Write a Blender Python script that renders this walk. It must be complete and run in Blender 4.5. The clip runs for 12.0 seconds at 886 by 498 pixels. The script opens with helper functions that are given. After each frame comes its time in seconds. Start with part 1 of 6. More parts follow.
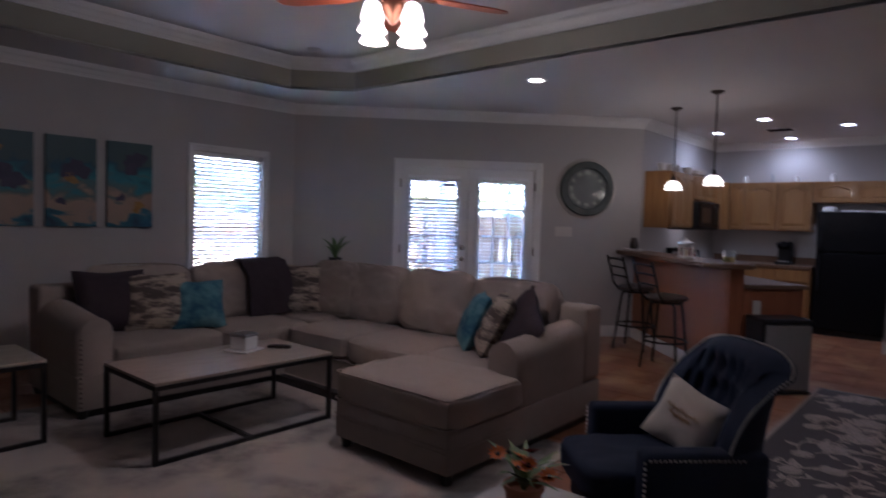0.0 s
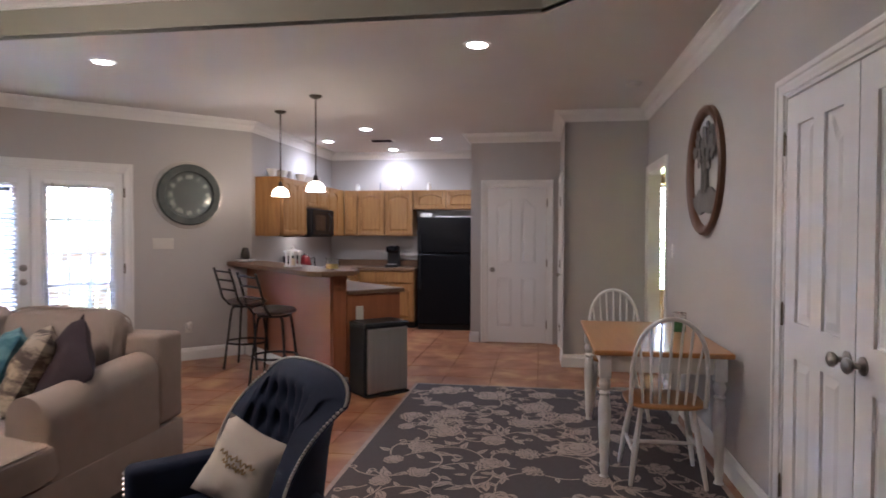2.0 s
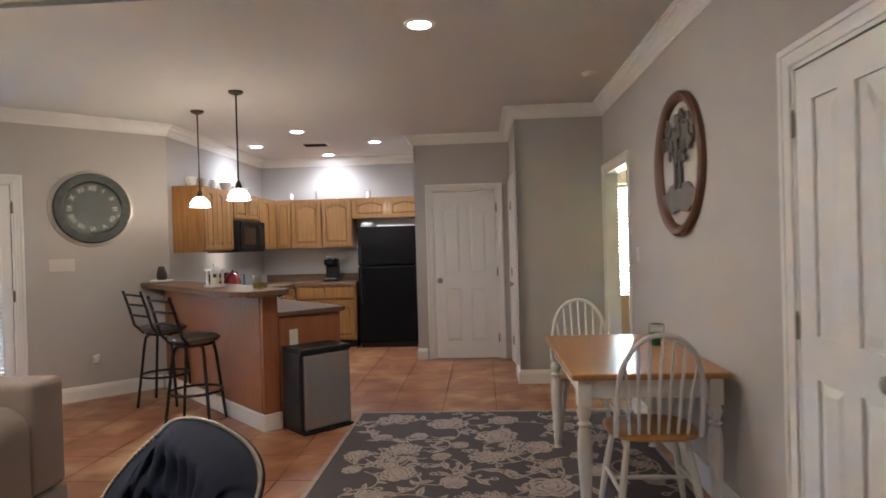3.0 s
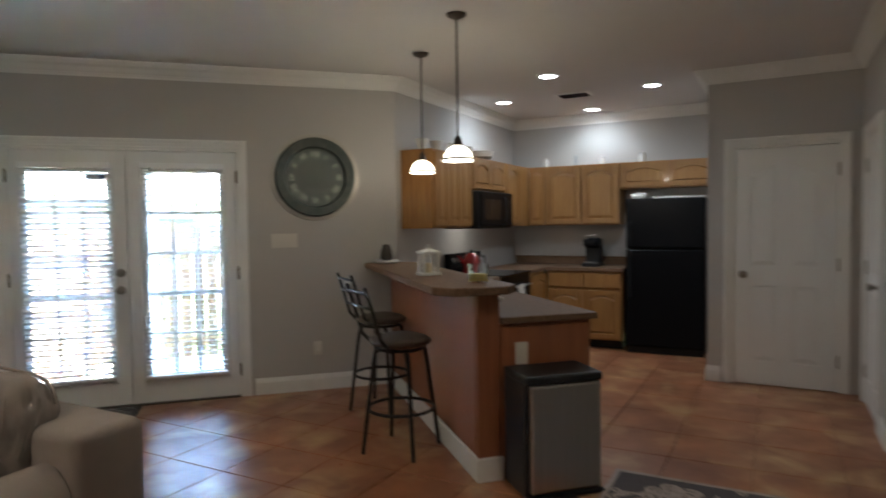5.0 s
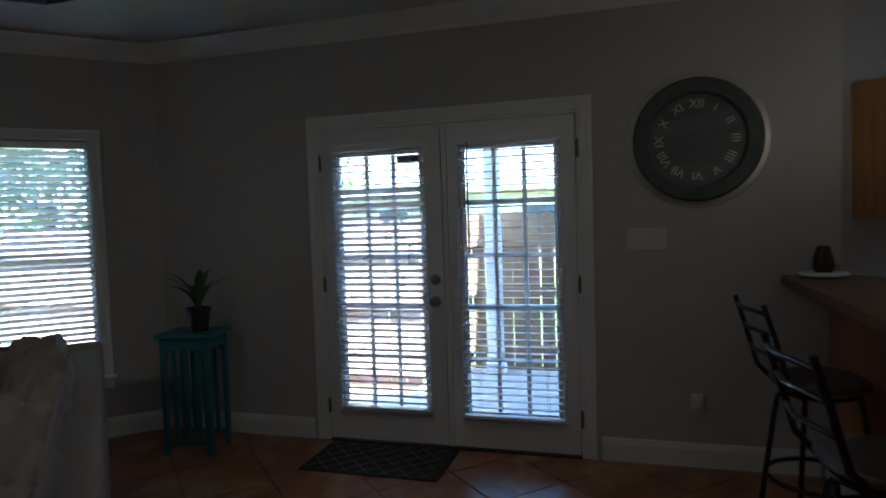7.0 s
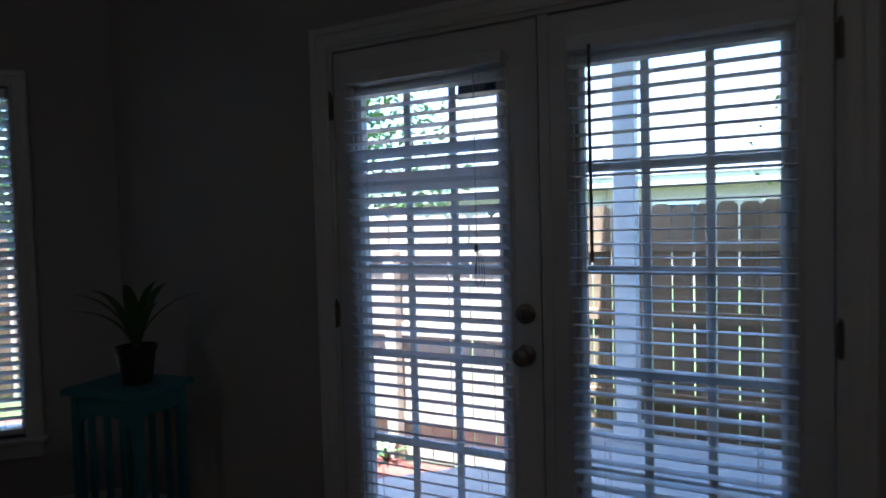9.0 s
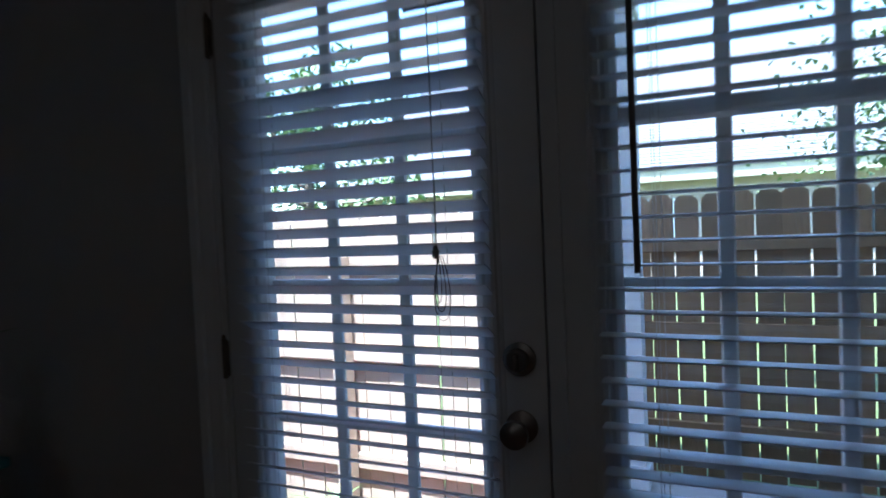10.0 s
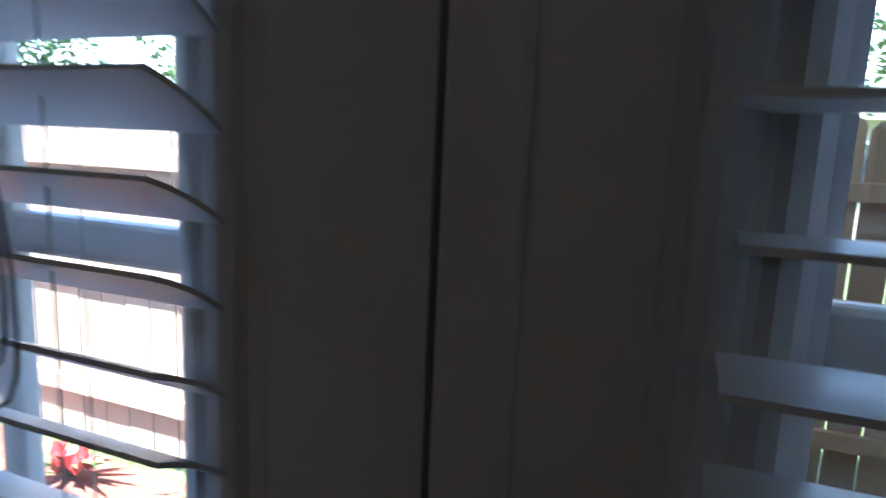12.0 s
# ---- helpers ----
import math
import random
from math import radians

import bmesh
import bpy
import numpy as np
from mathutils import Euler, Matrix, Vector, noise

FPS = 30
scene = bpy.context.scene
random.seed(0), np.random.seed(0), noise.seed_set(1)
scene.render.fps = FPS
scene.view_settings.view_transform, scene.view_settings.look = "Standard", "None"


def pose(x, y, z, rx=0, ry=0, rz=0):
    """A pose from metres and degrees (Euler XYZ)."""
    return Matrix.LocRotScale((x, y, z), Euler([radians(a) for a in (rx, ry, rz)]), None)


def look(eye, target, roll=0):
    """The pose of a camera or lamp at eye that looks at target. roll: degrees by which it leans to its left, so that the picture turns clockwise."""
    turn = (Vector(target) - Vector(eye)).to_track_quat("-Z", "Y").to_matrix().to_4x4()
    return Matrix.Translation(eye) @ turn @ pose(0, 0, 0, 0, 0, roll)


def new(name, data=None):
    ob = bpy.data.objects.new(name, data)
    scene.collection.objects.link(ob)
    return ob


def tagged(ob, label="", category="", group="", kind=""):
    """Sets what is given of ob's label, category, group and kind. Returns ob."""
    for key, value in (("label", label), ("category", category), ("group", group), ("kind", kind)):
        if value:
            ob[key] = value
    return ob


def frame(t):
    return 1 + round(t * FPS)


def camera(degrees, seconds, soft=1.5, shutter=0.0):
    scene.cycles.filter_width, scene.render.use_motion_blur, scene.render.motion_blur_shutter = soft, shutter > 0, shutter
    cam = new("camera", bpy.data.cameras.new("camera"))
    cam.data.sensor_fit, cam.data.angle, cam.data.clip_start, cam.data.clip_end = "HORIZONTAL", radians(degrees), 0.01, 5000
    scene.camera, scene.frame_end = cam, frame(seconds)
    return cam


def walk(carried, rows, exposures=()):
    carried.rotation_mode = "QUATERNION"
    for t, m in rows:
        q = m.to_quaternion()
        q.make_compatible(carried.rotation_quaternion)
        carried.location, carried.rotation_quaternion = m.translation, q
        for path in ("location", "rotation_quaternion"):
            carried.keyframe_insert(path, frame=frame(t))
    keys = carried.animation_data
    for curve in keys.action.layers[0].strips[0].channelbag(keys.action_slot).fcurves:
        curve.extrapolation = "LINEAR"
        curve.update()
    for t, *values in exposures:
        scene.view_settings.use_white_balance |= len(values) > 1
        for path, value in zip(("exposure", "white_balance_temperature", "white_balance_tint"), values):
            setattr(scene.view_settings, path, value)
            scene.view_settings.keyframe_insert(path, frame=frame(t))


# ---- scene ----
cam = camera(70.8, 12.0, soft=1.6, shutter=0.5)
PATH = [
    (0, (-0.863, -7.642, 1.402), (-0.712, -5.65, 1.31), 1.7),
    (0.5, (-0.817, -7.655, 1.407), (-0.369, -5.713, 1.232), 0.1),
    (1, (-0.661, -7.592, 1.422), (0.167, -5.776, 1.295), -0.7),
    (1.5, (-0.461, -7.468, 1.42), (0.621, -5.786, 1.393), 2.8),
    (2, (-0.331, -7.286, 1.41), (0.849, -5.672, 1.365), 0.2),
    (2.5, (-0.214, -7.06, 1.416), (1.101, -5.556, 1.338), -1.4),
    (2.7, (-0.128, -6.956, 1.407), (1.217, -5.476, 1.38), -1.5),
    (4.3, (0.69, -5.969, 1.421), (1.581, -4.18, 1.329), -1.9),
    (4.5, (0.811, -5.826, 1.419), (1.583, -3.983, 1.332), -2.1),
    (5, (0.974, -5.482, 1.431), (1.551, -3.569, 1.35), -0.8),
    (5.5, (1.121, -5.081, 1.441), (1.198, -3.083, 1.43), -1.5),
    (6, (1.108, -4.647, 1.421), (0.986, -2.652, 1.36), -0.9),
    (6.5, (1.086, -4.197, 1.416), (0.739, -2.228, 1.363), -1.0),
    (6.7, (1.107, -4.015, 1.47), (0.634, -2.074, 1.369), -2.0),
    (8.5, (0.862, -2.369, 1.412), (0.108, -0.518, 1.327), -0.9),
    (9, (0.65, -1.967, 1.381), (-0.26, -0.188, 1.301), -1.5),
    (9.5, (0.485, -1.58, 1.341), (-0.366, 0.23, 1.339), -2.0),
    (10, (0.33, -1.196, 1.347), (-0.494, 0.625, 1.276), -2.5),
    (10.5, (0.226, -0.858, 1.335), (-0.565, 0.97, 1.157), -3.0),
    (11, (0.138, -0.562, 1.338), (-0.544, 1.307, 1.135), -0.6),
    (11.5, (0.109, -0.343, 1.315), (-0.723, 1.46, 1.072), 3.6),
    (12, (0.106, -0.244, 1.288), (-0.625, 1.589, 0.965), 2.5),
]
EXPOSURES = [(0.0, 5.4, 5000, 25), (0.5, 5.8, 5000, 25), (1.0, 6.2, 5100, 24), (1.5, 6.75, 5400, 23), (2.0, 6.95, 5600, 19), (2.5, 7.1, 5700, 16),
             (2.7, 7.15, 5800, 14), (4.3, 7.0, 6200, 6), (4.5, 7.0, 6200, 5), (5.0, 6.2, 5750, 2), (5.5, 5.25, 5400, 1), (6.0, 4.75, 5300, 2),
             (6.5, 4.3, 5100, 2), (8.5, 3.4, 5100, 8), (9.0, 2.9, 5000, 8), (9.5, 2.65, 4950, 8), (10.0, 2.5, 4950, 9), (11.0, 2.35, 4950, 10), (11.5, 2.8, 5100, 8), (12.0, 3.3, 5300, 9)]
walk(cam, [(t, look(eye, target, roll)) for t, eye, target, roll in PATH], EXPOSURES)

# ---- world and sun ----
world = bpy.data.worlds.new("sky")
scene.world = world
world.use_nodes = True
sky = world.node_tree.nodes.new("ShaderNodeTexSky")
sky.sky_type, sky.sun_disc = "NISHITA", False
sky.sun_elevation, sky.sun_rotation = radians(73.5), radians(170)
background = world.node_tree.nodes["Background"]
background.inputs[1].default_value = 0.15
world.node_tree.links.new(sky.outputs[0], background.inputs[0])
sun = new("sun", bpy.data.lights.new("sun", "SUN"))
sun.data.energy, sun.data.angle, sun.data.color = 5.0, radians(0.5), (1.0, 0.94, 0.85)
sun.matrix_basis = look((0, 0, 0), (-0.05, 0.28, -0.96))

# The main room and kitchen stand at 45 degrees to the wall with the garden doors.
K = Matrix.Rotation(radians(-45), 4, "Z")


def at(u, v, z=0, turn=0):
    """A pose in the room's own axes: u across, v towards the kitchen."""
    return K @ pose(u, v, z, 0, 0, turn)


# ---- mesh helpers ----
def thing(name, m, label, category, group="", kind=""):
    ob = new(name)
    ob.empty_display_size = 0.1
    ob.matrix_basis = m
    return tagged(ob, label, category, group, kind)


def mesh_of(bm, name, material, smooth=False):
    me = bpy.data.meshes.new(name)
    bmesh.ops.recalc_face_normals(bm, faces=bm.faces)
    if smooth:
        for f in bm.faces:
            f.smooth = True
    bm.to_mesh(me)
    bm.free()
    me.materials.append(material)
    if smooth:
        me.set_sharp_from_angle(angle=radians(40))
    return me


def part(name, bm, material, parent=None, label="", smooth=False):
    ob = new(name, bm if isinstance(bm, bpy.types.Mesh) else mesh_of(bm, name, material, smooth))
    ob.parent = parent
    if label:
        ob["label"] = label
    return ob


def single(name, bm, material, m, label, category, group="", kind="", smooth=False):
    ob = part(name, bm, material, None, "", smooth)
    ob.matrix_basis = m
    return tagged(ob, label, category, group, kind)


def box(x0, x1, y0, y1, z0, z1, bevel=0.0, steps=2, bm=None):
    b = bmesh.new()
    r = bmesh.ops.create_cube(b, size=1)
    for v in r["verts"]:
        v.co = Vector(((x0 + x1) / 2 + v.co.x * (x1 - x0), (y0 + y1) / 2 + v.co.y * (y1 - y0), (z0 + z1) / 2 + v.co.z * (z1 - z0)))
    if bevel:
        bmesh.ops.bevel(b, geom=b.edges[:], offset=bevel, segments=steps, affect="EDGES", profile=0.5)
    return merge(bm, b)


def merge(bm, b, m=None):
    """Adds b to bm and returns bm; with no bm, returns b."""
    if m is not None:
        bmesh.ops.transform(b, matrix=m, verts=b.verts)
    if bm is None:
        return b
    me = bpy.data.meshes.new("tmp")
    b.to_mesh(me)
    b.free()
    bm.from_mesh(me)
    bpy.data.meshes.remove(me)
    return bm


def lathe(profile, n=24, bm=None, m=None):
    """A turned shape from (radius, height) pairs."""
    b = bmesh.new()
    rings = []
    for r, z in profile:
        rings.append([b.verts.new((r * math.cos(2 * math.pi * i / n), r * math.sin(2 * math.pi * i / n), z)) for i in range(n)])
    for a, c in zip(rings, rings[1:]):
        for i in range(n):
            b.faces.new((a[i], a[(i + 1) % n], c[(i + 1) % n], c[i]))
    if profile[0][0] > 0.0005:
        b.faces.new(rings[0][::-1])
    if profile[-1][0] > 0.0005:
        b.faces.new(rings[-1])
    bmesh.ops.remove_doubles(b, verts=b.verts, dist=1e-5)
    return merge(bm, b, m)


def tube(points, r, n=8, bm=None, closed=False):
    """A round bar along points; r is one radius or one for each point."""
    b = bmesh.new()
    pts = [Vector(p) for p in points]
    k = len(pts)
    radii = r if isinstance(r, (list, tuple)) else [r] * k
    rings, up = [], None
    for i, p in enumerate(pts):
        a = pts[i - 1] if (i or closed) else p
        c = pts[(i + 1) % k] if (i < k - 1 or closed) else p
        d = (c - a).normalized()
        if up is None:
            up = d.orthogonal().normalized()
        up = (up - d * up.dot(d)).normalized()
        side = d.cross(up)
        rings.append([b.verts.new(p + (up * math.cos(2 * math.pi * j / n) + side * math.sin(2 * math.pi * j / n)) * radii[i]) for j in range(n)])
    for i in range(k if closed else k - 1):
        a, c = rings[i], rings[(i + 1) % k]
        for j in range(n):
            b.faces.new((a[j], a[(j + 1) % n], c[(j + 1) % n], c[j]))
    if not closed:
        b.faces.new(rings[0][::-1])
        b.faces.new(rings[-1])
    return merge(bm, b)


def prism(points, z0, z1, bevel=0.0, bm=None, m=None):
    """An upright prism over a plan polygon."""
    b = bmesh.new()
    low = [b.verts.new((x, y, z0)) for x, y in points]
    top = [b.verts.new((x, y, z1)) for x, y in points]
    b.faces.new(low[::-1])
    b.faces.new(top)
    for i in range(len(points)):
        j = (i + 1) % len(points)
        b.faces.new((low[i], low[j], top[j], top[i]))
    if bevel:
        bmesh.ops.bevel(b, geom=b.edges[:], offset=bevel, segments=2, affect="EDGES", profile=0.5)
    return merge(bm, b, m)


def moulding(path, profile, closed=False, bm=None):
    """Sweeps a profile of (out, z) along a plan path with mitred corners; out lies to the path's right."""
    b = bmesh.new()
    pts = [Vector(p) for p in path]
    k = len(pts)
    rows = []
    for i, p in enumerate(pts):
        d0 = (p - pts[i - 1]).normalized() if (i or closed) else None
        d1 = (pts[(i + 1) % k] - p).normalized() if (i < k - 1 or closed) else None
        d0, d1 = d0 or d1, d1 or d0
        n0, n1 = Vector((d0.y, -d0.x)), Vector((d1.y, -d1.x))
        mid = (n0 + n1).normalized()
        mid = mid / max(mid.dot(n0), 0.2)
        rows.append([b.verts.new((p.x + mid.x * o, p.y + mid.y * o, z)) for o, z in profile])
    for i in range(k if closed else k - 1):
        a, c = rows[i], rows[(i + 1) % k]
        for j in range(len(profile)):
            h = (j + 1) % len(profile)
            b.faces.new((a[j], a[h], c[h], c[j]))
    if not closed:
        b.faces.new(rows[0][::-1])
        b.faces.new(rows[-1])
    return merge(bm, b)


def wall_mesh(length, height, openings, thick):
    """A wall along +x, its room face at y = 0 and its back at y = thick, with openings (x0, x1, z0, z1)."""
    xs = sorted({0, length, *[o[0] for o in openings], *[o[1] for o in openings]})
    bm = None
    for x0, x1 in zip(xs, xs[1:]):
        holes = sorted((o[2], o[3]) for o in openings if o[0] <= x0 + 1e-6 and o[1] >= x1 - 1e-6)
        z = 0.0
        for a, c in [*holes, (height, height)]:
            if a - z > 1e-4:
                bm = box(x0, x1, 0, thick, z, a, bm=bm)
            z = c
    return bm


# ---- materials ----
def material(name, color, rough=0.6, color2=None, scale=4.0, contrast=0.5, bump=0.0, bump_scale=120.0, metal=0.0, stretch=(1, 1, 1),
             specular=0.5, sheen=0.0, coat=0.0, rough_var=0.0, world_axes=False, random_tone=0.0, detail=5.0, bump_dist=0.002):
    m = bpy.data.materials.new(name)
    m.use_nodes = True
    nt = m.node_tree
    nodes, links = nt.nodes, nt.links
    p = nodes["Principled BSDF"]
    p.inputs["Roughness"].default_value = rough
    p.inputs["Metallic"].default_value = metal
    p.inputs["Specular IOR Level"].default_value = specular
    p.inputs["Sheen Weight"].default_value = sheen
    p.inputs["Coat Weight"].default_value = coat
    p.inputs["Base Color"].default_value = (*color, 1)
    co = nodes.new("ShaderNodeTexCoord")
    mp = nodes.new("ShaderNodeMapping")
    mp.inputs["Scale"].default_value = stretch
    if world_axes:
        co = nodes.new("ShaderNodeNewGeometry")
    links.new(co.outputs["Position" if world_axes else "Object"], mp.inputs[0])
    n1 = nodes.new("ShaderNodeTexNoise")
    n1.inputs["Scale"].default_value, n1.inputs["Detail"].default_value, n1.inputs["Roughness"].default_value = scale, detail, 0.6
    links.new(mp.outputs[0], n1.inputs["Vector"])
    ramp = nodes.new("ShaderNodeMapRange")
    ramp.inputs[1].default_value, ramp.inputs[2].default_value = 0.5 - contrast * 0.5, 0.5 + contrast * 0.5
    links.new(n1.outputs["Fac"], ramp.inputs[0])
    mix = nodes.new("ShaderNodeMix")
    mix.data_type = "RGBA"
    mix.inputs["A"].default_value = (*color, 1)
    mix.inputs["B"].default_value = (*(color2 or [c * 0.88 for c in color]), 1)
    links.new(ramp.outputs[0], mix.inputs["Factor"])
    out = mix.outputs["Result"]
    if random_tone:
        info = nodes.new("ShaderNodeObjectInfo")
        hsv = nodes.new("ShaderNodeHueSaturation")
        mr = nodes.new("ShaderNodeMapRange")
        mr.inputs[3].default_value, mr.inputs[4].default_value = 1 - random_tone, 1 + random_tone
        links.new(info.outputs["Random"], mr.inputs[0])
        links.new(mr.outputs[0], hsv.inputs["Value"])
        links.new(out, hsv.inputs["Color"])
        out = hsv.outputs[0]
    links.new(out, p.inputs["Base Color"])
    if rough_var:
        rr = nodes.new("ShaderNodeMapRange")
        rr.inputs[3].default_value, rr.inputs[4].default_value = rough - rough_var, rough + rough_var
        links.new(n1.outputs["Fac"], rr.inputs[0])
        links.new(rr.outputs[0], p.inputs["Roughness"])
    if bump:
        n2 = nodes.new("ShaderNodeTexNoise")
        n2.inputs["Scale"].default_value, n2.inputs["Detail"].default_value = bump_scale, 3
        links.new(mp.outputs[0], n2.inputs["Vector"])
        bp = nodes.new("ShaderNodeBump")
        bp.inputs["Strength"].default_value, bp.inputs["Distance"].default_value = bump, bump_dist
        links.new(n2.outputs["Fac"], bp.inputs["Height"])
        links.new(bp.outputs[0], p.inputs["Normal"])
    return m


def glow(name, color, strength):
    m = bpy.data.materials.new(name)
    m.use_nodes = True
    p = m.node_tree.nodes["Principled BSDF"]
    p.inputs["Base Color"].default_value = (*color, 1)
    p.inputs["Emission Color"].default_value = (*color, 1)
    p.inputs["Emission Strength"].default_value = strength
    return m


def glass(name, color=(1, 1, 1), rough=0.0):
    m = bpy.data.materials.new(name)
    m.use_nodes = True
    p = m.node_tree.nodes["Principled BSDF"]
    p.inputs["Base Color"].default_value = (*color, 1)
    p.inputs["Transmission Weight"].default_value = 1
    p.inputs["Roughness"].default_value = rough
    p.inputs["IOR"].default_value = 1.45
    return m


WALL = material("wall_paint", (0.48, 0.46, 0.44), 0.75, (0.44, 0.42, 0.40), 1.2, 0.8, 0.25, 260)
TRIM = material("white_trim_paint", (0.78, 0.77, 0.74), 0.38, (0.72, 0.71, 0.68), 3, 0.6, 0.04, 60)
CEIL = material("ceiling_paint", (0.65, 0.63, 0.615), 0.85, (0.60, 0.58, 0.565), 1.5, 0.8, 0.5, 160)
RISER = material("tray_riser_paint", (0.33, 0.32, 0.26), 0.8, (0.30, 0.29, 0.235), 2, 0.8, 0.25, 220)
GROUT = material("grout", (0.24, 0.115, 0.068), 0.9, (0.17, 0.08, 0.048), 6, 0.6, 0.3, 200)
TILE = material("terracotta_tile", (0.37, 0.150, 0.066), 0.33, (0.20, 0.072, 0.035), 2.6, 0.40, 0.25, 60, detail=3, rough_var=0.12, random_tone=0.10, world_axes=True)


def add_mottle(m, color, scale, low, high):
    """Lays a second, paler stain over a material's colour."""
    nodes, links = m.node_tree.nodes, m.node_tree.links
    base = nodes["Principled BSDF"].inputs["Base Color"]
    old = base.links[0].from_socket
    geo = nodes.new("ShaderNodeNewGeometry")
    n = nodes.new("ShaderNodeTexNoise")
    n.inputs["Scale"].default_value, n.inputs["Detail"].default_value, n.inputs["Distortion"].default_value = scale, 3, 0.4
    links.new(geo.outputs["Position"], n.inputs["Vector"])
    r = nodes.new("ShaderNodeMapRange")
    r.inputs[1].default_value, r.inputs[2].default_value = low, high
    links.new(n.outputs["Fac"], r.inputs[0])
    mix = nodes.new("ShaderNodeMix")
    mix.data_type = "RGBA"
    mix.inputs["B"].default_value = (*color, 1)
    links.new(r.outputs[0], mix.inputs["Factor"])
    links.new(old, mix.inputs["A"])
    links.new(mix.outputs["Result"], base)


add_mottle(TILE, (0.52, 0.33, 0.16), 2.9, 0.50, 0.78)
DOORWHITE = material("door_white_paint", (0.76, 0.755, 0.74), 0.42, (0.70, 0.695, 0.68), 2.5, 0.6, 0.12, 90, stretch=(1, 1, 0.25))

# ---- lamps of the place ----
WARM, COOL = (1.0, 0.86, 0.71), (0.92, 0.96, 1.0)


def lamp(name, u, v, z, watts, color, radius=0.05, spot=None):
    data = bpy.data.lights.new(name, "SPOT" if spot else "POINT")
    data.energy, data.color, data.shadow_soft_size = watts, color, radius
    if spot:
        data.spot_size, data.spot_blend = radians(spot), 0.6
    ob = new(name, data)
    ob.matrix_basis = at(u, v, z)
    return ob


LIVING_CANS = [(1.60, -1.04), (4.48, -1.06)]
KITCHEN_CANS = [(2.76, 2.19), (1.95, 3.11), (3.50, 3.07), (2.67, 4.04)]
PENDANTS = [(2.22, -0.835), (2.205, -1.755)]
for u, v in LIVING_CANS:
    lamp("can_lamp", u, v, 2.70, 0.11, WARM, 0.05, 150)
for u, v in KITCHEN_CANS:
    lamp("can_lamp", u, v, 2.70, 0.19, COOL, 0.05, 150)
for x, y in PENDANTS:
    lamp("pendant_lamp", (x - y) * math.sqrt(0.5), (x + y) * math.sqrt(0.5), 1.86, 0.10, (1.0, 0.80, 0.58), 0.04)
for i in range(4):
    a = radians(90 * i)
    lamp("fan_lamp", 2.31 + 0.13 * math.cos(a), -3.6 + 0.13 * math.sin(a), 2.36, 0.10, WARM, 0.04)
lamp("hood_lamp", 1.86, 2.75, 1.35, 0.035, WARM, 0.03)

# ---- the large structure ----
CEILING_Z, TOP_Z = 2.73, 3.25
ROOM = [(-1.49, -7.6), (-1.49, -1.49), (1.55, 1.55), (1.55, 4.40), (4.02, 4.40), (4.02, 2.79), (5.17, 2.79), (5.17, 1.40), (6.03, 1.40), (6.03, -7.6)]


def structure(name, bm, mat, m=None, label="", category="", smooth=False):
    ob = part(name, bm, mat, None, "", smooth)
    if m is not None:
        ob.matrix_basis = m
    return tagged(ob, label, category, "", "structure")


def wall_between(name, i, openings=(), thick=0.12, label="greige painted drywall wall"):
    """A wall of the room's outline from corner i to the next, its room face inwards."""
    a, b = Vector(ROOM[i]), Vector(ROOM[(i + 1) % len(ROOM)])
    d = b - a
    turn = math.degrees(math.atan2(d.y, d.x))
    # The outline runs clockwise, so the room lies to the right and the wall's thickness to the left.
    return structure(name, wall_mesh(d.length, TOP_Z, openings, thick), WALL, at(a.x, a.y, 0, turn), label, "wall")


WIN = (-2.745, -1.915, 0.44, 2.06)
wall_between("wall_west", 0, [(WIN[0] + 7.6, WIN[1] + 7.6, WIN[2], WIN[3])], 0.14)
L = math.hypot(3.04, 3.04)
X0 = -1.49 * math.sqrt(2)
wall_between("wall_garden", 1, [(-0.835 - X0, 0.85 - X0, 0, 2.07)], 0.14)
wall_between("wall_kitchen_west", 2)
wall_between("wall_kitchen_north", 3)
wall_between("wall_fridge_side", 4)
wall_between("wall_pantry", 5, [(0.20, 0.20 + 0.80, 0, 2.06)])
wall_between("wall_jog_side", 6, [(0.22, 0.98, 0, 2.06)])
wall_between("wall_jog", 7)
wall_between("wall_east", 8, [(0.06, 0.98, 0, 2.06), (3.69, 5.05, 0, 2.06)])
wall_between("wall_south", 9)

# floor slab under the tiles
structure("floor", prism(ROOM, -0.12, -0.008), GROUT, K, "dark grout bed under terracotta floor tiles", "floor")

# ceiling with its tray
TRAY = [(-0.77, -2.07), (-0.30, -1.60), (4.92, -1.60), (5.37, -2.05), (5.37, -5.20), (4.92, -5.65), (-0.30, -5.65), (-0.77, -5.20)]


def ring_face(outer, inner, z):
    bm = bmesh.new()
    edges = []
    for loop in (outer, inner):
        vs = [bm.verts.new((x, y, z)) for x, y in loop]
        edges += [bm.edges.new((vs[i], vs[(i + 1) % len(vs)])) for i in range(len(vs))]
    bmesh.ops.triangle_fill(bm, use_beauty=True, edges=edges)
    return bm


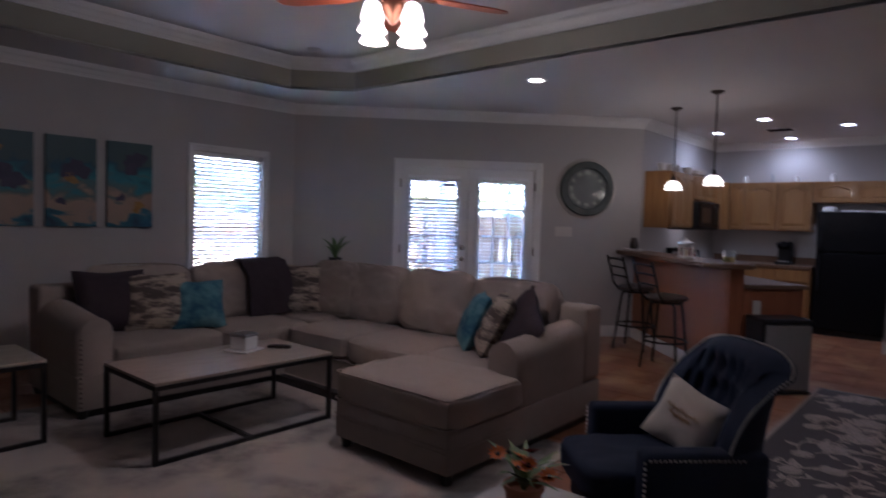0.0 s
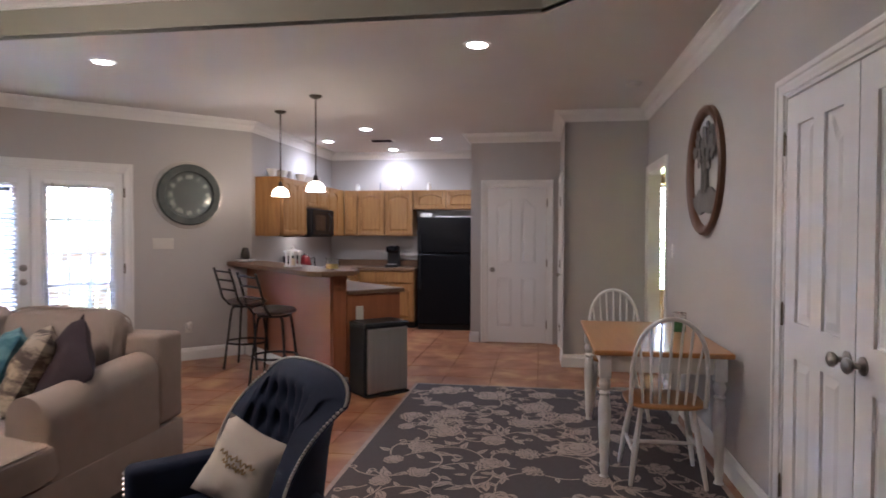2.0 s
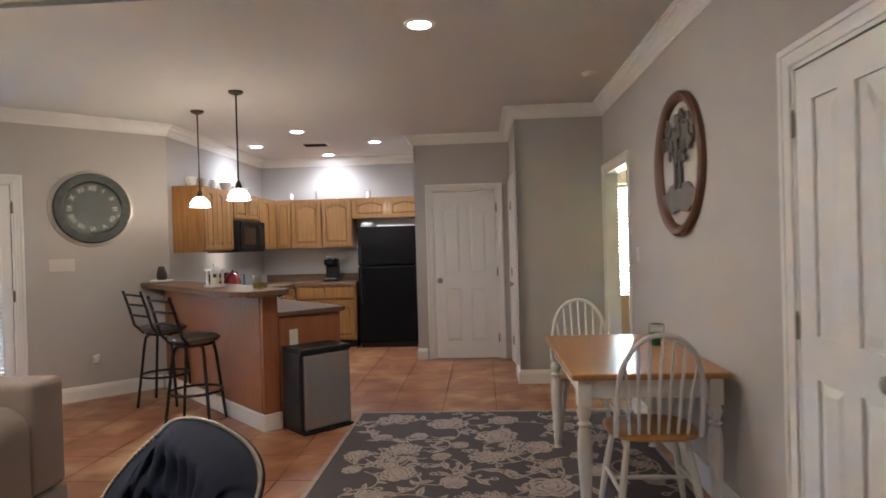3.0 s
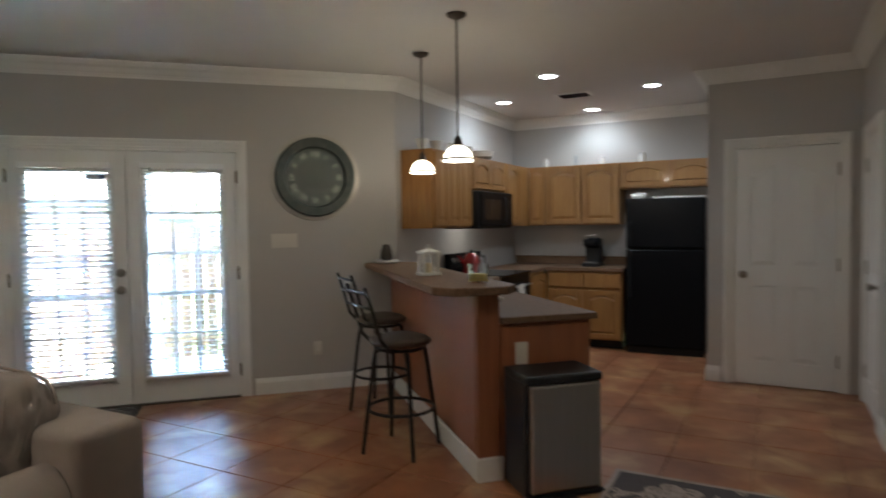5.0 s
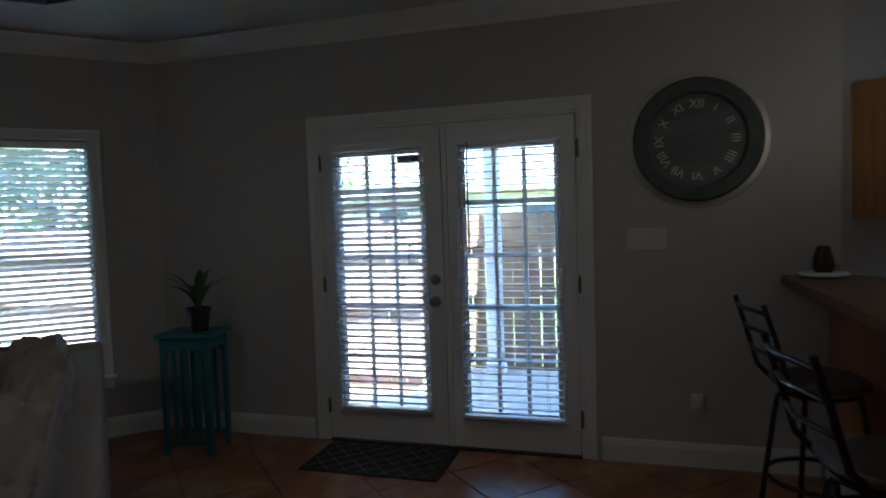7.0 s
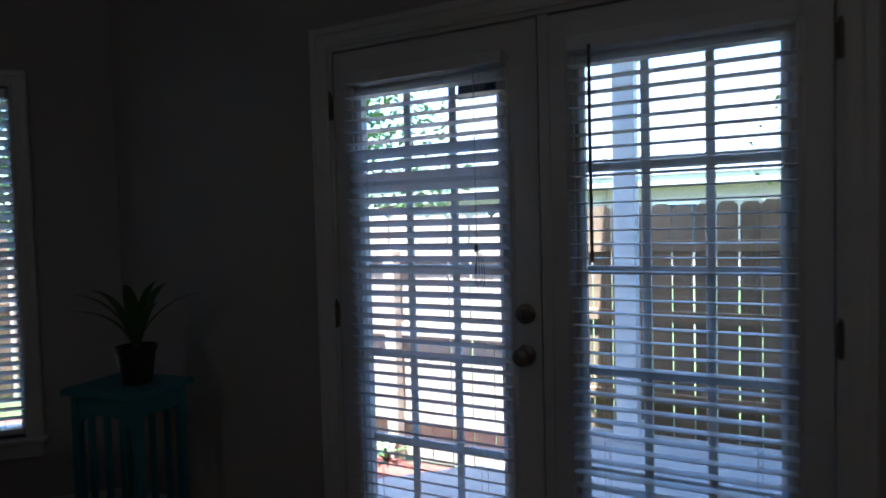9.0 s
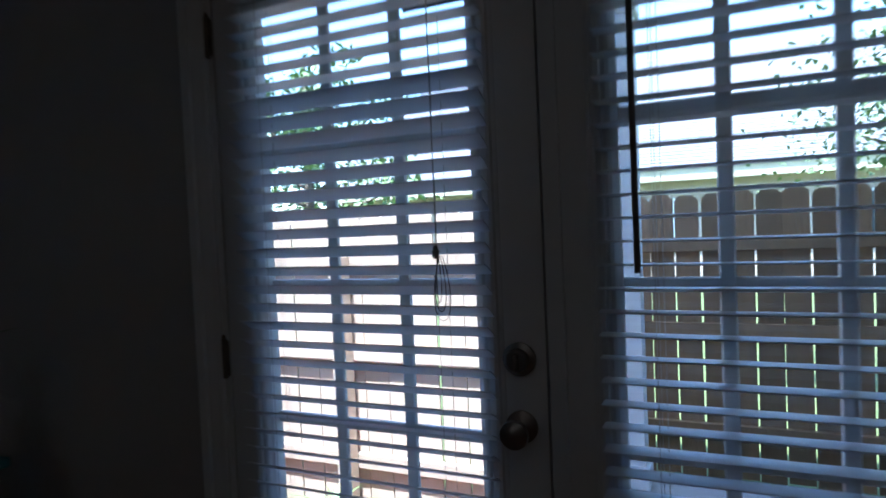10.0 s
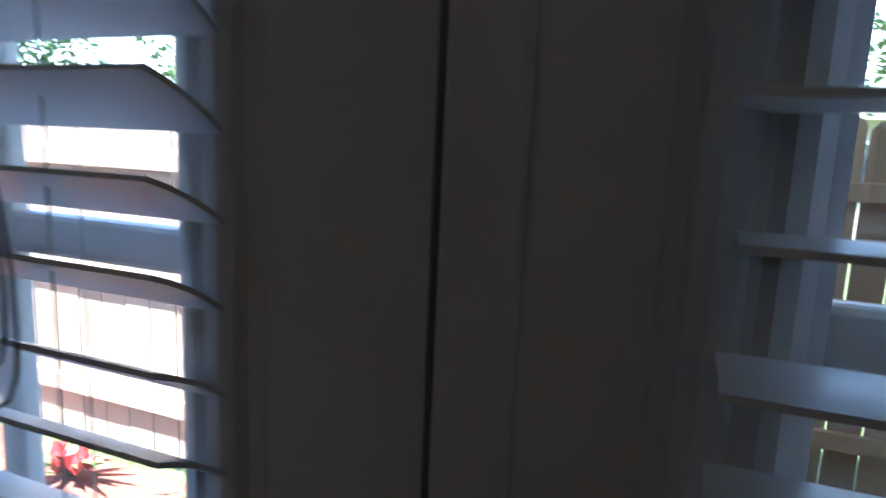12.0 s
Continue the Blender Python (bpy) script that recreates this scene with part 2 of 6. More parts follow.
bm = ring_face(ROOM, TRAY, CEILING_Z)
ext = bmesh.ops.extrude_face_region(bm, geom=bm.faces[:])
bmesh.ops.translate(bm, verts=[v for v in ext["geom"] if isinstance(v, bmesh.types.BMVert)], vec=(0, 0, 0.03))
structure("ceiling", bm, CEIL, K, "flat white painted ceiling around a raised tray", "ceiling")
structure("ceiling_tray", prism([(-0.9, -5.8), (-0.9, -1.45), (5.5, -1.45), (5.5, -5.8)], 3.05, 3.08), CEIL, K, "white raised tray ceiling with clipped corners", "ceiling")
structure("tray_riser", moulding(TRAY, [(0.0, CEILING_Z + 0.002), (0.0, 3.05), (-0.05, 3.05), (-0.05, CEILING_Z + 0.002)], True), RISER, K, "olive grey band round the tray ceiling", "trim")
# Unseen slab, added to block sky light above the ceiling and wall tops.
structure("roof", moulding(ROOM, [(0.0, 3.26), (0.0, 3.4), (-0.45, 3.4), (-0.45, 3.26)], True, prism(ROOM, 3.26, 3.4)), CEIL, K, "unseen roof slab that keeps daylight out of the rooms", "roof")
CROWN = [(0.0, -0.115), (0.014, -0.115), (0.014, -0.100), (0.022, -0.097), (0.024, -0.088), (0.034, -0.078), (0.050, -0.050), (0.068, -0.036), (0.078, -0.033), (0.080, -0.024), (0.092, -0.022), (0.094, -0.012), (0.108, -0.012), (0.108, 0.0), (0.0, 0.0)]
structure("crown_moulding", moulding(ROOM, [(o, CEILING_Z - 0.001 + z) for o, z in CROWN], True), TRIM, K, "white crown moulding along the ceiling", "moulding")
structure("tray_crown", moulding(TRAY, [(o, 3.049 + z) for o, z in CROWN], True), TRIM, K, "white crown moulding inside the tray", "moulding")

# baseboards
BASE = [(0.0, 0.0), (0.016, 0.0), (0.016, 0.10), (0.012, 0.115), (0.006, 0.135), (0.0, 0.138)]
S = math.sqrt(0.5)


def baseboard(points):
    structure("baseboard", moulding(points, BASE), TRIM, K, "white painted baseboard along the wall", "baseboard")


def garden(x, y=0.0):
    """A point of the garden wall's axes in the room's axes."""
    return ((x - y) * S, (x + y) * S)


baseboard([ROOM[0], ROOM[1], garden(-0.935)])
baseboard([garden(0.95), garden(2.09)])
baseboard([(4.02, 3.6), (4.02, 2.79), (4.13, 2.79)])
baseboard([(5.17, 1.71), ROOM[7], (5.96, 1.40)])
baseboard([(6.03, 0.34), (6.03, -2.20)])
baseboard([(6.03, -3.74), ROOM[9], ROOM[0]])


# casings round the openings



def casing(name, m, x0, x1, z1, w=0.075, d=0.02, sill=None):
    """Mitred trim on the room side of an opening; the wall lies along x with the room on -y."""
    bm = bmesh.new()
    prof = [(0.0, 0.002), (0.0, -d * 0.45), (w * 0.10, -d * 0.60), (w * 0.16, -d * 0.60), (w * 0.20, -d * 0.35), (w * 0.50, -d * 0.62), (w * 0.62, -d * 0.62), (w * 0.66, -d), (w * 0.90, -d * 1.12), (w, -d * 0.9), (w, 0.002)]
    z0 = sill if sill is not None else 0.0
    path = [(x0, z0), (x0, z1), (x1, z1), (x1, z0)]
    rows = []
    dirs = [(-1, 0), (-1, 1), (1, 1), (1, 0)]
    for (x, z), (dx, dz) in zip(path, dirs):
        rows.append([bm.verts.new((x + dx * o, y, z + dz * o)) for o, y in prof])
    for a, c in zip(rows, rows[1:]):
        for j in range(len(prof)):
            h = (j + 1) % len(prof)
            bm.faces.new((a[j], a[h], c[h], c[j]))
    bm.faces.new(rows[0])
    bm.faces.new(rows[-1][::-1])
    return structure(name, bm, TRIM, m, "white moulded door casing", "trim")


def jamb(name, m, x0, x1, z1, thick):
    bm = box(x0 + 0.001, x0 + 0.02, 0.001, thick - 0.001, 0, z1 - 0.001)
    box(x1 - 0.02, x1 - 0.001, 0.001, thick - 0.001, 0, z1 - 0.001, bm=bm)
    box(x0 + 0.02, x1 - 0.02, 0.001, thick - 0.001, z1 - 0.02, z1 - 0.001, bm=bm)
    return structure(name, bm, TRIM, m, "white painted door jamb", "trim")


GARDEN = Matrix.Identity(4)
casing("trim_garden_doors", GARDEN, -0.832, 0.847, 2.067)
jamb("jamb_garden_doors", GARDEN, -0.835, 0.85, 2.07, 0.14)
PANTRY = at(4.02, 2.79)
casing("trim_pantry", PANTRY, 0.203, 0.997, 2.057, 0.07)
jamb("jamb_pantry", PANTRY, 0.20, 1.0, 2.06, 0.12)
JOG = at(5.17, 2.79, 0, -90)
casing("trim_jog", JOG, 0.223, 0.977, 2.057, 0.07)
jamb("jamb_jog", JOG, 0.22, 0.98, 2.06, 0.12)
EAST = at(6.03, 1.40, 0, -90)
casing("trim_hall", EAST, 0.072, 0.977, 2.057, 0.07)
jamb("jamb_hall", EAST, 0.06, 0.98, 2.06, 0.12)
casing("trim_closet", EAST, 3.693, 5.047, 2.057, 0.075)
jamb("jamb_closet", EAST, 3.69, 5.05, 2.06, 0.12)

# ---- the garden doors with their blinds ----
NICKEL = material("brushed_nickel", (0.36, 0.33, 0.30), 0.30, (0.28, 0.255, 0.23), 20, 0.5, metal=1.0)
BRONZE = material("dark_bronze", (0.07, 0.055, 0.045), 0.4, (0.05, 0.04, 0.03), 12, 0.5, metal=0.8)
PANE = glass("window_glass", (0.97, 0.985, 0.98))
VINYL = material("white_blind_slat", (0.82, 0.825, 0.83), 0.42, (0.77, 0.775, 0.78), 3, 0.6, 0.05, 40, stretch=(0.3, 6, 6))
CORD = material("blind_cord", (0.55, 0.53, 0.48), 0.8, (0.42, 0.40, 0.36), 60, 0.6, 0.3, 400)
DARKCORD = material("dark_cord_knob", (0.16, 0.13, 0.105), 0.6, (0.06, 0.05, 0.04), 30, 0.6)
HINGE = material("aged_hinge_brass", (0.24, 0.20, 0.15), 0.45, (0.15, 0.12, 0.09), 30, 0.6, metal=0.7)


def knob_bm(m, r=0.029, rose=0.033):
    """A door knob that sticks out along -y."""
    prof = [(rose, 0.0), (rose, 0.006), (rose * 0.6, 0.012), (0.012, 0.016), (0.011, 0.032), (r * 0.7, 0.040), (r, 0.052), (r * 0.96, 0.062), (r * 0.6, 0.069), (0.0, 0.071)]
    return lathe(prof, 24, None, m @ Matrix.Rotation(radians(90), 4, "X"))


def hinge_bm(z, x=0.0, y=-0.006):
    bm = lathe([(0.0065, z - 0.05), (0.0065, z + 0.05)], 10, None, Matrix.Translation((x, y, 0)))
    lathe([(0.004, z + 0.05), (0.005, z + 0.056), (0.0, z + 0.062)], 8, bm, Matrix.Translation((x, y, 0)))
    return box(x - 0.010, x + 0.010, y + 0.004, y + 0.0065, z - 0.045, z + 0.045, bm=bm)


def garden_door(name, x0, x1, g0, g1, hinge_x, label):
    t = tagged(new(name), label, "door", "garden doors", "structure")
    zt, zb, gz0, gz1 = 2.041, 0.014, 0.24, 1.875
    bm = box(x0, g0, 0.002, 0.046, zb, zt)
    box(g1, x1, 0.002, 0.046, zb, zt, bm=bm)
    box(g0, g1, 0.002, 0.046, zb, gz0, bm=bm)
    box(g0, g1, 0.002, 0.046, gz1, zt, bm=bm)
    part("leaf", bm, DOORWHITE, t)
    # moulded frame round the glass
    prof = [(0.0, 0.020), (0.0, 0.004), (0.006, 0.000), (0.012, -0.006), (0.019, -0.008), (0.024, -0.005), (0.028, -0.005), (0.031, -0.011), (0.040, -0.013), (0.047, -0.010), (0.050, -0.003), (0.056, 0.0), (0.060, 0.003)]
    fr = bmesh.new()
    rows = [[fr.verts.new((x + sx * (o - 0.004), y, z + sz * (o - 0.004))) for o, y in prof]
            for x, z, sx, sz in ((g0, gz0, -1, -1), (g0, gz1, -1, 1), (g1, gz1, 1, 1), (g1, gz0, 1, -1))]
    for i in range(4):
        a, c = rows[i], rows[(i + 1) % 4]
        for j in range(len(prof) - 1):
            fr.faces.new((a[j], a[j + 1], c[j + 1], c[j]))
    part("glazing_frame", fr, DOORWHITE, t)
    pane = part("pane", box(g0 - 0.004, g1 + 0.004, 0.022, 0.027, gz0 - 0.004, gz1 + 0.004), PANE, t, "clear glass pane")
    pane.visible_shadow = False
    for i in range(1, 3):
        x = g0 + (g1 - g0) * i / 3
        part("muntin", box(x - 0.014, x + 0.014, 0.030, 0.044, gz0, gz1, 0.004), DOORWHITE, t)
    for i in range(1, 5):
        z = gz0 + (gz1 - gz0) * i / 5
        part("muntin", box(g0, g1, 0.031, 0.043, z - 0.014, z + 0.014, 0.004), DOORWHITE, t)
    for z in (1.84, 1.04, 0.23):
        part("hinge", hinge_bm(z, hinge_x), HINGE, t, "aged dark brass hinge")
    return t


door_1 = garden_door("door_1", -0.8085, 0.002, -0.692, -0.138, -0.824, "white french door leaf with a glass pane and raised blind, closed")
part("knob", knob_bm(pose(-0.052, 0.0, 0.937)), NICKEL, door_1, "brushed nickel door knob", True)
part("deadbolt", lathe([(0.034, 0), (0.034, 0.008), (0.024, 0.014), (0.022, 0.024), (0.0, 0.026)], 24, None, pose(-0.052, 0.0, 1.075, 90)), NICKEL, door_1, "brushed nickel deadbolt rose", True)
part("thumb_turn", box(-0.057, -0.047, -0.045, -0.022, 1.058, 1.092, 0.004), NICKEL, door_1, "brushed nickel thumb turn")
part("sticker", box(-0.292, -0.146, 0.0198, 0.0214, 1.812, 1.862), material("sticker_grey", (0.16, 0.18, 0.22), 0.4), door_1, "grey alarm sticker on the glass")
part("sticker", lathe([(0.019, 0.0), (0.019, 0.001), (0.0, 0.001)], 24, None, pose(-0.170, 0.0196, 1.837, 90)), material("sticker_blue", (0.02, 0.04, 0.12), 0.4), door_1, "dark blue round sticker mark")
door_2 = garden_door("door_2", 0.010, 0.8230, 0.150, 0.702, 0.838, "white french door leaf with a glass pane and open blind, closed")
# Unseen strip behind the leaves, added to keep daylight out of their gap.
part("astragal", box(-0.022, 0.022, 0.0465, 0.056, 0.012, 2.045), DOORWHITE, door_2)
part("astragal", box(0.0095, 0.044, -0.010, 0.0015, 0.012, 2.045, 0.003), DOORWHITE, door_2)
# Added behind the leaf edges to shut out bright slits at the jambs.
structure("door_stop", box(-0.814, 0.829, 0.048, 0.060, 2.035, 2.049, bm=box(0.815, 0.8315, 0.048, 0.060, 0.012, 2.034, bm=box(-0.8165, -0.800, 0.048, 0.060, 0.012, 2.034))), TRIM, None, "white stop strip behind the leaves, blocks light slits", "trim")
structure("threshold", box(-0.815, 0.83, -0.03, 0.14, 0.0, 0.011, 0.003), BRONZE, None, "dark metal door threshold", "threshold")


def slat_mesh(length, tilt, width=0.05):
    """A slightly crowned blind slat along x; tilt raises its room edge."""
    bm = bmesh.new()
    rows = []
    for x in (0.0, length):
        row = []
        for side in (1, -1):
            for i in range(5) if side == 1 else range(4, -1, -1):
                s = (i / 4 - 0.5) * width
                crown = 0.0022 * (1 - (2 * s / width) ** 2)
                row.append(bm.verts.new((x, s, crown + side * 0.0013)))
        rows.append(row)
    k = len(rows[0])
    for j in range(k):
        bm.faces.new((rows[0][j], rows[0][(j + 1) % k], rows[1][(j + 1) % k], rows[1][j]))
    bm.faces.new(rows[0])
    bm.faces.new(rows[1][::-1])
    bmesh.ops.rotate(bm, verts=bm.verts, cent=(0, 0, 0), matrix=Matrix.Rotation(radians(-tilt), 3, "X"))
    return bm


def blind(m, width, z_top, z_bottom, tilt, label, pitch=0.0425, phase=0.0, y=-0.034, odd=()):
    """A wooden-slat blind, its room side on -y, from x = 0."""
    t = thing("venetian_blind", m, label, "window blind", "blinds")
    part("headrail", box(0, width, y - 0.028, y + 0.026, z_top - 0.045, z_top, 0.004), VINYL, t)
    me = mesh_of(slat_mesh(width, tilt), "slat", VINYL, True)
    z, i = z_top - 0.075 + phase, 0
    rng = random.Random(3)
    while z > z_bottom + 0.03:
        s = part("slat", me, VINYL, t)
        s.matrix_basis = pose(rng.uniform(-0.001, 0.001), y, z, -odd[i] if i < len(odd) else rng.uniform(-1.5, 1.5), rng.uniform(-0.08, 0.08), 0)
        z -= pitch
        i += 1
    part("bottom_rail", box(0, width, y - 0.026, y + 0.026, z_bottom, z_bottom + 0.022, 0.005), VINYL, t)
    for x in (0.09, width / 2, width - 0.09) if width > 0.7 else (0.10, width - 0.10):
        for dy in (-0.027, 0.027):
            part("ladder_cord", tube([(x, y + dy, z_top - 0.05), (x, y + dy, z_bottom + 0.01)], 0.0007, 5), CORD, t)
        part("lift_cord", tube([(x + 0.012, y, z_top - 0.05), (x + 0.012, y, z_bottom + 0.01)], 0.0008, 5), CORD, t)
    return t


blind_l = blind(pose(-0.727, 0, 0), 0.628, 1.945, 0.228, 30, "white venetian blind with half-closed slats on a glass door", phase=-0.015,
                odd=(-27, -26, -27, -25, -24, 10, 0, -3, -2, -3, -2, -4, -3, -2, -4))
cord = [(-0.198 + 0.727 + 0.001 * math.sin(i * 1.7), -0.060, 1.90 - i * 0.06) for i in range(11)]
part("pull_cord", tube(cord, 0.0013, 6), CORD, blind_l, "twisted beige pull cord", True)
part("cord_knob", lathe([(0.002, 0.013), (0.006, 0.009), (0.0045, 0.005), (0.008, 0.001), (0.006, -0.004), (0.0075, -0.008), (0.003, -0.013), (0.0, -0.014)], 14, None, pose(0.529, -0.066, 1.297)), DARKCORD, blind_l, "dark knotted cord knob", True)
for k in range(3):
    loop = []
    for i in range(17):
        a = 2 * math.pi * i / 16
        loop.append((0.531 + (0.005 + 0.006 * k) * math.sin(a) * (1 - 0.4 * math.cos(a)) + 0.004 * k, -0.060 - 0.002 * k, 1.240 - 0.008 * k + (0.046 + 0.010 * k) * math.cos(a)))
    part("cord_loop", tube(loop[:-1], 0.0010, 6, closed=True), DARKCORD, blind_l, "dark looped cord end", True)
blind_r = blind(pose(0.118, 0, 0), 0.620, 1.945, 0.215, 2, "white venetian blind with open level slats on a glass door", phase=-0.012)
part("tilt_wand", tube([(0.072, -0.072, 1.91), (0.072, -0.075, 1.60), (0.073, -0.075, 1.252)], 0.0055, 8), DARKCORD, blind_r, "brown tilt wand", True)


# ---- the west window ----
def sash_window(name, m, x0, x1, z0, z1, label):
    t = tagged(new(name), label, "window", "", "structure")
    t.matrix_basis = m
    bm = box(x0, x0 + 0.035, 0.05, 0.12, z0, z1)
    box(x1 - 0.035, x1, 0.05, 0.12, z0, z1, bm=bm)
    box(x0 + 0.035, x1 - 0.035, 0.05, 0.12, z1 - 0.035, z1, bm=bm)
    box(x0 + 0.035, x1 - 0.035, 0.05, 0.12, z0, z0 + 0.035, bm=bm)
    part("window_frame", bm, TRIM, t)
    zm = (z0 + z1) / 2
    part("meeting_rail", box(x0 + 0.035, x1 - 0.035, 0.060, 0.105, zm - 0.02, zm + 0.02, 0.003), TRIM, t)
    for a, c in ((z0 + 0.035, zm - 0.02), (zm + 0.02, z1 - 0.035)):
        p = part("pane", box(x0 + 0.034, x1 - 0.034, 0.083, 0.087, a, c), PANE, t, "clear glass pane")
        p.visible_shadow = False
    part("window_sill", box(x0 - 0.09, x1 + 0.09, -0.045, 0.05, z0 - 0.022, z0, 0.005), TRIM, t)
    part("apron", box(x0 - 0.07, x1 + 0.07, -0.018, -0.001, z0 - 0.095, z0 - 0.0225, 0.004), TRIM, t)
    return t


WEST = at(-1.49, -7.6, 0, 90)
sash_window("window_1", WEST, WIN[0] + 7.6, WIN[1] + 7.6, WIN[2], WIN[3], "white sash window with a blind inside its frame")
casing("trim_window", WEST, WIN[0] + 7.6 + 0.003, WIN[1] + 7.6 - 0.003, WIN[3] - 0.003, 0.075, 0.02, WIN[2])
blind(WEST @ pose(WIN[0] + 7.6 + 0.012, 0.055, 0), WIN[1] - WIN[0] - 0.024, 2.05, 0.46, 33, "white venetian blind with tilted slats in a window")

# ---- outside ----
CONCRETE = material("concrete", (0.42, 0.41, 0.39), 0.85, (0.34, 0.33, 0.31), 5, 0.6, 0.4, 90)
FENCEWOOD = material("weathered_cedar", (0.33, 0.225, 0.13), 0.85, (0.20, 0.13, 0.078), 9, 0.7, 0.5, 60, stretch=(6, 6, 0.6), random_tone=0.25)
# Lightened cedar: puts full sun into the left fence's colour; also the pale post.
PALE_SUNLIT_WOOD = material("pale_sunlit_cedar", (0.52, 0.42, 0.33), 0.85, (0.40, 0.31, 0.23), 9, 0.7, 0.5, 60, stretch=(6, 6, 0.6), random_tone=0.15)
GRASS = material("lawn", (0.10, 0.13, 0.035), 0.9, (0.06, 0.085, 0.025), 14, 0.6, 0.8, 200)
MULCH = material("red_mulch", (0.32, 0.10, 0.06), 0.95, (0.16, 0.05, 0.035), 30, 0.6, 0.9, 80, bump_dist=0.02)
SHINGLE = material("pale_shingle", (0.20, 0.205, 0.225), 0.9, (0.14, 0.145, 0.16), 12, 0.7, 0.4, 150, random_tone=0.06)
FASCIA = material("cream_fascia", (0.50, 0.46, 0.33), 0.6, (0.44, 0.40, 0.29), 4, 0.5)
BRICKWALL = material("neighbour_wall", (0.40, 0.34, 0.28), 0.8, (0.32, 0.27, 0.22), 9, 0.6, 0.3, 60)
BARK = material("bark", (0.13, 0.10, 0.075), 0.95, (0.08, 0.06, 0.045), 14, 0.6, 0.8, 60, stretch=(4, 4, 1))
LEAF = material("green_leaf", (0.15, 0.22, 0.075), 0.5, (0.09, 0.145, 0.045), 3, 0.6)
PORCHWHITE = material("porch_white_paint", (0.72, 0.73, 0.73), 0.5, (0.66, 0.67, 0.67), 3, 0.6, 0.1, 60)

GROUND_Z = -0.38
structure("ground", box(-400, 400, -400, 400, GROUND_Z - 1, GROUND_Z), GRASS, None, "green lawn around the house", "ground")
structure("pavement", prism([(-1.7, 0.145), (-1.7, 0.75), (-0.75, 1.6), (-0.75, 2.45), (2.3, 2.45), (2.3, 0.145)], -0.37, -0.10, 0.01), CONCRETE, None, "pale concrete porch slab", "pavement")
structure("foundation", prism(ROOM, -0.9, -0.125), CONCRETE, K, "concrete foundation of the house", "foundation")
single("mulch_bed", prism([(-5.5, 1.0), (-1.75, 0.9), (-0.80, 1.68), (-0.80, 1.83), (-5.5, 1.83)], -0.385, -0.30, 0.02), MULCH, Matrix.Identity(4), "red wood mulch bed along the fence", "mulch", kind="stuff")
for x in (-0.15, 2.1):
    t = thing("porch_post", pose(x, 2.28, -0.10), "white square porch post on the slab", "post", "porch posts")
    part("shaft", box(-0.07, 0.07, -0.07, 0.07, 0.12, 2.52, 0.006), PORCHWHITE, t)
    part("plinth", box(-0.09, 0.09, -0.09, 0.09, 0.0, 0.12, 0.008), PORCHWHITE, t)
    part("cap", box(-0.09, 0.09, -0.09, 0.09, 2.52, 2.60, 0.008), PORCHWHITE, t)
structure("porch_beam", box(-0.25, 4.2, 2.18, 2.38, 2.50, 2.78, 0.006), PORCHWHITE, None, "white porch beam on posts", "beam")
structure("porch_ceiling", box(-0.42, 4.2, 0.145, 2.85, 2.78, 2.82), PORCHWHITE, None, "white boarded porch ceiling", "ceiling")

def picket_mesh(w, h, d=0.016):
    c = 0.032
    return prism([(0, 0), (w, 0), (w, h - c), (w - c, h), (c, h), (0, h - c)], 0, d, 0, None, Matrix.Rotation(radians(90), 4, "X"))


def fence(p0, p1, height, pitch, label, wood=None):
    wood = wood or FENCEWOOD
    a, b = Vector(p0), Vector(p1)
    d = b - a
    t = thing("wood_fence", pose(a.x, a.y, GROUND_Z, 0, 0, math.degrees(math.atan2(d.y, d.x))), label, "fence", "garden fence")
    me = mesh_of(picket_mesh(pitch - 0.010, height), "picket", wood)
    rng = random.Random(7)
    n = int(d.length / pitch)
    for i in range(n):
        p = part("picket", me, wood, t)
        p.matrix_basis = pose(i * pitch + rng.uniform(-0.002, 0.002), rng.uniform(-0.003, 0.003), 0.03 + rng.uniform(-0.012, 0.012), 0, rng.uniform(-0.3, 0.3), 0)
    for z in (0.30, 0.95, 1.50):
        part("rail", box(0, d.length, -0.055, -0.018, z, z + 0.09, 0.004), wood, t)
    for i in range(int(d.length / 2.4) + 1):
        x = min(i * 2.4 + 0.05, d.length - 0.05)
        part("post", box(x - 0.045, x + 0.045, -0.15, -0.057, 0, height - 0.22, 0.006), wood, t)
    return t


fence((-6.6, 2.0), (-0.8, 2.0), 1.80, 0.165, "cedar picket fence with rails, its wood coloured pale for sunlight", PALE_SUNLIT_WOOD)
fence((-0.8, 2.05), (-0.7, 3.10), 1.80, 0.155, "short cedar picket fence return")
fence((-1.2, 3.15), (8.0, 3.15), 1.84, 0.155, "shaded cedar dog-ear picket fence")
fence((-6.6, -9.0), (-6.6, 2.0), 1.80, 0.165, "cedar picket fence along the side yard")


t = thing("fence_post", pose(1.32, 3.02, GROUND_Z), "slim pale wooden post in front of the fence", "post")
part("shaft", box(-0.028, 0.028, -0.028, 0.028, 0, 1.50, 0.004), PALE_SUNLIT_WOOD, t)
part("cap", box(-0.032, 0.032, -0.032, 0.032, 1.5005, 1.52, 0.004), PALE_SUNLIT_WOOD, t)


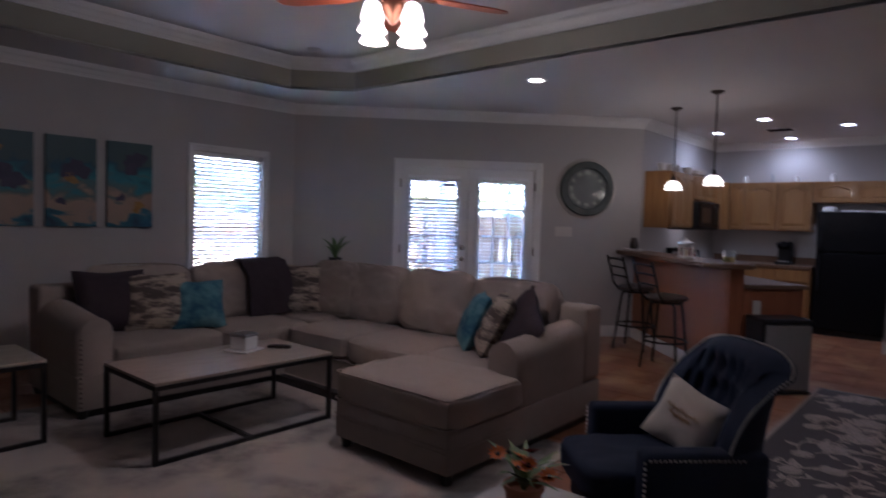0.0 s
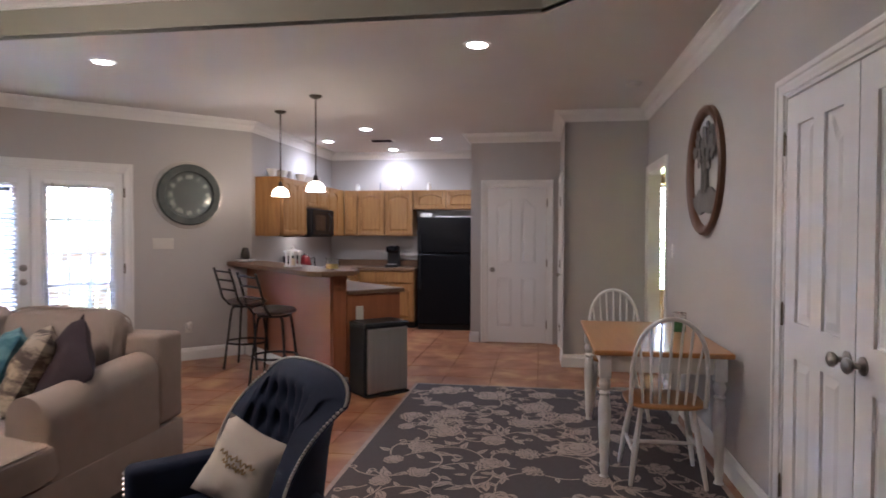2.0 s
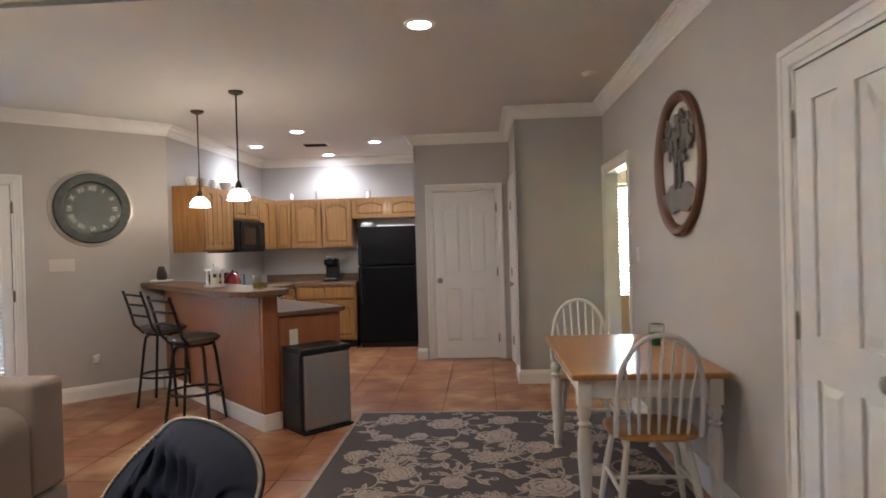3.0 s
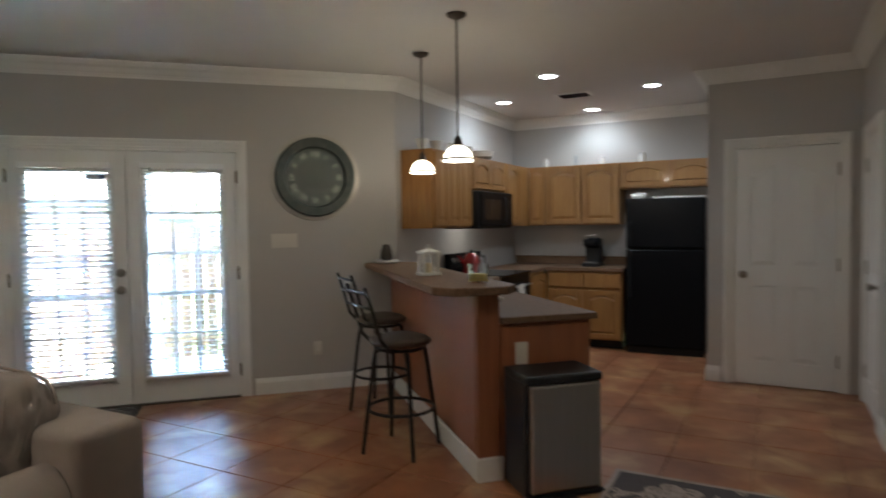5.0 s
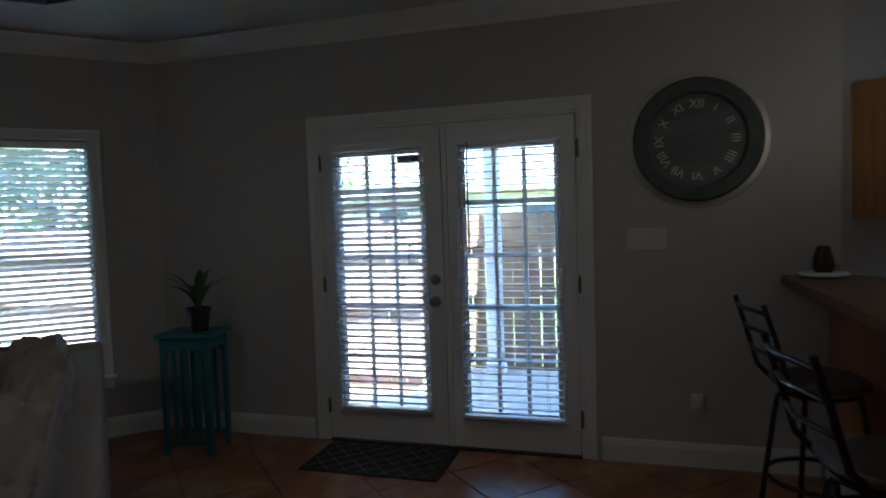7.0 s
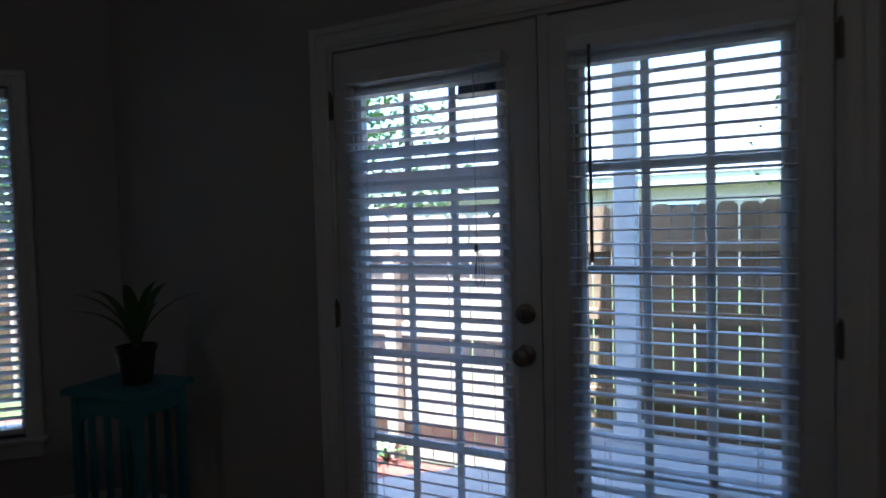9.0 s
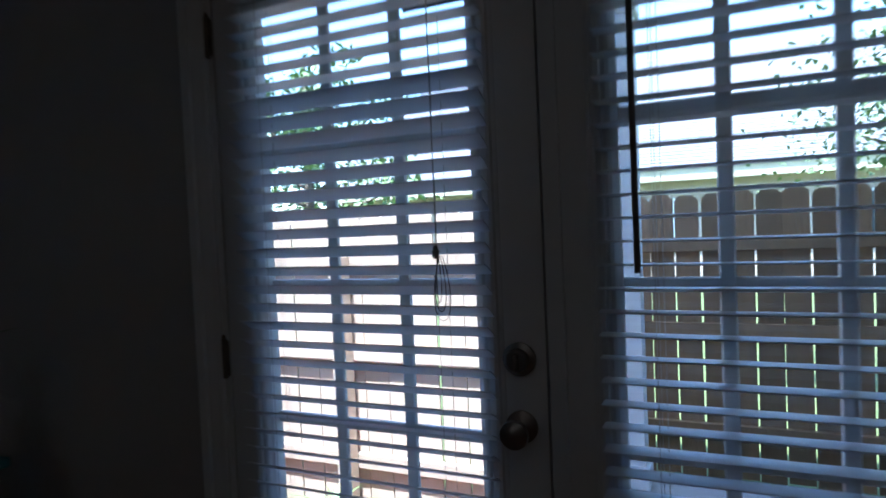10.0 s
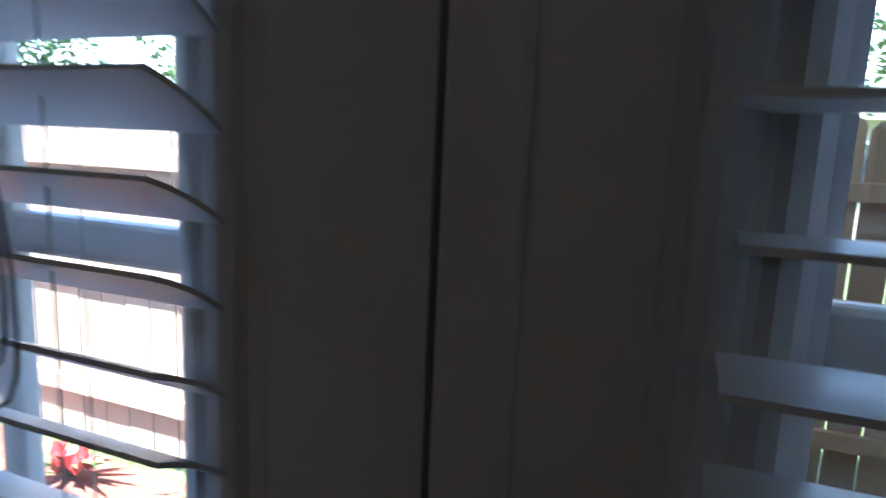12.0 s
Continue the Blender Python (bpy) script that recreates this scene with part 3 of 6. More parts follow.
# neighbouring house past the fence
def neighbour():
    t = thing("house", pose(0, 15.5, GROUND_Z), "low neighbour house with pale shingle roof and cream fascia", "house")
    part("wall", box(-11, 14, 0.5, 9, 0, 2.75), BRICKWALL, t)
    part("fascia", box(-11.6, 14.6, -0.06, 0.0, 2.62, 2.92, 0.01), FASCIA, t, "cream painted fascia and gutter")
    part("soffit", box(-11.6, 14.6, 0.0, 0.5, 2.70, 2.76), FASCIA, t)
    rows, rise, run = 46, 0.105, 0.19
    bm = bmesh.new()
    for i in range(rows):
        y0, z0 = -0.10 + i * run, 2.90 + i * rise
        vs = [bm.verts.new(p) for p in ((-11.8, y0, z0), (14.8, y0, z0), (14.8, y0 + run + 0.02, z0 + rise), (-11.8, y0 + run + 0.02, z0 + rise),
                                        (-11.8, y0, z0 + 0.022), (14.8, y0, z0 + 0.022))]
        bm.faces.new((vs[0], vs[1], vs[5], vs[4]))
        bm.faces.new((vs[4], vs[5], vs[2], vs[3]))
    roof = part("roof", bm, SHINGLE, t, "pale grey shingle roof")
    for x in (-7, -2, 3, 9):
        w = part("window", box(x, x + 1.2, 0.46, 0.499, 1.0, 2.2, 0.01), PORCHWHITE, t)
        part("pane", box(x + 0.08, x + 1.12, 0.45, 0.458, 1.08, 2.12), material("dark_pane", (0.05, 0.06, 0.07), 0.1), w)
    return t


neighbour()


def tree(x, y, height, spread, clear, seed, label, leaves=2600, leaf=0.11):
    rng = random.Random(seed)
    t = thing("tree", pose(x, y, GROUND_Z), label, "tree", "trees")
    trunk = tube([(0, 0, 0), (0.04, 0.02, clear * 0.5), (-0.03, 0.05, clear), (0.02, 0, height * 0.75)], [0.16, 0.12, 0.10, 0.04], 10)
    tips = []
    for i in range(14):
        a = i * 2.4 + rng.uniform(-0.4, 0.4)
        z0 = clear * 0.85 + (height * 0.62 - clear * 0.85) * i / 13
        r = spread * rng.uniform(0.6, 1.0) * (1 - 0.35 * i / 13)
        mid = Vector((math.cos(a) * r * 0.5, math.sin(a) * r * 0.5, z0 + rng.uniform(0.25, 0.6)))
        tip = Vector((math.cos(a) * r, math.sin(a) * r, z0 + rng.uniform(0.1, 0.9)))
        tube([(0, 0, z0), mid, tip], [0.045, 0.028, 0.008], 6, trunk)
        tips += [mid, (mid + tip) / 2, tip, tip + Vector((rng.uniform(-.3, .3), rng.uniform(-.3, .3), rng.uniform(-.4, .3)))]
    part("trunk", trunk, BARK, t, "", True)
    verts, faces = [], []
    for k in range(leaves):
        c = rng.choice(tips) + Vector((rng.gauss(0, 0.30), rng.gauss(0, 0.30), rng.gauss(0, 0.26)))
        q = Euler((rng.uniform(-0.9, 0.9), rng.uniform(-0.9, 0.9), rng.uniform(0, 6.28))).to_matrix()
        s = leaf * rng.uniform(0.6, 1.2)
        i = len(verts)
        for p in ((0, -0.5, 0), (0.28, -0.1, 0.05), (0, 0.5, -0.06), (-0.28, -0.1, 0.05)):
            verts.append(c + q @ (Vector(p) * s))
        faces.append((i, i + 1, i + 2, i + 3))
    me = bpy.data.meshes.new("crown")
    me.from_pydata(verts, [], faces)
    me.materials.append(LEAF)
    part("crown", me, LEAF, t, "loose crown of small green leaves")
    return t


tree(2.6, 5.2, 4.6, 1.7, 1.9, 5, "leafy green garden tree behind the fence", 6500, 0.085)
tree(-7.5, 9.5, 7.0, 2.6, 2.2, 8, "tall leafy green tree past the fence", 3200, 0.2)
tree(-10.5, 6.5, 6.0, 2.4, 1.8, 11, "broad leafy green tree past the fence", 3200, 0.2)
tree(-9.5, -1.0, 6.0, 2.4, 1.6, 13, "leafy green tree beside the house", 3000, 0.2)
tree(-9.0, 2.5, 6.5, 2.4, 1.6, 17, "leafy green tree near the side yard", 3000, 0.2)


def strap_plant(name, m, n, length, width, mat, label, category, flower=None, seed=1, up=1.0):
    rng = random.Random(seed)
    t = thing(name, m, label, category)
    for i in range(n):
        a = i * 2.399 + rng.uniform(-0.3, 0.3)
        out, rise = length * rng.uniform(0.45, 1.0) / up, length * rng.uniform(0.5, 1.0) * up
        bm = bmesh.new()
        prev = None
        for k in range(7):
            f = k / 6
            r = out * f ** 1.4
            z = rise * (f - 0.45 * f * f)
            w = width * math.sin(math.pi * (0.15 + 0.85 * f)) * 0.5 + 0.001
            c, s = math.cos(a), math.sin(a)
            row = [bm.verts.new((c * r - s * q, s * r + c * q, z + (0.3 * w if q else 0))) for q in (-w, 0, w)]
            if prev:
                bm.faces.new((prev[0], prev[1], row[1], row[0]))
                bm.faces.new((prev[1], prev[2], row[2], row[1]))
            prev = row
        part("leaf", bm, mat, t, "", True)
    if flower:
        for i in range(14):
            a = rng.uniform(0, 6.28)
            r = rng.uniform(0.02, length * 0.5)
            bm = bmesh.new()
            bmesh.ops.create_icosphere(bm, subdivisions=1, radius=0.035)
            for v in bm.verts:
                v.co += Vector((math.cos(a) * r, math.sin(a) * r, length * rng.uniform(0.2, 0.35)))
            part("blossom", bm, flower, t, "red blossom", True)
    return t


RED = material("red_petal", (0.55, 0.03, 0.03), 0.5, (0.4, 0.02, 0.02), 20, 0.5)
strap_plant("garden_plant", pose(-2.45, 1.62, -0.31), 22, 0.38, 0.03, LEAF, "green strap-leaved garden plant with red blossoms in mulch", "plant", RED, 4)
strap_plant("garden_plant", pose(-1.75, 1.75, -0.31), 16, 0.30, 0.025, LEAF, "low green strap-leaved garden plant in mulch", "plant", None, 6)

# ---- soft shapes ----
def soft_box(w, d, h, n=5.0, cuts=7, sag=0.0, seed=0, wrinkle=0.004):
    """A rounded upholstery block centred on its base."""
    b = bmesh.new()
    bmesh.ops.create_cube(b, size=2)
    bmesh.ops.subdivide_edges(b, edges=b.edges[:], cuts=cuts, use_grid_fill=True)
    for v in b.verts:
        p = v.co
        q = p / (abs(p.x) ** n + abs(p.y) ** n + abs(p.z) ** n) ** (1 / n)
        k = noise.noise(Vector((q.x * 1.7 + seed * 7.1, q.y * 1.7, q.z * 1.7))) * wrinkle * 2 + noise.noise(Vector((q.x * 5, q.y * 5 + seed * 3.3, q.z * 5))) * wrinkle
        v.co = Vector((q.x * (w / 2 + k), q.y * (d / 2 + k), (q.z * 0.5 + 0.5) * h + k * 1.5 - (sag * (1 - q.x * q.x) * (1 - q.y * q.y) if q.z > 0 else 0)))
    return b


def pillow_bm(w, h, t, seed=0, cuts=11):
    """A throw pillow in the xz plane, its face on -y, standing on z = 0."""
    b = bmesh.new()
    bmesh.ops.create_grid(b, x_segments=cuts, y_segments=cuts, size=1)
    front = b.verts[:]
    for v in front:
        x, y = v.co.x, v.co.y
        k = max(0.0, (1 - abs(x) ** 3.2) * (1 - abs(y) ** 3.2)) ** 0.55
        pinch = 1 - 0.10 * (1 - abs(y)) * abs(x) ** 2
        pinch2 = 1 - 0.10 * (1 - abs(x)) * abs(y) ** 2
        v.co = Vector((x * w / 2 * pinch, -k * t / 2 * (1 + 0.25 * noise.noise(Vector((x * 2 + seed, y * 2, seed)))), h / 2 + y * h / 2 * pinch2))
    dup = bmesh.ops.duplicate(b, geom=b.faces[:])
    for v in [g for g in dup["geom"] if isinstance(g, bmesh.types.BMVert)]:
        v.co.y *= -1
    bmesh.ops.remove_doubles(b, verts=b.verts, dist=0.0008)
    return b


LINEN = material("oatmeal_linen", (0.31, 0.258, 0.226), 0.9, (0.265, 0.222, 0.195), 14, 0.8, 0.7, 900)
BLACKWOOD = material("black_wood_foot", (0.02, 0.017, 0.015), 0.5)
TACK = material("dark_nailhead", (0.10, 0.085, 0.07), 0.35, metal=0.9)
NAVY = material("navy_velvet", (0.012, 0.020, 0.046), 0.8, (0.008, 0.013, 0.030), 9, 0.8, 0.3, 700, specular=0.25)
SILVERTACK = material("silver_nailhead", (0.65, 0.63, 0.58), 0.3, metal=1.0)
GREYFAB = material("charcoal_fabric", (0.048, 0.036, 0.042), 0.95, (0.032, 0.024, 0.03), 18, 0.8, 0.6, 600, specular=0.2)
PATTERNFAB = material("taupe_damask_fabric", (0.36, 0.30, 0.235), 0.9, (0.075, 0.058, 0.05), 7, 0.14, 0.4, 500, detail=4, stretch=(1, 1, 2.6))
TEALFAB = material("teal_watercolour_fabric", (0.008, 0.075, 0.13), 0.85, (0.11, 0.24, 0.27), 8, 0.28, 0.4, 500, detail=3)
CREAMFAB = material("cream_cotton", (0.66, 0.61, 0.54), 0.9, (0.60, 0.55, 0.48), 12, 0.7, 0.4, 600)
GOLDTEXT = material("gold_print", (0.42, 0.28, 0.12), 0.5)

# ---- sectional sofa ----
sofa = thing("sectional_sofa", at(0, 0), "oatmeal linen sectional sofa with chaise and nailhead trim", "sofa")
U0, U1, V0, V1 = -0.62, 2.78, -4.50, -1.895


def sofa_part(name, bm, m=None, label="", mat=None):
    ob = part(name, bm, mat or LINEN, sofa, label, True)
    if m is not None:
        ob.matrix_basis = m
    return ob


sofa_part("base", prism([(U0, V0), (U0, V1), (U1, V1), (U1, -3.58), (1.88, -3.58), (1.88, -2.90), (0.38, -2.90), (0.38, V0)], 0.07, 0.30, 0.015))
sofa_part("plinth", prism([(U0 + .05, V0 + .05), (U0 + .05, V1 - .05), (U1 - .05, V1 - .05), (U1 - .05, -2.95), (1.95, -2.95), (1.95, -2.98), (0.33, -2.98), (0.33, V0 + .05)], 0.0, 0.069), None, "black recessed plinth", BLACKWOOD)
for u, v in ((1.93, -3.53), (2.73, -3.53), (0.33, -4.45), (-0.57, -4.45), (2.73, -1.92)):
    sofa_part("foot", lathe([(0.026, 0.0), (0.036, 0.07)], 12, None, pose(u, v, 0.0)), None, "black wooden foot", BLACKWOOD)
# back frames
sofa_part("back_frame", box(U0, U0 + 0.24, V0, V1, 0.31, 0.83, 0.035, 4))
sofa_part("back_frame", box(U0 + 0.245, U1, V1 - 0.24, V1, 0.31, 0.83, 0.035, 4))
# seat cushions
for u0, u1, v0, v1, s in ((-0.36, 0.40, -4.28, -3.42, 1), (-0.36, 0.40, -3.42, -2.62, 2), (-0.36, 0.40, -2.60, -2.13, 3), (0.40, 1.14, -2.93, -2.13, 4), (1.14, 1.88, -2.93, -2.13, 5), (1.87, 2.52, -2.95, -2.13, 6)):
    sofa_part("seat_cushion", soft_box(u1 - u0, v1 - v0, 0.19, 7, 7, -0.012, s), pose((u0 + u1) / 2, (v0 + v1) / 2, 0.295))
sofa_part("chaise_cushion", soft_box(0.94, 0.75, 0.19, 9, 7, -0.012, 7), pose(2.335, -3.235, 0.297))
for z in (0.19, 0.215):
    sofa_part("seam", tube([(1.876, -2.96, z), (1.876, -3.584, z), (2.784, -3.584, z), (2.784, -2.96, z)], 0.003, 5))
for z in (0.315, 0.475):
    sofa_part("piping", tube([(1.885, -2.98, z), (1.885, -3.58, z), (1.905, -3.603, z), (2.765, -3.603, z), (2.79, -3.58, z), (2.79, -2.98, z)], 0.0055, 6))
# arms: a flat-sided body under a rolled top that drops towards the front
def sofa_arm(length, back_z, front_z, width=0.25):
    """An arm along -y from its back at y = 0; its outer face on +x."""
    b = bmesh.new()
    rows, n = [], 13
    for k in range(n + 3):
        f = min(1.0, k / n)
        y = -length * f
        grow = 1.0 if k <= n else (0.93, 0.80)[k - n - 1]
        if k > n:
            y -= (0.016, 0.028)[k - n - 1]
        top = back_z + (front_z - back_z) * (f * f * (3 - 2 * f))
        r, row = width * 0.5 * grow, []
        for x, z in ((0.48, 0.0), (0.48, top - 0.20)):
            row.append((x * width * grow, max(z, 0.0)))
        for i in range(17):
            a = radians(-8 + 196 * i / 16)
            row.append((math.cos(a) * r * 0.97, top - r + math.sin(a) * r))
        for x, z in ((-0.48, top - 0.20), (-0.48, 0.0)):
            row.append((x * width * grow, max(z, 0.0)))
        rows.append([b.verts.new((x, y, z)) for x, z in row])
    for p, q in zip(rows, rows[1:]):
        for i in range(len(p) - 1):
            b.faces.new((p[i], p[i + 1], q[i + 1], q[i]))
    b.faces.new(rows[0])
    b.faces.new(rows[-1][::-1])
    return b


sofa_part("arm", sofa_arm(0.78, 0.44, 0.385), pose(2.655, V1 - 0.242, 0.295))
sofa_part("arm", sofa_arm(0.70, 0.44, 0.385), pose(U0 + 0.242, V0 + 0.125, 0.295, 0, 0, 90) @ Matrix.Scale(-1, 4, (1, 0, 0)))
tacks = bmesh.new()
for i in range(15):
    lathe([(0.008, 0), (0.006, 0.003), (0, 0.004)], 8, tacks, pose(2.738, -2.938, 0.12 + i * 0.032, 90))
    lathe([(0.008, 0), (0.006, 0.003), (0, 0.004)], 8, tacks, pose(0.383, V0 + 0.02, 0.10 + i * 0.032, 0, 90))
ob = sofa_part("nailhead_trim", tacks, None, "dark nailhead trim on arm fronts", TACK)
ob["kind"] = "stuff"
# loose back cushions, each with piping round both faces
def cushion_rim(w, d, h, n, y):
    pts = []
    for i in range(56):
        a = 2 * math.pi * i / 56
        c, k = math.cos(a), math.sin(a)
        g = max(abs(c), abs(k))
        p = Vector((c / g, y, k / g))
        q = p / (abs(p.x) ** n + abs(p.y) ** n + abs(p.z) ** n) ** (1 / n)
        pts.append((q.x * w / 2 * 1.004, q.y * d / 2, (q.z * 0.5 + 0.5) * h))
    return tube(pts, 0.0055, 6, closed=True)


def plump(w, d, h, seed, cuts=23):
    """A filled back cushion: puffed faces, soft creases and a slumped top."""
    b = soft_box(w, d, h, 4.6, cuts, 0, seed, 0.010)
    for v in b.verts:
        x, z = v.co.x / (w / 2), v.co.z / h
        puff = 1 + 0.24 * (1 - x * x) * max(0.0, 1 - (2 * z - 0.85) ** 2)
        crease = 0.013 * abs(noise.noise(Vector((x * 2.3 + seed * 5.7, z * 1.4, seed)))) + 0.006 * (1 - abs(noise.noise(Vector((x * 2.6 + seed, z * 2.2 - x * 1.7, seed * 2.1))))) ** 6 + 0.005 * noise.noise(Vector((x * 7, z * 6 + x * 4, seed * 1.3)))
        v.co.y = v.co.y * puff - math.copysign(crease, v.co.y)
        v.co.z -= 0.020 * max(0.0, z) * (1 + noise.noise(Vector((x * 1.6, seed * 3.1, 0.5)))) * (1 - 0.6 * abs(x))
    return b


rng = random.Random(2)
for u, v, w, turn, s in ((-0.27, -3.80, 0.86, 90, 1), (-0.27, -2.94, 0.84, 90, 2), (0.20, -2.235, 0.66, 0, 3), (0.66, -2.20, 0.78, 0, 4), (1.43, -2.20, 0.76, 0, 5), (2.18, -2.20, 0.76, 0, 6)):
    ob = sofa_part("back_cushion", plump(w, 0.22, 0.53, s + 10), pose(u, v, 0.470, -13, rng.uniform(-2, 2), turn + rng.uniform(-2, 2)))
    for y in (-0.78, 0.78):
        part("piping", cushion_rim(w, 0.22, 0.522, 4.6, y), LINEN, ob, "", True)


def throw_pillow(u, v, z, size, turn, lean, mat, label, seed, roll=0):
    return single("throw_pillow", pillow_bm(size, size, 0.17, seed), mat, at(u, v, z) @ pose(0, 0, 0, 0, 0, turn) @ pose(0, 0, 0, lean, roll, 0), label, "pillow", "throw pillows", smooth=True)


throw_pillow(-0.10, -4.10, 0.475, 0.50, 78, -20, GREYFAB, "charcoal grey throw pillow on the sofa", 1)
throw_pillow(0.02, -3.80, 0.475, 0.48, 75, -22, PATTERNFAB, "taupe patterned throw pillow on the sofa", 2)
throw_pillow(0.12, -3.52, 0.475, 0.42, 72, -25, TEALFAB, "teal watercolour throw pillow on the sofa", 3)
throw_pillow(-0.02, -2.46, 0.480, 0.50, 46, -22, PATTERNFAB, "taupe damask throw pillow in the sofa corner", 4)
throw_pillow(1.98, -2.50, 0.480, 0.44, -48, -24, TEALFAB, "teal and white throw pillow on the chaise", 5)
throw_pillow(2.17, -2.55, 0.480, 0.47, -50, -27, PATTERNFAB, "taupe patterned throw pillow on the chaise", 6)
throw_pillow(2.33, -2.50, 0.500, 0.47, -46, -26, GREYFAB, "dark plum throw pillow tipped on the chaise corner", 7, 32)


def draped_cloth(path, width, thick, seed):
    """A cloth of some thickness that hangs over a path of (x, z); its width lies along y."""
    b = bmesh.new()
    line = [Vector(p) for p in path]
    fine = []
    for p, q in zip(line, line[1:]):
        fine += [p.lerp(q, k / 5) for k in range(5)]
    fine.append(line[-1])
    m, sides = 14, []
    for side in (0, 1):
        rows = []
        for i, p in enumerate(fine):
            d = (fine[min(i + 1, len(fine) - 1)] - fine[max(i - 1, 0)]).normalized()
            out = Vector((-d.y, d.x)) * (thick * side)
            row = []
            for j in range(m):
                f = j / (m - 1) - 0.5
                k = 0.010 * noise.noise(Vector((f * 5, i * 0.22, seed))) + 0.005 * noise.noise(Vector((f * 13, i * 0.5, seed)))
                edge = 1 + 0.05 * noise.noise(Vector((i * 0.35, seed, f)))
                row.append(b.verts.new((p.x + out.x + k, f * width * edge, p.y + out.y + k)))
            rows.append(row)
        sides.append(rows)
        for p, q in zip(rows, rows[1:]):
            for j in range(m - 1):
                b.faces.new((p[j], p[j + 1], q[j + 1], q[j]))
    k = len(fine)
    rim = [(0, j) for j in range(m)] + [(i, m - 1) for i in range(1, k)] + [(k - 1, j) for j in range(m - 2, -1, -1)] + [(i, 0) for i in range(k - 2, 0, -1)]
    for p, q in zip(rim, rim[1:] + rim[:1]):
        b.faces.new((sides[0][p[0]][p[1]], sides[0][q[0]][q[1]], sides[1][q[0]][q[1]], sides[1][p[0]][p[1]]))
    return b


bm = draped_cloth([(-0.625, 0.62), (-0.640, 0.80), (-0.630, 0.865), (-0.50, 0.870), (-0.42, 0.925), (-0.33, 0.985), (-0.22, 0.965), (-0.135, 0.86), (-0.085, 0.70), (-0.075, 0.50)], 0.46, 0.016, 4)
single("throw_blanket", bm, GREYFAB, at(0, -2.72), "charcoal knitted blanket draped over the sofa back", "blanket", smooth=True)

# ---- tables with black steel frames ----
GREYWOOD = material("greywashed_oak", (0.40, 0.33, 0.28), 0.4, (0.28, 0.225, 0.185), 5, 0.7, 0.3, 90, stretch=(1, 9, 9), rough_var=0.1)
STEEL = material("black_steel", (0.022, 0.02, 0.02), 0.45, (0.03, 0.027, 0.025), 20, 0.6, metal=0.5)


def frame_table(m, w, d, h, label, category):
    """A plank top on a frame of square steel bar; w along x."""
    t = thing("coffee_table" if w > 0.8 else "end_table", m, label, category)
    part("tabletop", box(-w / 2, w / 2, -d / 2, d / 2, h - 0.018, h, 0.003), GREYWOOD, t)
    b = 0.013
    for y in (-d / 2 + b, d / 2 - b):
        part("apron_bar", box(-w / 2, w / 2, y - b, y + b, h - 0.045, h - 0.0185, 0.002), STEEL, t)
        part("floor_bar", box(-w / 2 + 2 * b, w / 2 - 2 * b, y - b, y + b, 0.0, 0.024, 0.002), STEEL, t)
    for x in (-w / 2 + b, w / 2 - b):
        part("apron_bar", box(x - b, x + b, -d / 2 + 2 * b, d / 2 - 2 * b, h - 0.045, h - 0.0185, 0.002), STEEL, t)
        for y in (-d / 2 + b, d / 2 - b):
            part("leg", box(x - b, x + b, y - b, y + b, 0.0, h - 0.0455, 0.002), STEEL, t)
    part("cross_bar", box(-b, b, -d / 2 + 2 * b, d / 2 - 2 * b, 0.0, 0.024, 0.002), STEEL, t)
    return t


RUG_Z = 0.012
frame_table(at(1.12, -3.88, RUG_Z, 90), 1.22, 0.68, 0.46, "greywashed plank coffee table on black steel frame", "coffee table")
frame_table(at(0.36, -5.02, RUG_Z, 90), 0.52, 0.60, 0.50, "small greywashed end table on black steel frame", "end table")
CANDLE = material("candle_wax", (0.72, 0.62, 0.42), 0.6)
WHITEGLAZE = material("white_glaze", (0.72, 0.70, 0.66), 0.3, (0.66, 0.64, 0.60), 8, 0.6)
t = thing("candle_box", at(1.02, -3.68, RUG_Z + 0.461, 20), "white square candle tin on a tray on the coffee table", "candle")
part("tray", box(-0.10, 0.10, -0.10, 0.10, 0, 0.012, 0.004), WHITEGLAZE, t)
part("tin", box(-0.065, 0.065, -0.065, 0.065, 0.0125, 0.10, 0.008), WHITEGLAZE, t)
part("lid", box(-0.068, 0.068, -0.068, 0.068, 0.1005, 0.122, 0.006), material("pewter_lid", (0.45, 0.45, 0.46), 0.35, metal=1.0), t, "pewter grey lid")
t = thing("remote_control", at(1.10, -3.45, RUG_Z + 0.461, -50), "black remote control on the coffee table", "remote")
part("body", box(-0.022, 0.022, -0.08, 0.08, 0, 0.018, 0.006), BRONZE, t)
part("buttons", box(-0.014, 0.014, -0.05, 0.05, 0.0185, 0.021, 0.001), GREYFAB, t)

# ---- rugs ----
RUG1 = material("pale_distressed_rug", (0.44, 0.39, 0.35), 0.95, (0.17, 0.16, 0.16), 4.5, 0.30, 0.8, 700, detail=12)
add_mottle(RUG1, (0.46, 0.41, 0.365), 1.6, 0.42, 0.58)
single("area_rug", box(-0.15, 2.98, -6.3, -2.55, 0.0, RUG_Z, 0.003), RUG1, at(0, 0), "pale distressed area rug under the coffee table", "rug")
RUG2 = material("charcoal_rug", (0.088, 0.075, 0.077), 0.95, (0.068, 0.058, 0.060), 30, 0.8, 0.8, 700)
RUGIVORY = material("taupe_rug_motif", (0.46, 0.37, 0.325), 0.95, (0.30, 0.24, 0.21), 26, 0.5, 0.6, 600)
rug = thing("floral_rug", at(0, 0), "charcoal area rug with taupe floral vines", "rug")
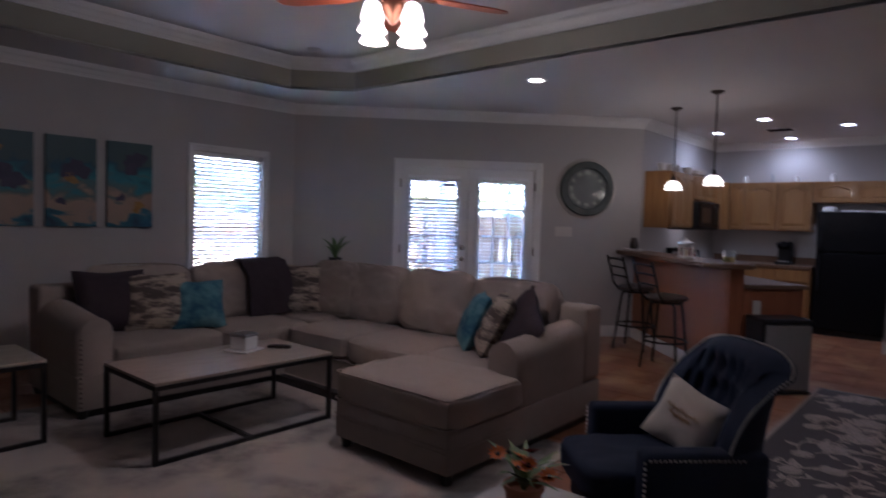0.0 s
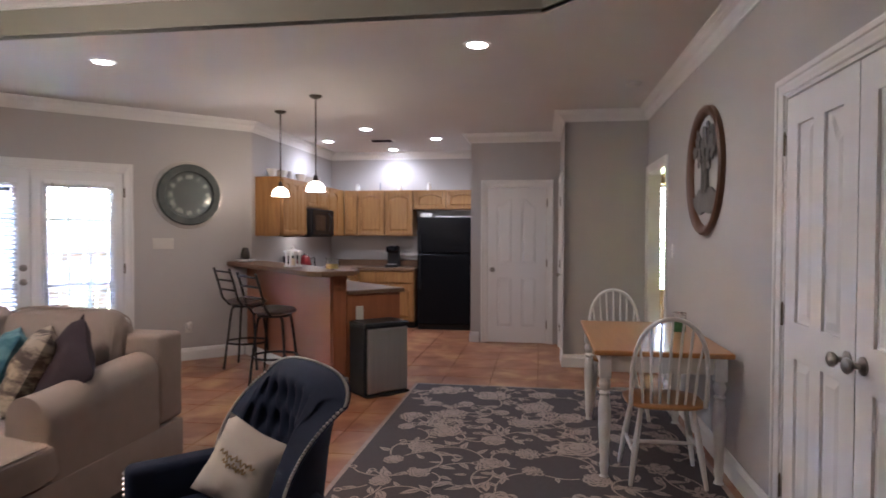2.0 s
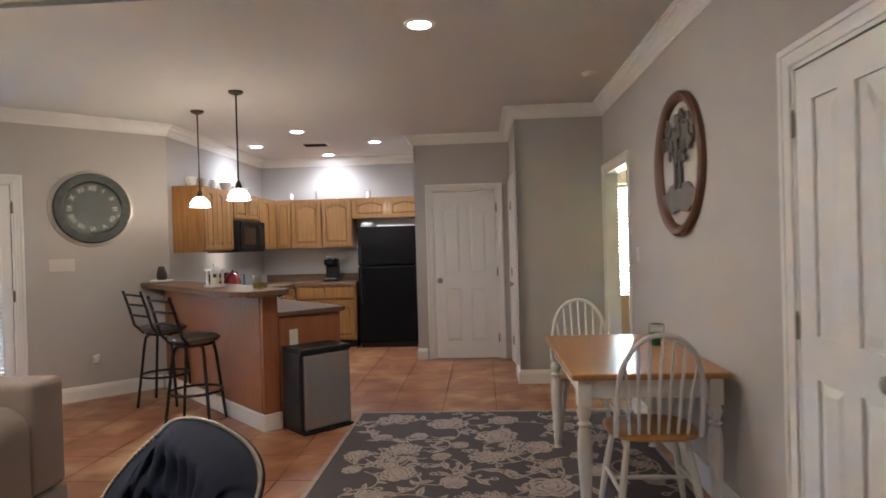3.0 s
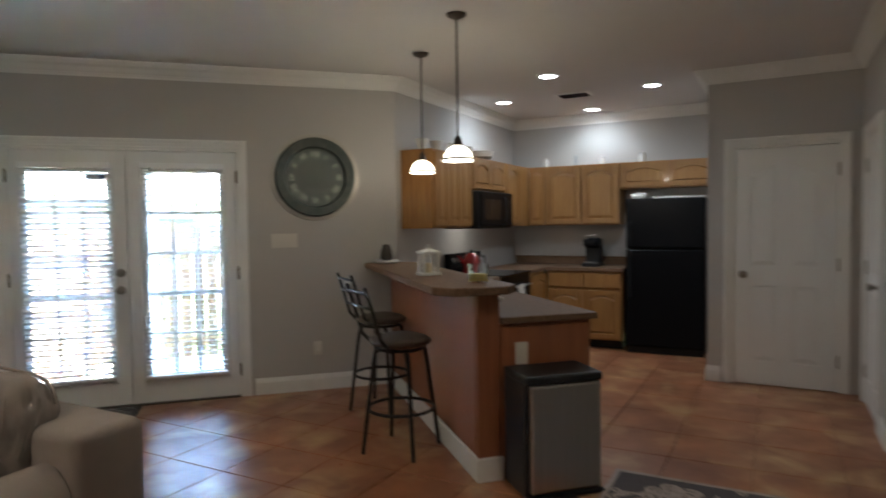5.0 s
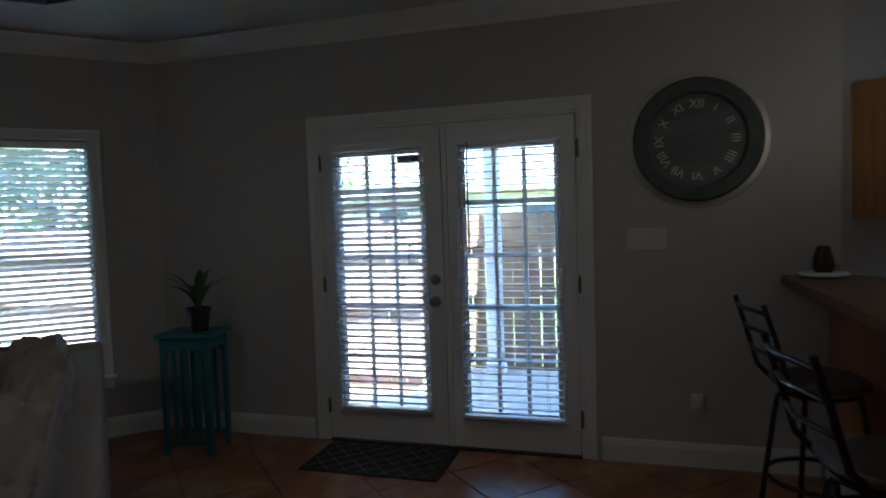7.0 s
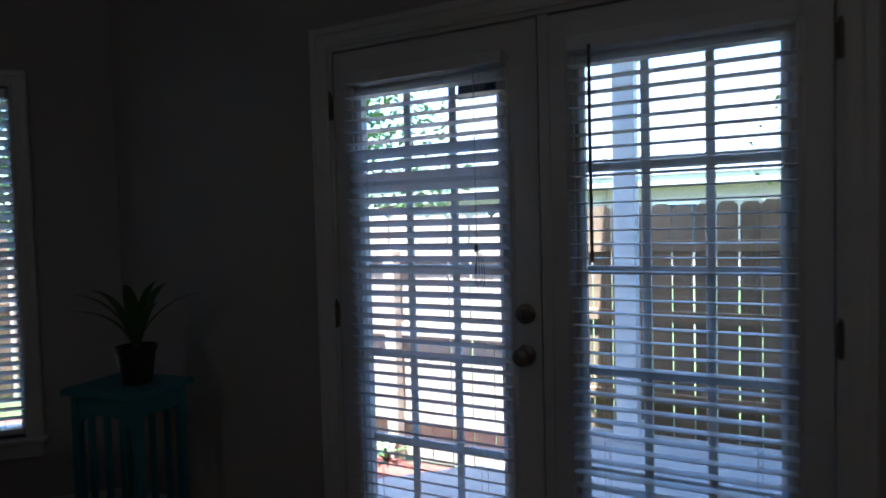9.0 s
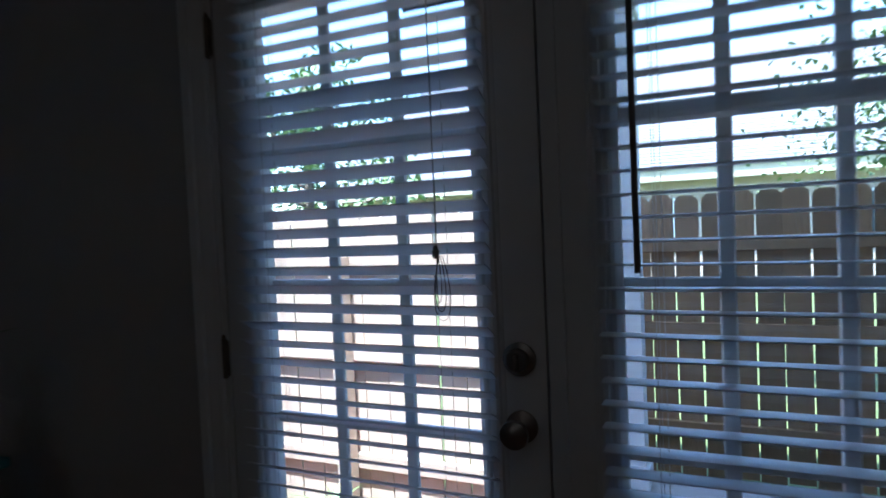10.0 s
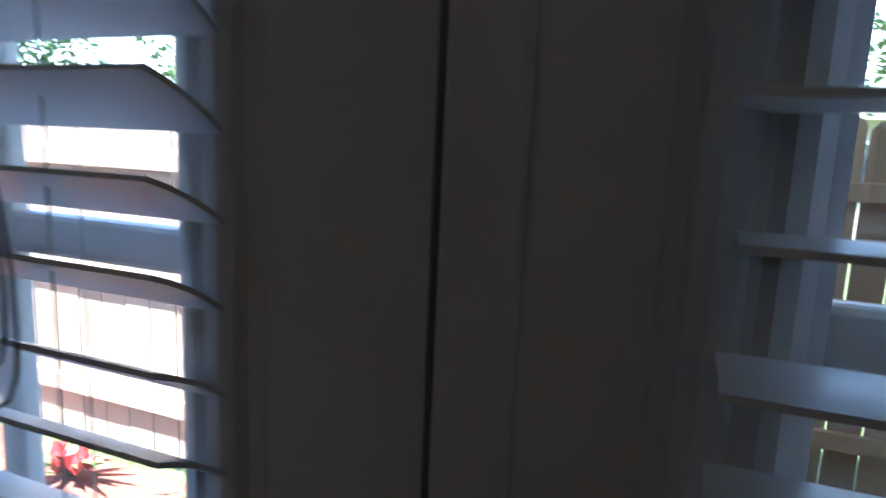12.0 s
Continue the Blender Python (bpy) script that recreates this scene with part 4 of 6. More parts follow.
part("field", box(3.79, 5.93, -2.70, 0.36, 0.0, 0.010, 0.002), RUG2, rug)
for a, b_, c, d in ((3.76, 3.79, -2.73, 0.39), (5.93, 5.96, -2.73, 0.39), (3.79, 5.93, 0.36, 0.39), (3.79, 5.93, -2.73, -2.70)):
    part("border", box(a, b_, c, d, 0.0, 0.011, 0.002), RUGIVORY, rug, "taupe woven border")


def flat_piece(points, z):
    """A thin woven patch over a closed outline, its edge turned down."""
    b = bmesh.new()
    top = [b.verts.new((x, y, z)) for x, y in points]
    low = [b.verts.new((x, y, z - 0.0005)) for x, y in points]
    b.faces.new(top)
    for i in range(len(points)):
        k = (i + 1) % len(points)
        b.faces.new((low[i], low[k], top[k], top[i]))
    return b


def petal_ring(r, petals, phase, depth, squash=0.86):
    """The outline of a many-petalled bloom."""
    n = petals * 8
    pts = []
    for i in range(n):
        a = 2 * math.pi * i / n
        k = 1 - depth * (1 - abs(math.cos(a * petals / 2 + phase)) ** 0.6)
        pts.append((math.cos(a) * r * k, math.sin(a) * r * k * squash))
    return pts


def leaf_outline(length, width, bend=0.0):
    side = [(length * i / 9, width / 2 * math.sin(math.pi * (i / 9) ** 0.75)) for i in range(10)]
    back = [(x, -w) for x, w in reversed(side[1:-1])]
    return [(x, w + bend * x * x / length) for x, w in side + back]


def leaf_bm(length, width):
    b = bmesh.new()
    b.faces.new([b.verts.new((x, y, 0.0016)) for x, y in leaf_outline(length, width)])
    return b


rng = random.Random(12)
pale, dark = bmesh.new(), bmesh.new()
DARKMOTIF = material("dark_taupe_motif", (0.15, 0.125, 0.115), 0.95, (0.11, 0.095, 0.09), 26, 0.5)
lift = 0.0


def on_rug(u, v, r=0.0):
    return 3.80 + r < u < 5.92 - r and -2.69 + r < v < 0.35 - r


def rug_patch(bm, points, u, v, turn, level):
    """Lays a patch on the rug, each a hair above the one before."""
    global lift
    lift += 0.000002
    merge(bm, flat_piece(points, 0.0108 + 0.0005 * level + lift), pose(u, v, 0, 0, 0, turn))


def rug_leaf(u, v, turn, size):
    if on_rug(u + math.cos(radians(turn)) * size, v + math.sin(radians(turn)) * size, 0.02):
        bend = rng.uniform(-0.5, 0.5)
        rug_patch(pale, leaf_outline(size, size * 0.42, bend), u, v, turn, 1)
        rug_patch(dark, leaf_outline(size * 0.80, size * 0.05, bend), u, v, turn, 2)


def rug_bloom(u, v, r):
    turn, petals = rng.uniform(0, 360), rng.choice((6, 7, 8, 9))
    depth = rng.choice((0.16, 0.20, 0.34))
    for k, (f, bm) in enumerate(((1.0, pale), (0.80, dark), (0.765, pale), (0.56, dark), (0.525, pale), (0.32, dark), (0.285, pale))):
        rug_patch(bm, petal_ring(r * f, petals - (k // 2) % 3, 0.4 * (k // 2), depth), u, v, turn + 17 * (k // 2), 2 + k)
    for k in range(petals):
        a = turn + 360 * k / petals
        rug_patch(dark, leaf_outline(r * 0.17, 0.006), u + math.cos(radians(a)) * r * 0.74, v + math.sin(radians(a)) * r * 0.64, a, 9)


spots = []
for i in range(52):
    for tries in range(60):
        u, v, r = rng.uniform(3.95, 5.77), rng.uniform(-2.52, 0.19), rng.choice((0.075, 0.10, 0.13, 0.165))
        if all((u - a) ** 2 + (v - b_) ** 2 > (r + c + 0.085) ** 2 for a, b_, c in spots):
            spots.append((u, v, r))
            break
for u, v, r in spots:
    rug_bloom(u, v, r)
    for k in range(3 if r > 0.12 else 2):
        a, curl, path = rng.uniform(0, 6.28), rng.choice((-1, 1)) * rng.uniform(0.14, 0.30), []
        x, y = u + math.cos(a) * r * 0.8, v + math.sin(a) * r * 0.7
        for j in range(15):
            path.append((x, y))
            x, y, a = x + math.cos(a) * 0.034, y + math.sin(a) * 0.034, a + curl * (0.4 + j / 15)
        path = [p for p in path if on_rug(*p, 0.012) and all((p[0] - c) ** 2 + (p[1] - d) ** 2 > (e * 0.8) ** 2 for c, d, e in spots)]
        if len(path) < 5:
            continue
        for j, (p, q) in enumerate(zip(path, path[1:])):
            d = Vector((q[0] - p[0], q[1] - p[1]))
            if d.length > 0.05:
                continue
            turn = math.degrees(math.atan2(d.y, d.x))
            rug_patch(pale, [(0, -0.0055), (d.length + 0.004, -0.0055), (d.length + 0.004, 0.0055), (0, 0.0055)], *p, turn, 0)
            if j % 4 == 2:
                rug_leaf(*p, turn + rng.choice((-50, 50)), rng.uniform(0.07, 0.13))
        rug_patch(pale, petal_ring(0.026, 5, 0, 0.1, 1.0), *path[-1], 0, 1)
        rug_patch(dark, petal_ring(0.014, 5, 0, 0.1, 1.0), *path[-1], 0, 2)
for k in range(130):
    u, v = rng.uniform(3.85, 5.87), rng.uniform(-2.64, 0.30)
    if all((u - a) ** 2 + (v - b_) ** 2 > (c + 0.07) ** 2 for a, b_, c in spots):
        rug_leaf(u, v, rng.uniform(0, 360), rng.uniform(0.06, 0.12))
part("floral_motif", pale, RUGIVORY, rug, "taupe woven floral motif")["kind"] = "stuff"
part("flower_shading", dark, DARKMOTIF, rug, "darker woven flower shading")["kind"] = "stuff"
MATFAB = material("door_mat_fibre", (0.05, 0.047, 0.045), 0.95, (0.035, 0.033, 0.032), 60, 0.8, 0.8, 500)
mat_thing = thing("door_mat", pose(0, 0, 0), "dark grey door mat with trellis pattern by the doors", "mat")
part("pad", box(-0.78, 0.08, -0.52, -0.05, 0.0, 0.010, 0.003), MATFAB, mat_thing)
tre = bmesh.new()
for i in range(-3, 8):
    for sx in (1, -1):
        x = -0.78 + i * 0.125
        x1 = x + 0.43 * sx if sx == 1 else x - 0.43 + 0.43
        a, c = ((x, -0.50), (x + 0.43, -0.07)) if sx == 1 else ((x + 0.43, -0.50), (x, -0.07))
        f0 = max(0.0, (-0.76 - min(a[0], c[0])) / 0.43)
        pts = []
        for k in range(12):
            f = k / 11
            p = (a[0] + (c[0] - a[0]) * f, a[1] + (c[1] - a[1]) * f)
            if -0.765 < p[0] < 0.065:
                pts.append((p[0], p[1], 0.011))
        if len(pts) > 1:
            tube(pts, 0.004, 5, tre)
part("trellis", tre, material("mat_pattern", (0.16, 0.15, 0.145), 0.95), mat_thing, "paler trellis lines")["kind"] = "stuff"

# ---- navy wing armchair ----
CHAIR = at(3.87, -3.39, 0, -45)
chair = thing("armchair", CHAIR, "navy tufted barrel-back armchair with silver nailheads", "armchair")
part("seat_base", box(-0.31, 0.31, -0.36, 0.26, 0.15, 0.33, 0.02, 3), NAVY, chair, "", True)
part("seat_cushion", soft_box(0.50, 0.66, 0.15, 5, 15, -0.012, 3, 0.003), NAVY, chair, "", True).matrix_basis = pose(0, -0.13, 0.315)
for sx in (-1, 1):
    part("arm", box(sx * 0.30 - 0.055, sx * 0.30 + 0.055, -0.28, 0.20, 0.15, 0.575, 0.028, 4), NAVY, chair, "", True)


def barrel(f, g):
    """A point of the back's outer shell and its outward direction; f runs round the shell, g up it."""
    ang = f * radians(84)
    wing = 0.08 + 0.20 * (1 - g ** 4)
    x = (0.345 + 0.01 * g) * math.sin(ang) / math.sin(radians(84))
    y = 0.29 + 0.055 * g - wing * (1 - math.cos(ang)) / (1 - math.cos(radians(84)))
    z = 0.30 + (0.925 - 0.075 * abs(f) ** 2.5 - 0.30) * g
    return Vector((x, y, z)), Vector((math.sin(ang), math.cos(ang), 0))


back, grid = bmesh.new(), {}
NX, NZ = 61, 37
for i in range(NX):
    for j in range(NZ):
        f, g = i / (NX - 1) * 2 - 1, j / (NZ - 1)
        p, n = barrel(f, g)
        grid[1, i, j] = back.verts.new(p)
        arc = f * 0.56
        tuft, fold = 0.0, 0.0
        for r in range(4):
            for c in range(-4, 5):
                dx, dz = arc - (c + 0.5 * (r % 2)) * 0.135, p.z - (0.50 + 0.105 * r)
                tuft = max(tuft, math.exp(-(dx * dx + dz * dz) / 0.0013))
                if abs(dx) < 0.075 and abs(dz) < 0.11:
                    fold = max(fold, math.exp(-((abs(dx) * 1.556 - abs(dz)) / 0.022) ** 2) * (0.55 if r < 3 or dz < 0 else 0.0))
        edge = min(1.0, (1 - abs(f)) / 0.10, (1 - g) / 0.10 + 0.02)
        thick = 0.055 + 0.075 * math.sqrt(max(0.0, 1 - (1 - edge) ** 2)) - 0.030 * tuft - 0.011 * fold * edge
        grid[0, i, j] = back.verts.new(p - n * thick + Vector((0, 0, 0.012 * edge * g)))
for side in (0, 1):
    for i in range(NX - 1):
        for j in range(NZ - 1):
            back.faces.new([grid[side, i, j], grid[side, i + 1, j], grid[side, i + 1, j + 1], grid[side, i, j + 1]])
rim = [(i, 0) for i in range(NX)] + [(NX - 1, j) for j in range(1, NZ)] + [(i, NZ - 1) for i in range(NX - 2, -1, -1)] + [(0, j) for j in range(NZ - 2, 0, -1)]
for a, c in zip(rim, rim[1:] + rim[:1]):
    back.faces.new([grid[0, a[0], a[1]], grid[0, c[0], c[1]], grid[1, c[0], c[1]], grid[1, a[0], a[1]]])
part("backrest", back, NAVY, chair, "deep tufted curved backrest", True)
tk = bmesh.new()
studs = []
for k in range(34):
    g = 0.46 + 0.54 * k / 33
    studs += [barrel(-1, g), barrel(1, g)]
studs += [barrel(-1 + 2 * k / 60, 1) for k in range(1, 60)]
for p, n in studs:
    bmesh.ops.create_icosphere(tk, subdivisions=1, radius=0.0068, matrix=Matrix.Translation(p - n * 0.012 + Vector((0, -0.002, 0.002))))
for sx in (-1, 1):
    for i in range(20):
        bmesh.ops.create_icosphere(tk, subdivisions=1, radius=0.0062, matrix=Matrix.Translation((sx * 0.354, -0.262 + i * 0.0185, 0.552)))
    for i in range(18):
        bmesh.ops.create_icosphere(tk, subdivisions=1, radius=0.0062, matrix=Matrix.Translation((sx * 0.346, -0.279, 0.20 + i * 0.0200)))
part("nailhead_trim", tk, SILVERTACK, chair, "silver nailhead trim", True)["kind"] = "stuff"
for x, y in ((-0.28, -0.30), (0.28, -0.30), (-0.26, 0.22), (0.26, 0.22)):
    part("leg", lathe([(0.016, 0.0), (0.026, 0.16)], 12, None, pose(x, y, 0)), BLACKWOOD, chair, "black wooden leg")
pil = thing("lettered_pillow", CHAIR @ pose(-0.05, -0.01, 0.448, -22, 20, 34), "cream pillow with gold script print on the armchair", "pillow")
part("cushion", pillow_bm(0.31, 0.29, 0.12, 9), CREAMFAB, pil, "", True)
for k, (x, z, w) in enumerate(((-0.085, 0.17, 0.15), (-0.06, 0.145, 0.10))):
    script = [(x + w * i / 24, -0.064 - 0.0006 * k, z + 0.010 * math.sin(i * 1.9) + 0.004 * math.sin(i * 0.7)) for i in range(25)]
    part("print_line", tube(script, 0.0024, 5), GOLDTEXT, pil, "gold script line", True)

# ---- art on the west wall ----
def painted_sky_and_shore(name, seed):
    """Brushed bands of teal, cream and navy with ragged borders, up the height of a canvas."""
    m = material(name, (0.3, 0.2, 0.1), 0.55, bump=0.4, bump_scale=90)
    nodes, links = m.node_tree.nodes, m.node_tree.links
    co = nodes.new("ShaderNodeTexCoord")
    mp = nodes.new("ShaderNodeMapping")
    mp.inputs["Location"].default_value = (seed * 3.7, 0, seed * 1.9)
    mp.inputs["Scale"].default_value = (4.0, 4.0, 6.0)
    links.new(co.outputs["Object"], mp.inputs[0])
    n = nodes.new("ShaderNodeTexNoise")
    n.inputs["Scale"].default_value, n.inputs["Detail"].default_value, n.inputs["Distortion"].default_value = 1.0, 5, 0.6
    links.new(mp.outputs[0], n.inputs["Vector"])
    xyz = nodes.new("ShaderNodeSeparateXYZ")
    links.new(co.outputs["Object"], xyz.inputs[0])
    add = nodes.new("ShaderNodeMath")
    add.operation = "MULTIPLY_ADD"
    add.inputs[1].default_value = 0.75
    links.new(n.outputs["Fac"], add.inputs[0])
    links.new(xyz.outputs["Z"], add.inputs[2])
    ramp = nodes.new("ShaderNodeValToRGB")
    el = ramp.color_ramp.elements
    bands = ((0.30, (0.010, 0.045, 0.085)), (0.42, (0.02, 0.14, 0.20)), (0.47, (0.33, 0.25, 0.19)), (0.66, (0.38, 0.27, 0.20)), (0.74, (0.10, 0.15, 0.15)), (0.82, (0.03, 0.21, 0.25)), (0.95, (0.012, 0.08, 0.13)), (1.0, (0.05, 0.10, 0.11)))
    while len(el) < len(bands):
        el.new(0.5)
    for e, (pos, c) in zip(el, bands):
        e.position, e.color = pos, (*c, 1)
    links.new(add.outputs[0], ramp.inputs[0])
    links.new(ramp.outputs[0], nodes["Principled BSDF"].inputs["Base Color"])
    return m


ART2 = material("dark_paint_blot", (0.02, 0.025, 0.06), 0.5, (0.06, 0.05, 0.10), 10, 0.4, 0.4, 90)
ART3 = material("gold_paint_blot", (0.40, 0.24, 0.06), 0.4, (0.25, 0.13, 0.03), 14, 0.4, 0.5, 90)


def blot(r, seed, depth=0.003):
    b = bmesh.new()
    rg = random.Random(seed)
    ph = [rg.uniform(0, 6.28) for i in range(4)]
    n = 40
    pts = []
    for i in range(n):
        a = 2 * math.pi * i / n
        k = 1 + 0.25 * math.sin(2 * a + ph[0]) + 0.18 * math.sin(3 * a + ph[1]) + 0.12 * math.sin(7 * a + ph[2])
        pts.append((math.cos(a) * r * k, math.sin(a) * r * k))
    return prism(pts, 0, depth, 0, None, Matrix.Rotation(radians(90), 4, "X"))


for i, v in enumerate((-4.64, -4.13, -3.615)):
    t = thing("canvas_painting", at(-1.49, v, 1.245, 90), "abstract canvas in teal, cream, navy and gold", "painting", "triptych")
    part("canvas", box(0, 0.42, -0.035, 0.0, 0, 0.815, 0.004), painted_sky_and_shore("ocean_abstract_paint", i + 1), t)
    part("paint_area", blot(0.10, 50 + i), ART2, t, "navy paint patch").matrix_basis = pose(0.24, -0.035, 0.42 + 0.1 * i)
    part("paint_area", blot(0.05, 60 + i), ART3, t, "gold paint patch").matrix_basis = pose(0.12 + 0.08 * i, -0.035, 0.68 - 0.24 * i)
    part("paint_area", blot(0.035, 70 + i), ART2, t, "navy paint patch").matrix_basis = pose(0.12, -0.035, 0.18 + 0.05 * i)

# ---- plant on a turquoise stand ----
TURQ = material("turquoise_paint", (0.06, 0.25, 0.29), 0.5, (0.04, 0.18, 0.21), 8, 0.7, 0.2, 80)
POT = material("black_plastic_pot", (0.025, 0.022, 0.022), 0.5)
stand = thing("plant_stand", pose(-1.60, -0.35, 0, 0, 0, 8), "tall turquoise painted plant stand with slatted sides", "plant stand")
part("top", box(-0.19, 0.19, -0.15, 0.15, 0.755, 0.782, 0.005), TURQ, stand)
for x in (-0.15, 0.15):
    for y in (-0.11, 0.11):
        part("leg", box(x - 0.016, x + 0.016, y - 0.016, y + 0.016, 0, 0.7545, 0.003), TURQ, stand)
    part("apron", box(x - 0.010, x + 0.010, -0.094, 0.094, 0.68, 0.7545, 0.003), TURQ, stand)
for y in (-0.11, 0.11):
    part("apron", box(-0.134, 0.134, y - 0.010, y + 0.010, 0.68, 0.7545, 0.003), TURQ, stand)
    for x in (-0.08, 0.0, 0.08):
        part("slat", box(x - 0.014, x + 0.014, y - 0.006, y + 0.006, 0.10, 0.68, 0.002), TURQ, stand)
    part("rail", box(-0.134, 0.134, y - 0.009, y + 0.009, 0.07, 0.0995, 0.002), TURQ, stand)
def bracket():
    """A quarter-round brace under an apron, in the xz plane."""
    pts = [(0.0, 0.0), (0.085, 0.0)] + [(0.085 - 0.085 * math.sin(radians(a)), -0.085 + 0.085 * math.cos(radians(a))) for a in range(15, 91, 15)]
    return prism([(x, z) for x, z in pts], -0.006, 0.006, 0, None, Matrix.Rotation(radians(90), 4, "X"))


for y in (-0.118, 0.118):
    part("brace", bracket(), TURQ, stand).matrix_basis = pose(-0.134, y, 0.68)
    part("brace", bracket(), TURQ, stand).matrix_basis = pose(0.134, y, 0.68, 0, 0, 180)
t = single("flower_pot", lathe([(0.055, 0), (0.072, 0.13), (0.078, 0.13), (0.078, 0.15), (0.070, 0.15), (0.066, 0.12), (0.0, 0.12)], 24), POT, pose(-1.56, -0.34, 0.783), "black plastic flower pot on the stand", "pot", smooth=True)
strap_plant("house_plant", pose(-1.56, -0.34, 0.90), 9, 0.38, 0.05, material("dark_green_leaf", (0.05, 0.12, 0.035), 0.45, (0.10, 0.15, 0.03), 6, 0.6), "green strap-leaved house plant in a pot", "plant", None, 3, 1.5)

# ---- flower table near the armchair ----
PALETOP = material("pale_marble_top", (0.52, 0.46, 0.41), 0.35, (0.42, 0.37, 0.33), 6, 0.5, 0.05, 90)
OAK = material("honey_oak", (0.34, 0.16, 0.055), 0.38, (0.24, 0.10, 0.03), 3.5, 0.6, 0.2, 120, stretch=(7, 7, 0.7), rough_var=0.08, coat=0.15)
t = thing("side_table", at(3.93, -4.55), "low side table with pale stone top and oak edge", "table")
part("tabletop", box(-0.40, 0.40, -0.48, 0.48, 0.435, 0.46, 0.004), PALETOP, t)
part("edge", box(-0.42, 0.42, -0.50, 0.50, 0.41, 0.4345, 0.004), OAK, t, "oak edge band")
for x in (-0.36, 0.36):
    for y in (-0.44, 0.44):
        part("leg", box(x - 0.03, x + 0.03, y - 0.03, y + 0.03, 0, 0.4095, 0.004), OAK, t)
single("flower_pot", lathe([(0.045, 0), (0.06, 0.10), (0.065, 0.10), (0.065, 0.115), (0.056, 0.115), (0.05, 0.09), (0, 0.09)], 20), material("terracotta_pot", (0.32, 0.12, 0.06), 0.8), at(3.74, -4.36, 0.461), "small terracotta flower pot on the side table", "pot", smooth=True)
bouquet = strap_plant("flowers", at(3.74, -4.36, 0.555), 20, 0.20, 0.025, LEAF, "potted orange and red flowers with green leaves", "flowers", None, 21)
rng = random.Random(5)
ORANGE = material("orange_petal", (0.75, 0.22, 0.02), 0.6, (0.65, 0.14, 0.01), 30, 0.6)
for i in range(7):
    a, r, z = rng.uniform(0, 6.28), rng.uniform(0.02, 0.11), rng.uniform(0.05, 0.13)
    head = bmesh.new()
    for k in range(11):
        merge(head, leaf_bm(0.035, 0.015), pose(0, 0, 0, 0, -18, k * 360 / 11))
    h = part("flower_head", head, RED if i % 3 == 2 else ORANGE, bouquet, "daisy-like flower head")
    h.matrix_basis = pose(math.cos(a) * r, math.sin(a) * r, z, rng.uniform(-30, 30), rng.uniform(-30, 30))
    part("flower_centre", lathe([(0.010, 0.0), (0.008, 0.006), (0, 0.008)], 10), BRONZE, h, "dark brown centre", True)

# ---- dining table and windsor chairs ----
WHITEPAINT = material("white_furniture_paint", (0.74, 0.72, 0.68), 0.42, (0.67, 0.65, 0.61), 9, 0.6, 0.1, 60)
OAKTOP = material("honey_oak_top", (0.50, 0.24, 0.075), 0.28, (0.38, 0.165, 0.045), 3.5, 0.6, 0.1, 120, stretch=(9, 0.8, 9), coat=0.3)
TURNED = [(0.030, 0.0), (0.020, 0.015), (0.026, 0.06), (0.028, 0.075), (0.024, 0.09), (0.036, 0.30), (0.037, 0.40), (0.030, 0.46), (0.022, 0.475), (0.036, 0.49), (0.022, 0.505), (0.034, 0.535), (0.036, 0.55), (0.026, 0.58)]
RUGTOP = 0.0115
t = thing("dining_table", at(5.61, -1.12, RUGTOP), "small dining table with honey oak top and turned white legs", "table")
part("tabletop", box(-0.38, 0.38, -0.64, 0.64, 0.715, 0.745, 0.008), OAKTOP, t, "honey oak tabletop")
for x in (-0.315, 0.315):
    part("apron", box(x - 0.011, x + 0.011, -0.545, 0.545, 0.615, 0.7145, 0.003), WHITEPAINT, t)
    for y in (-0.575, 0.575):
        leg = lathe([(r * 0.98, z) for r, z in TURNED], 20)
        box(-0.034, 0.034, -0.034, 0.034, 0.5805, 0.7145, 0.004, bm=leg)
        part("leg", leg, WHITEPAINT, t, "", True).matrix_basis = pose(x, y, 0)
for y in (-0.575, 0.575):
    part("apron", box(-0.28, 0.28, y - 0.011, y + 0.011, 0.615, 0.7145, 0.003), WHITEPAINT, t)


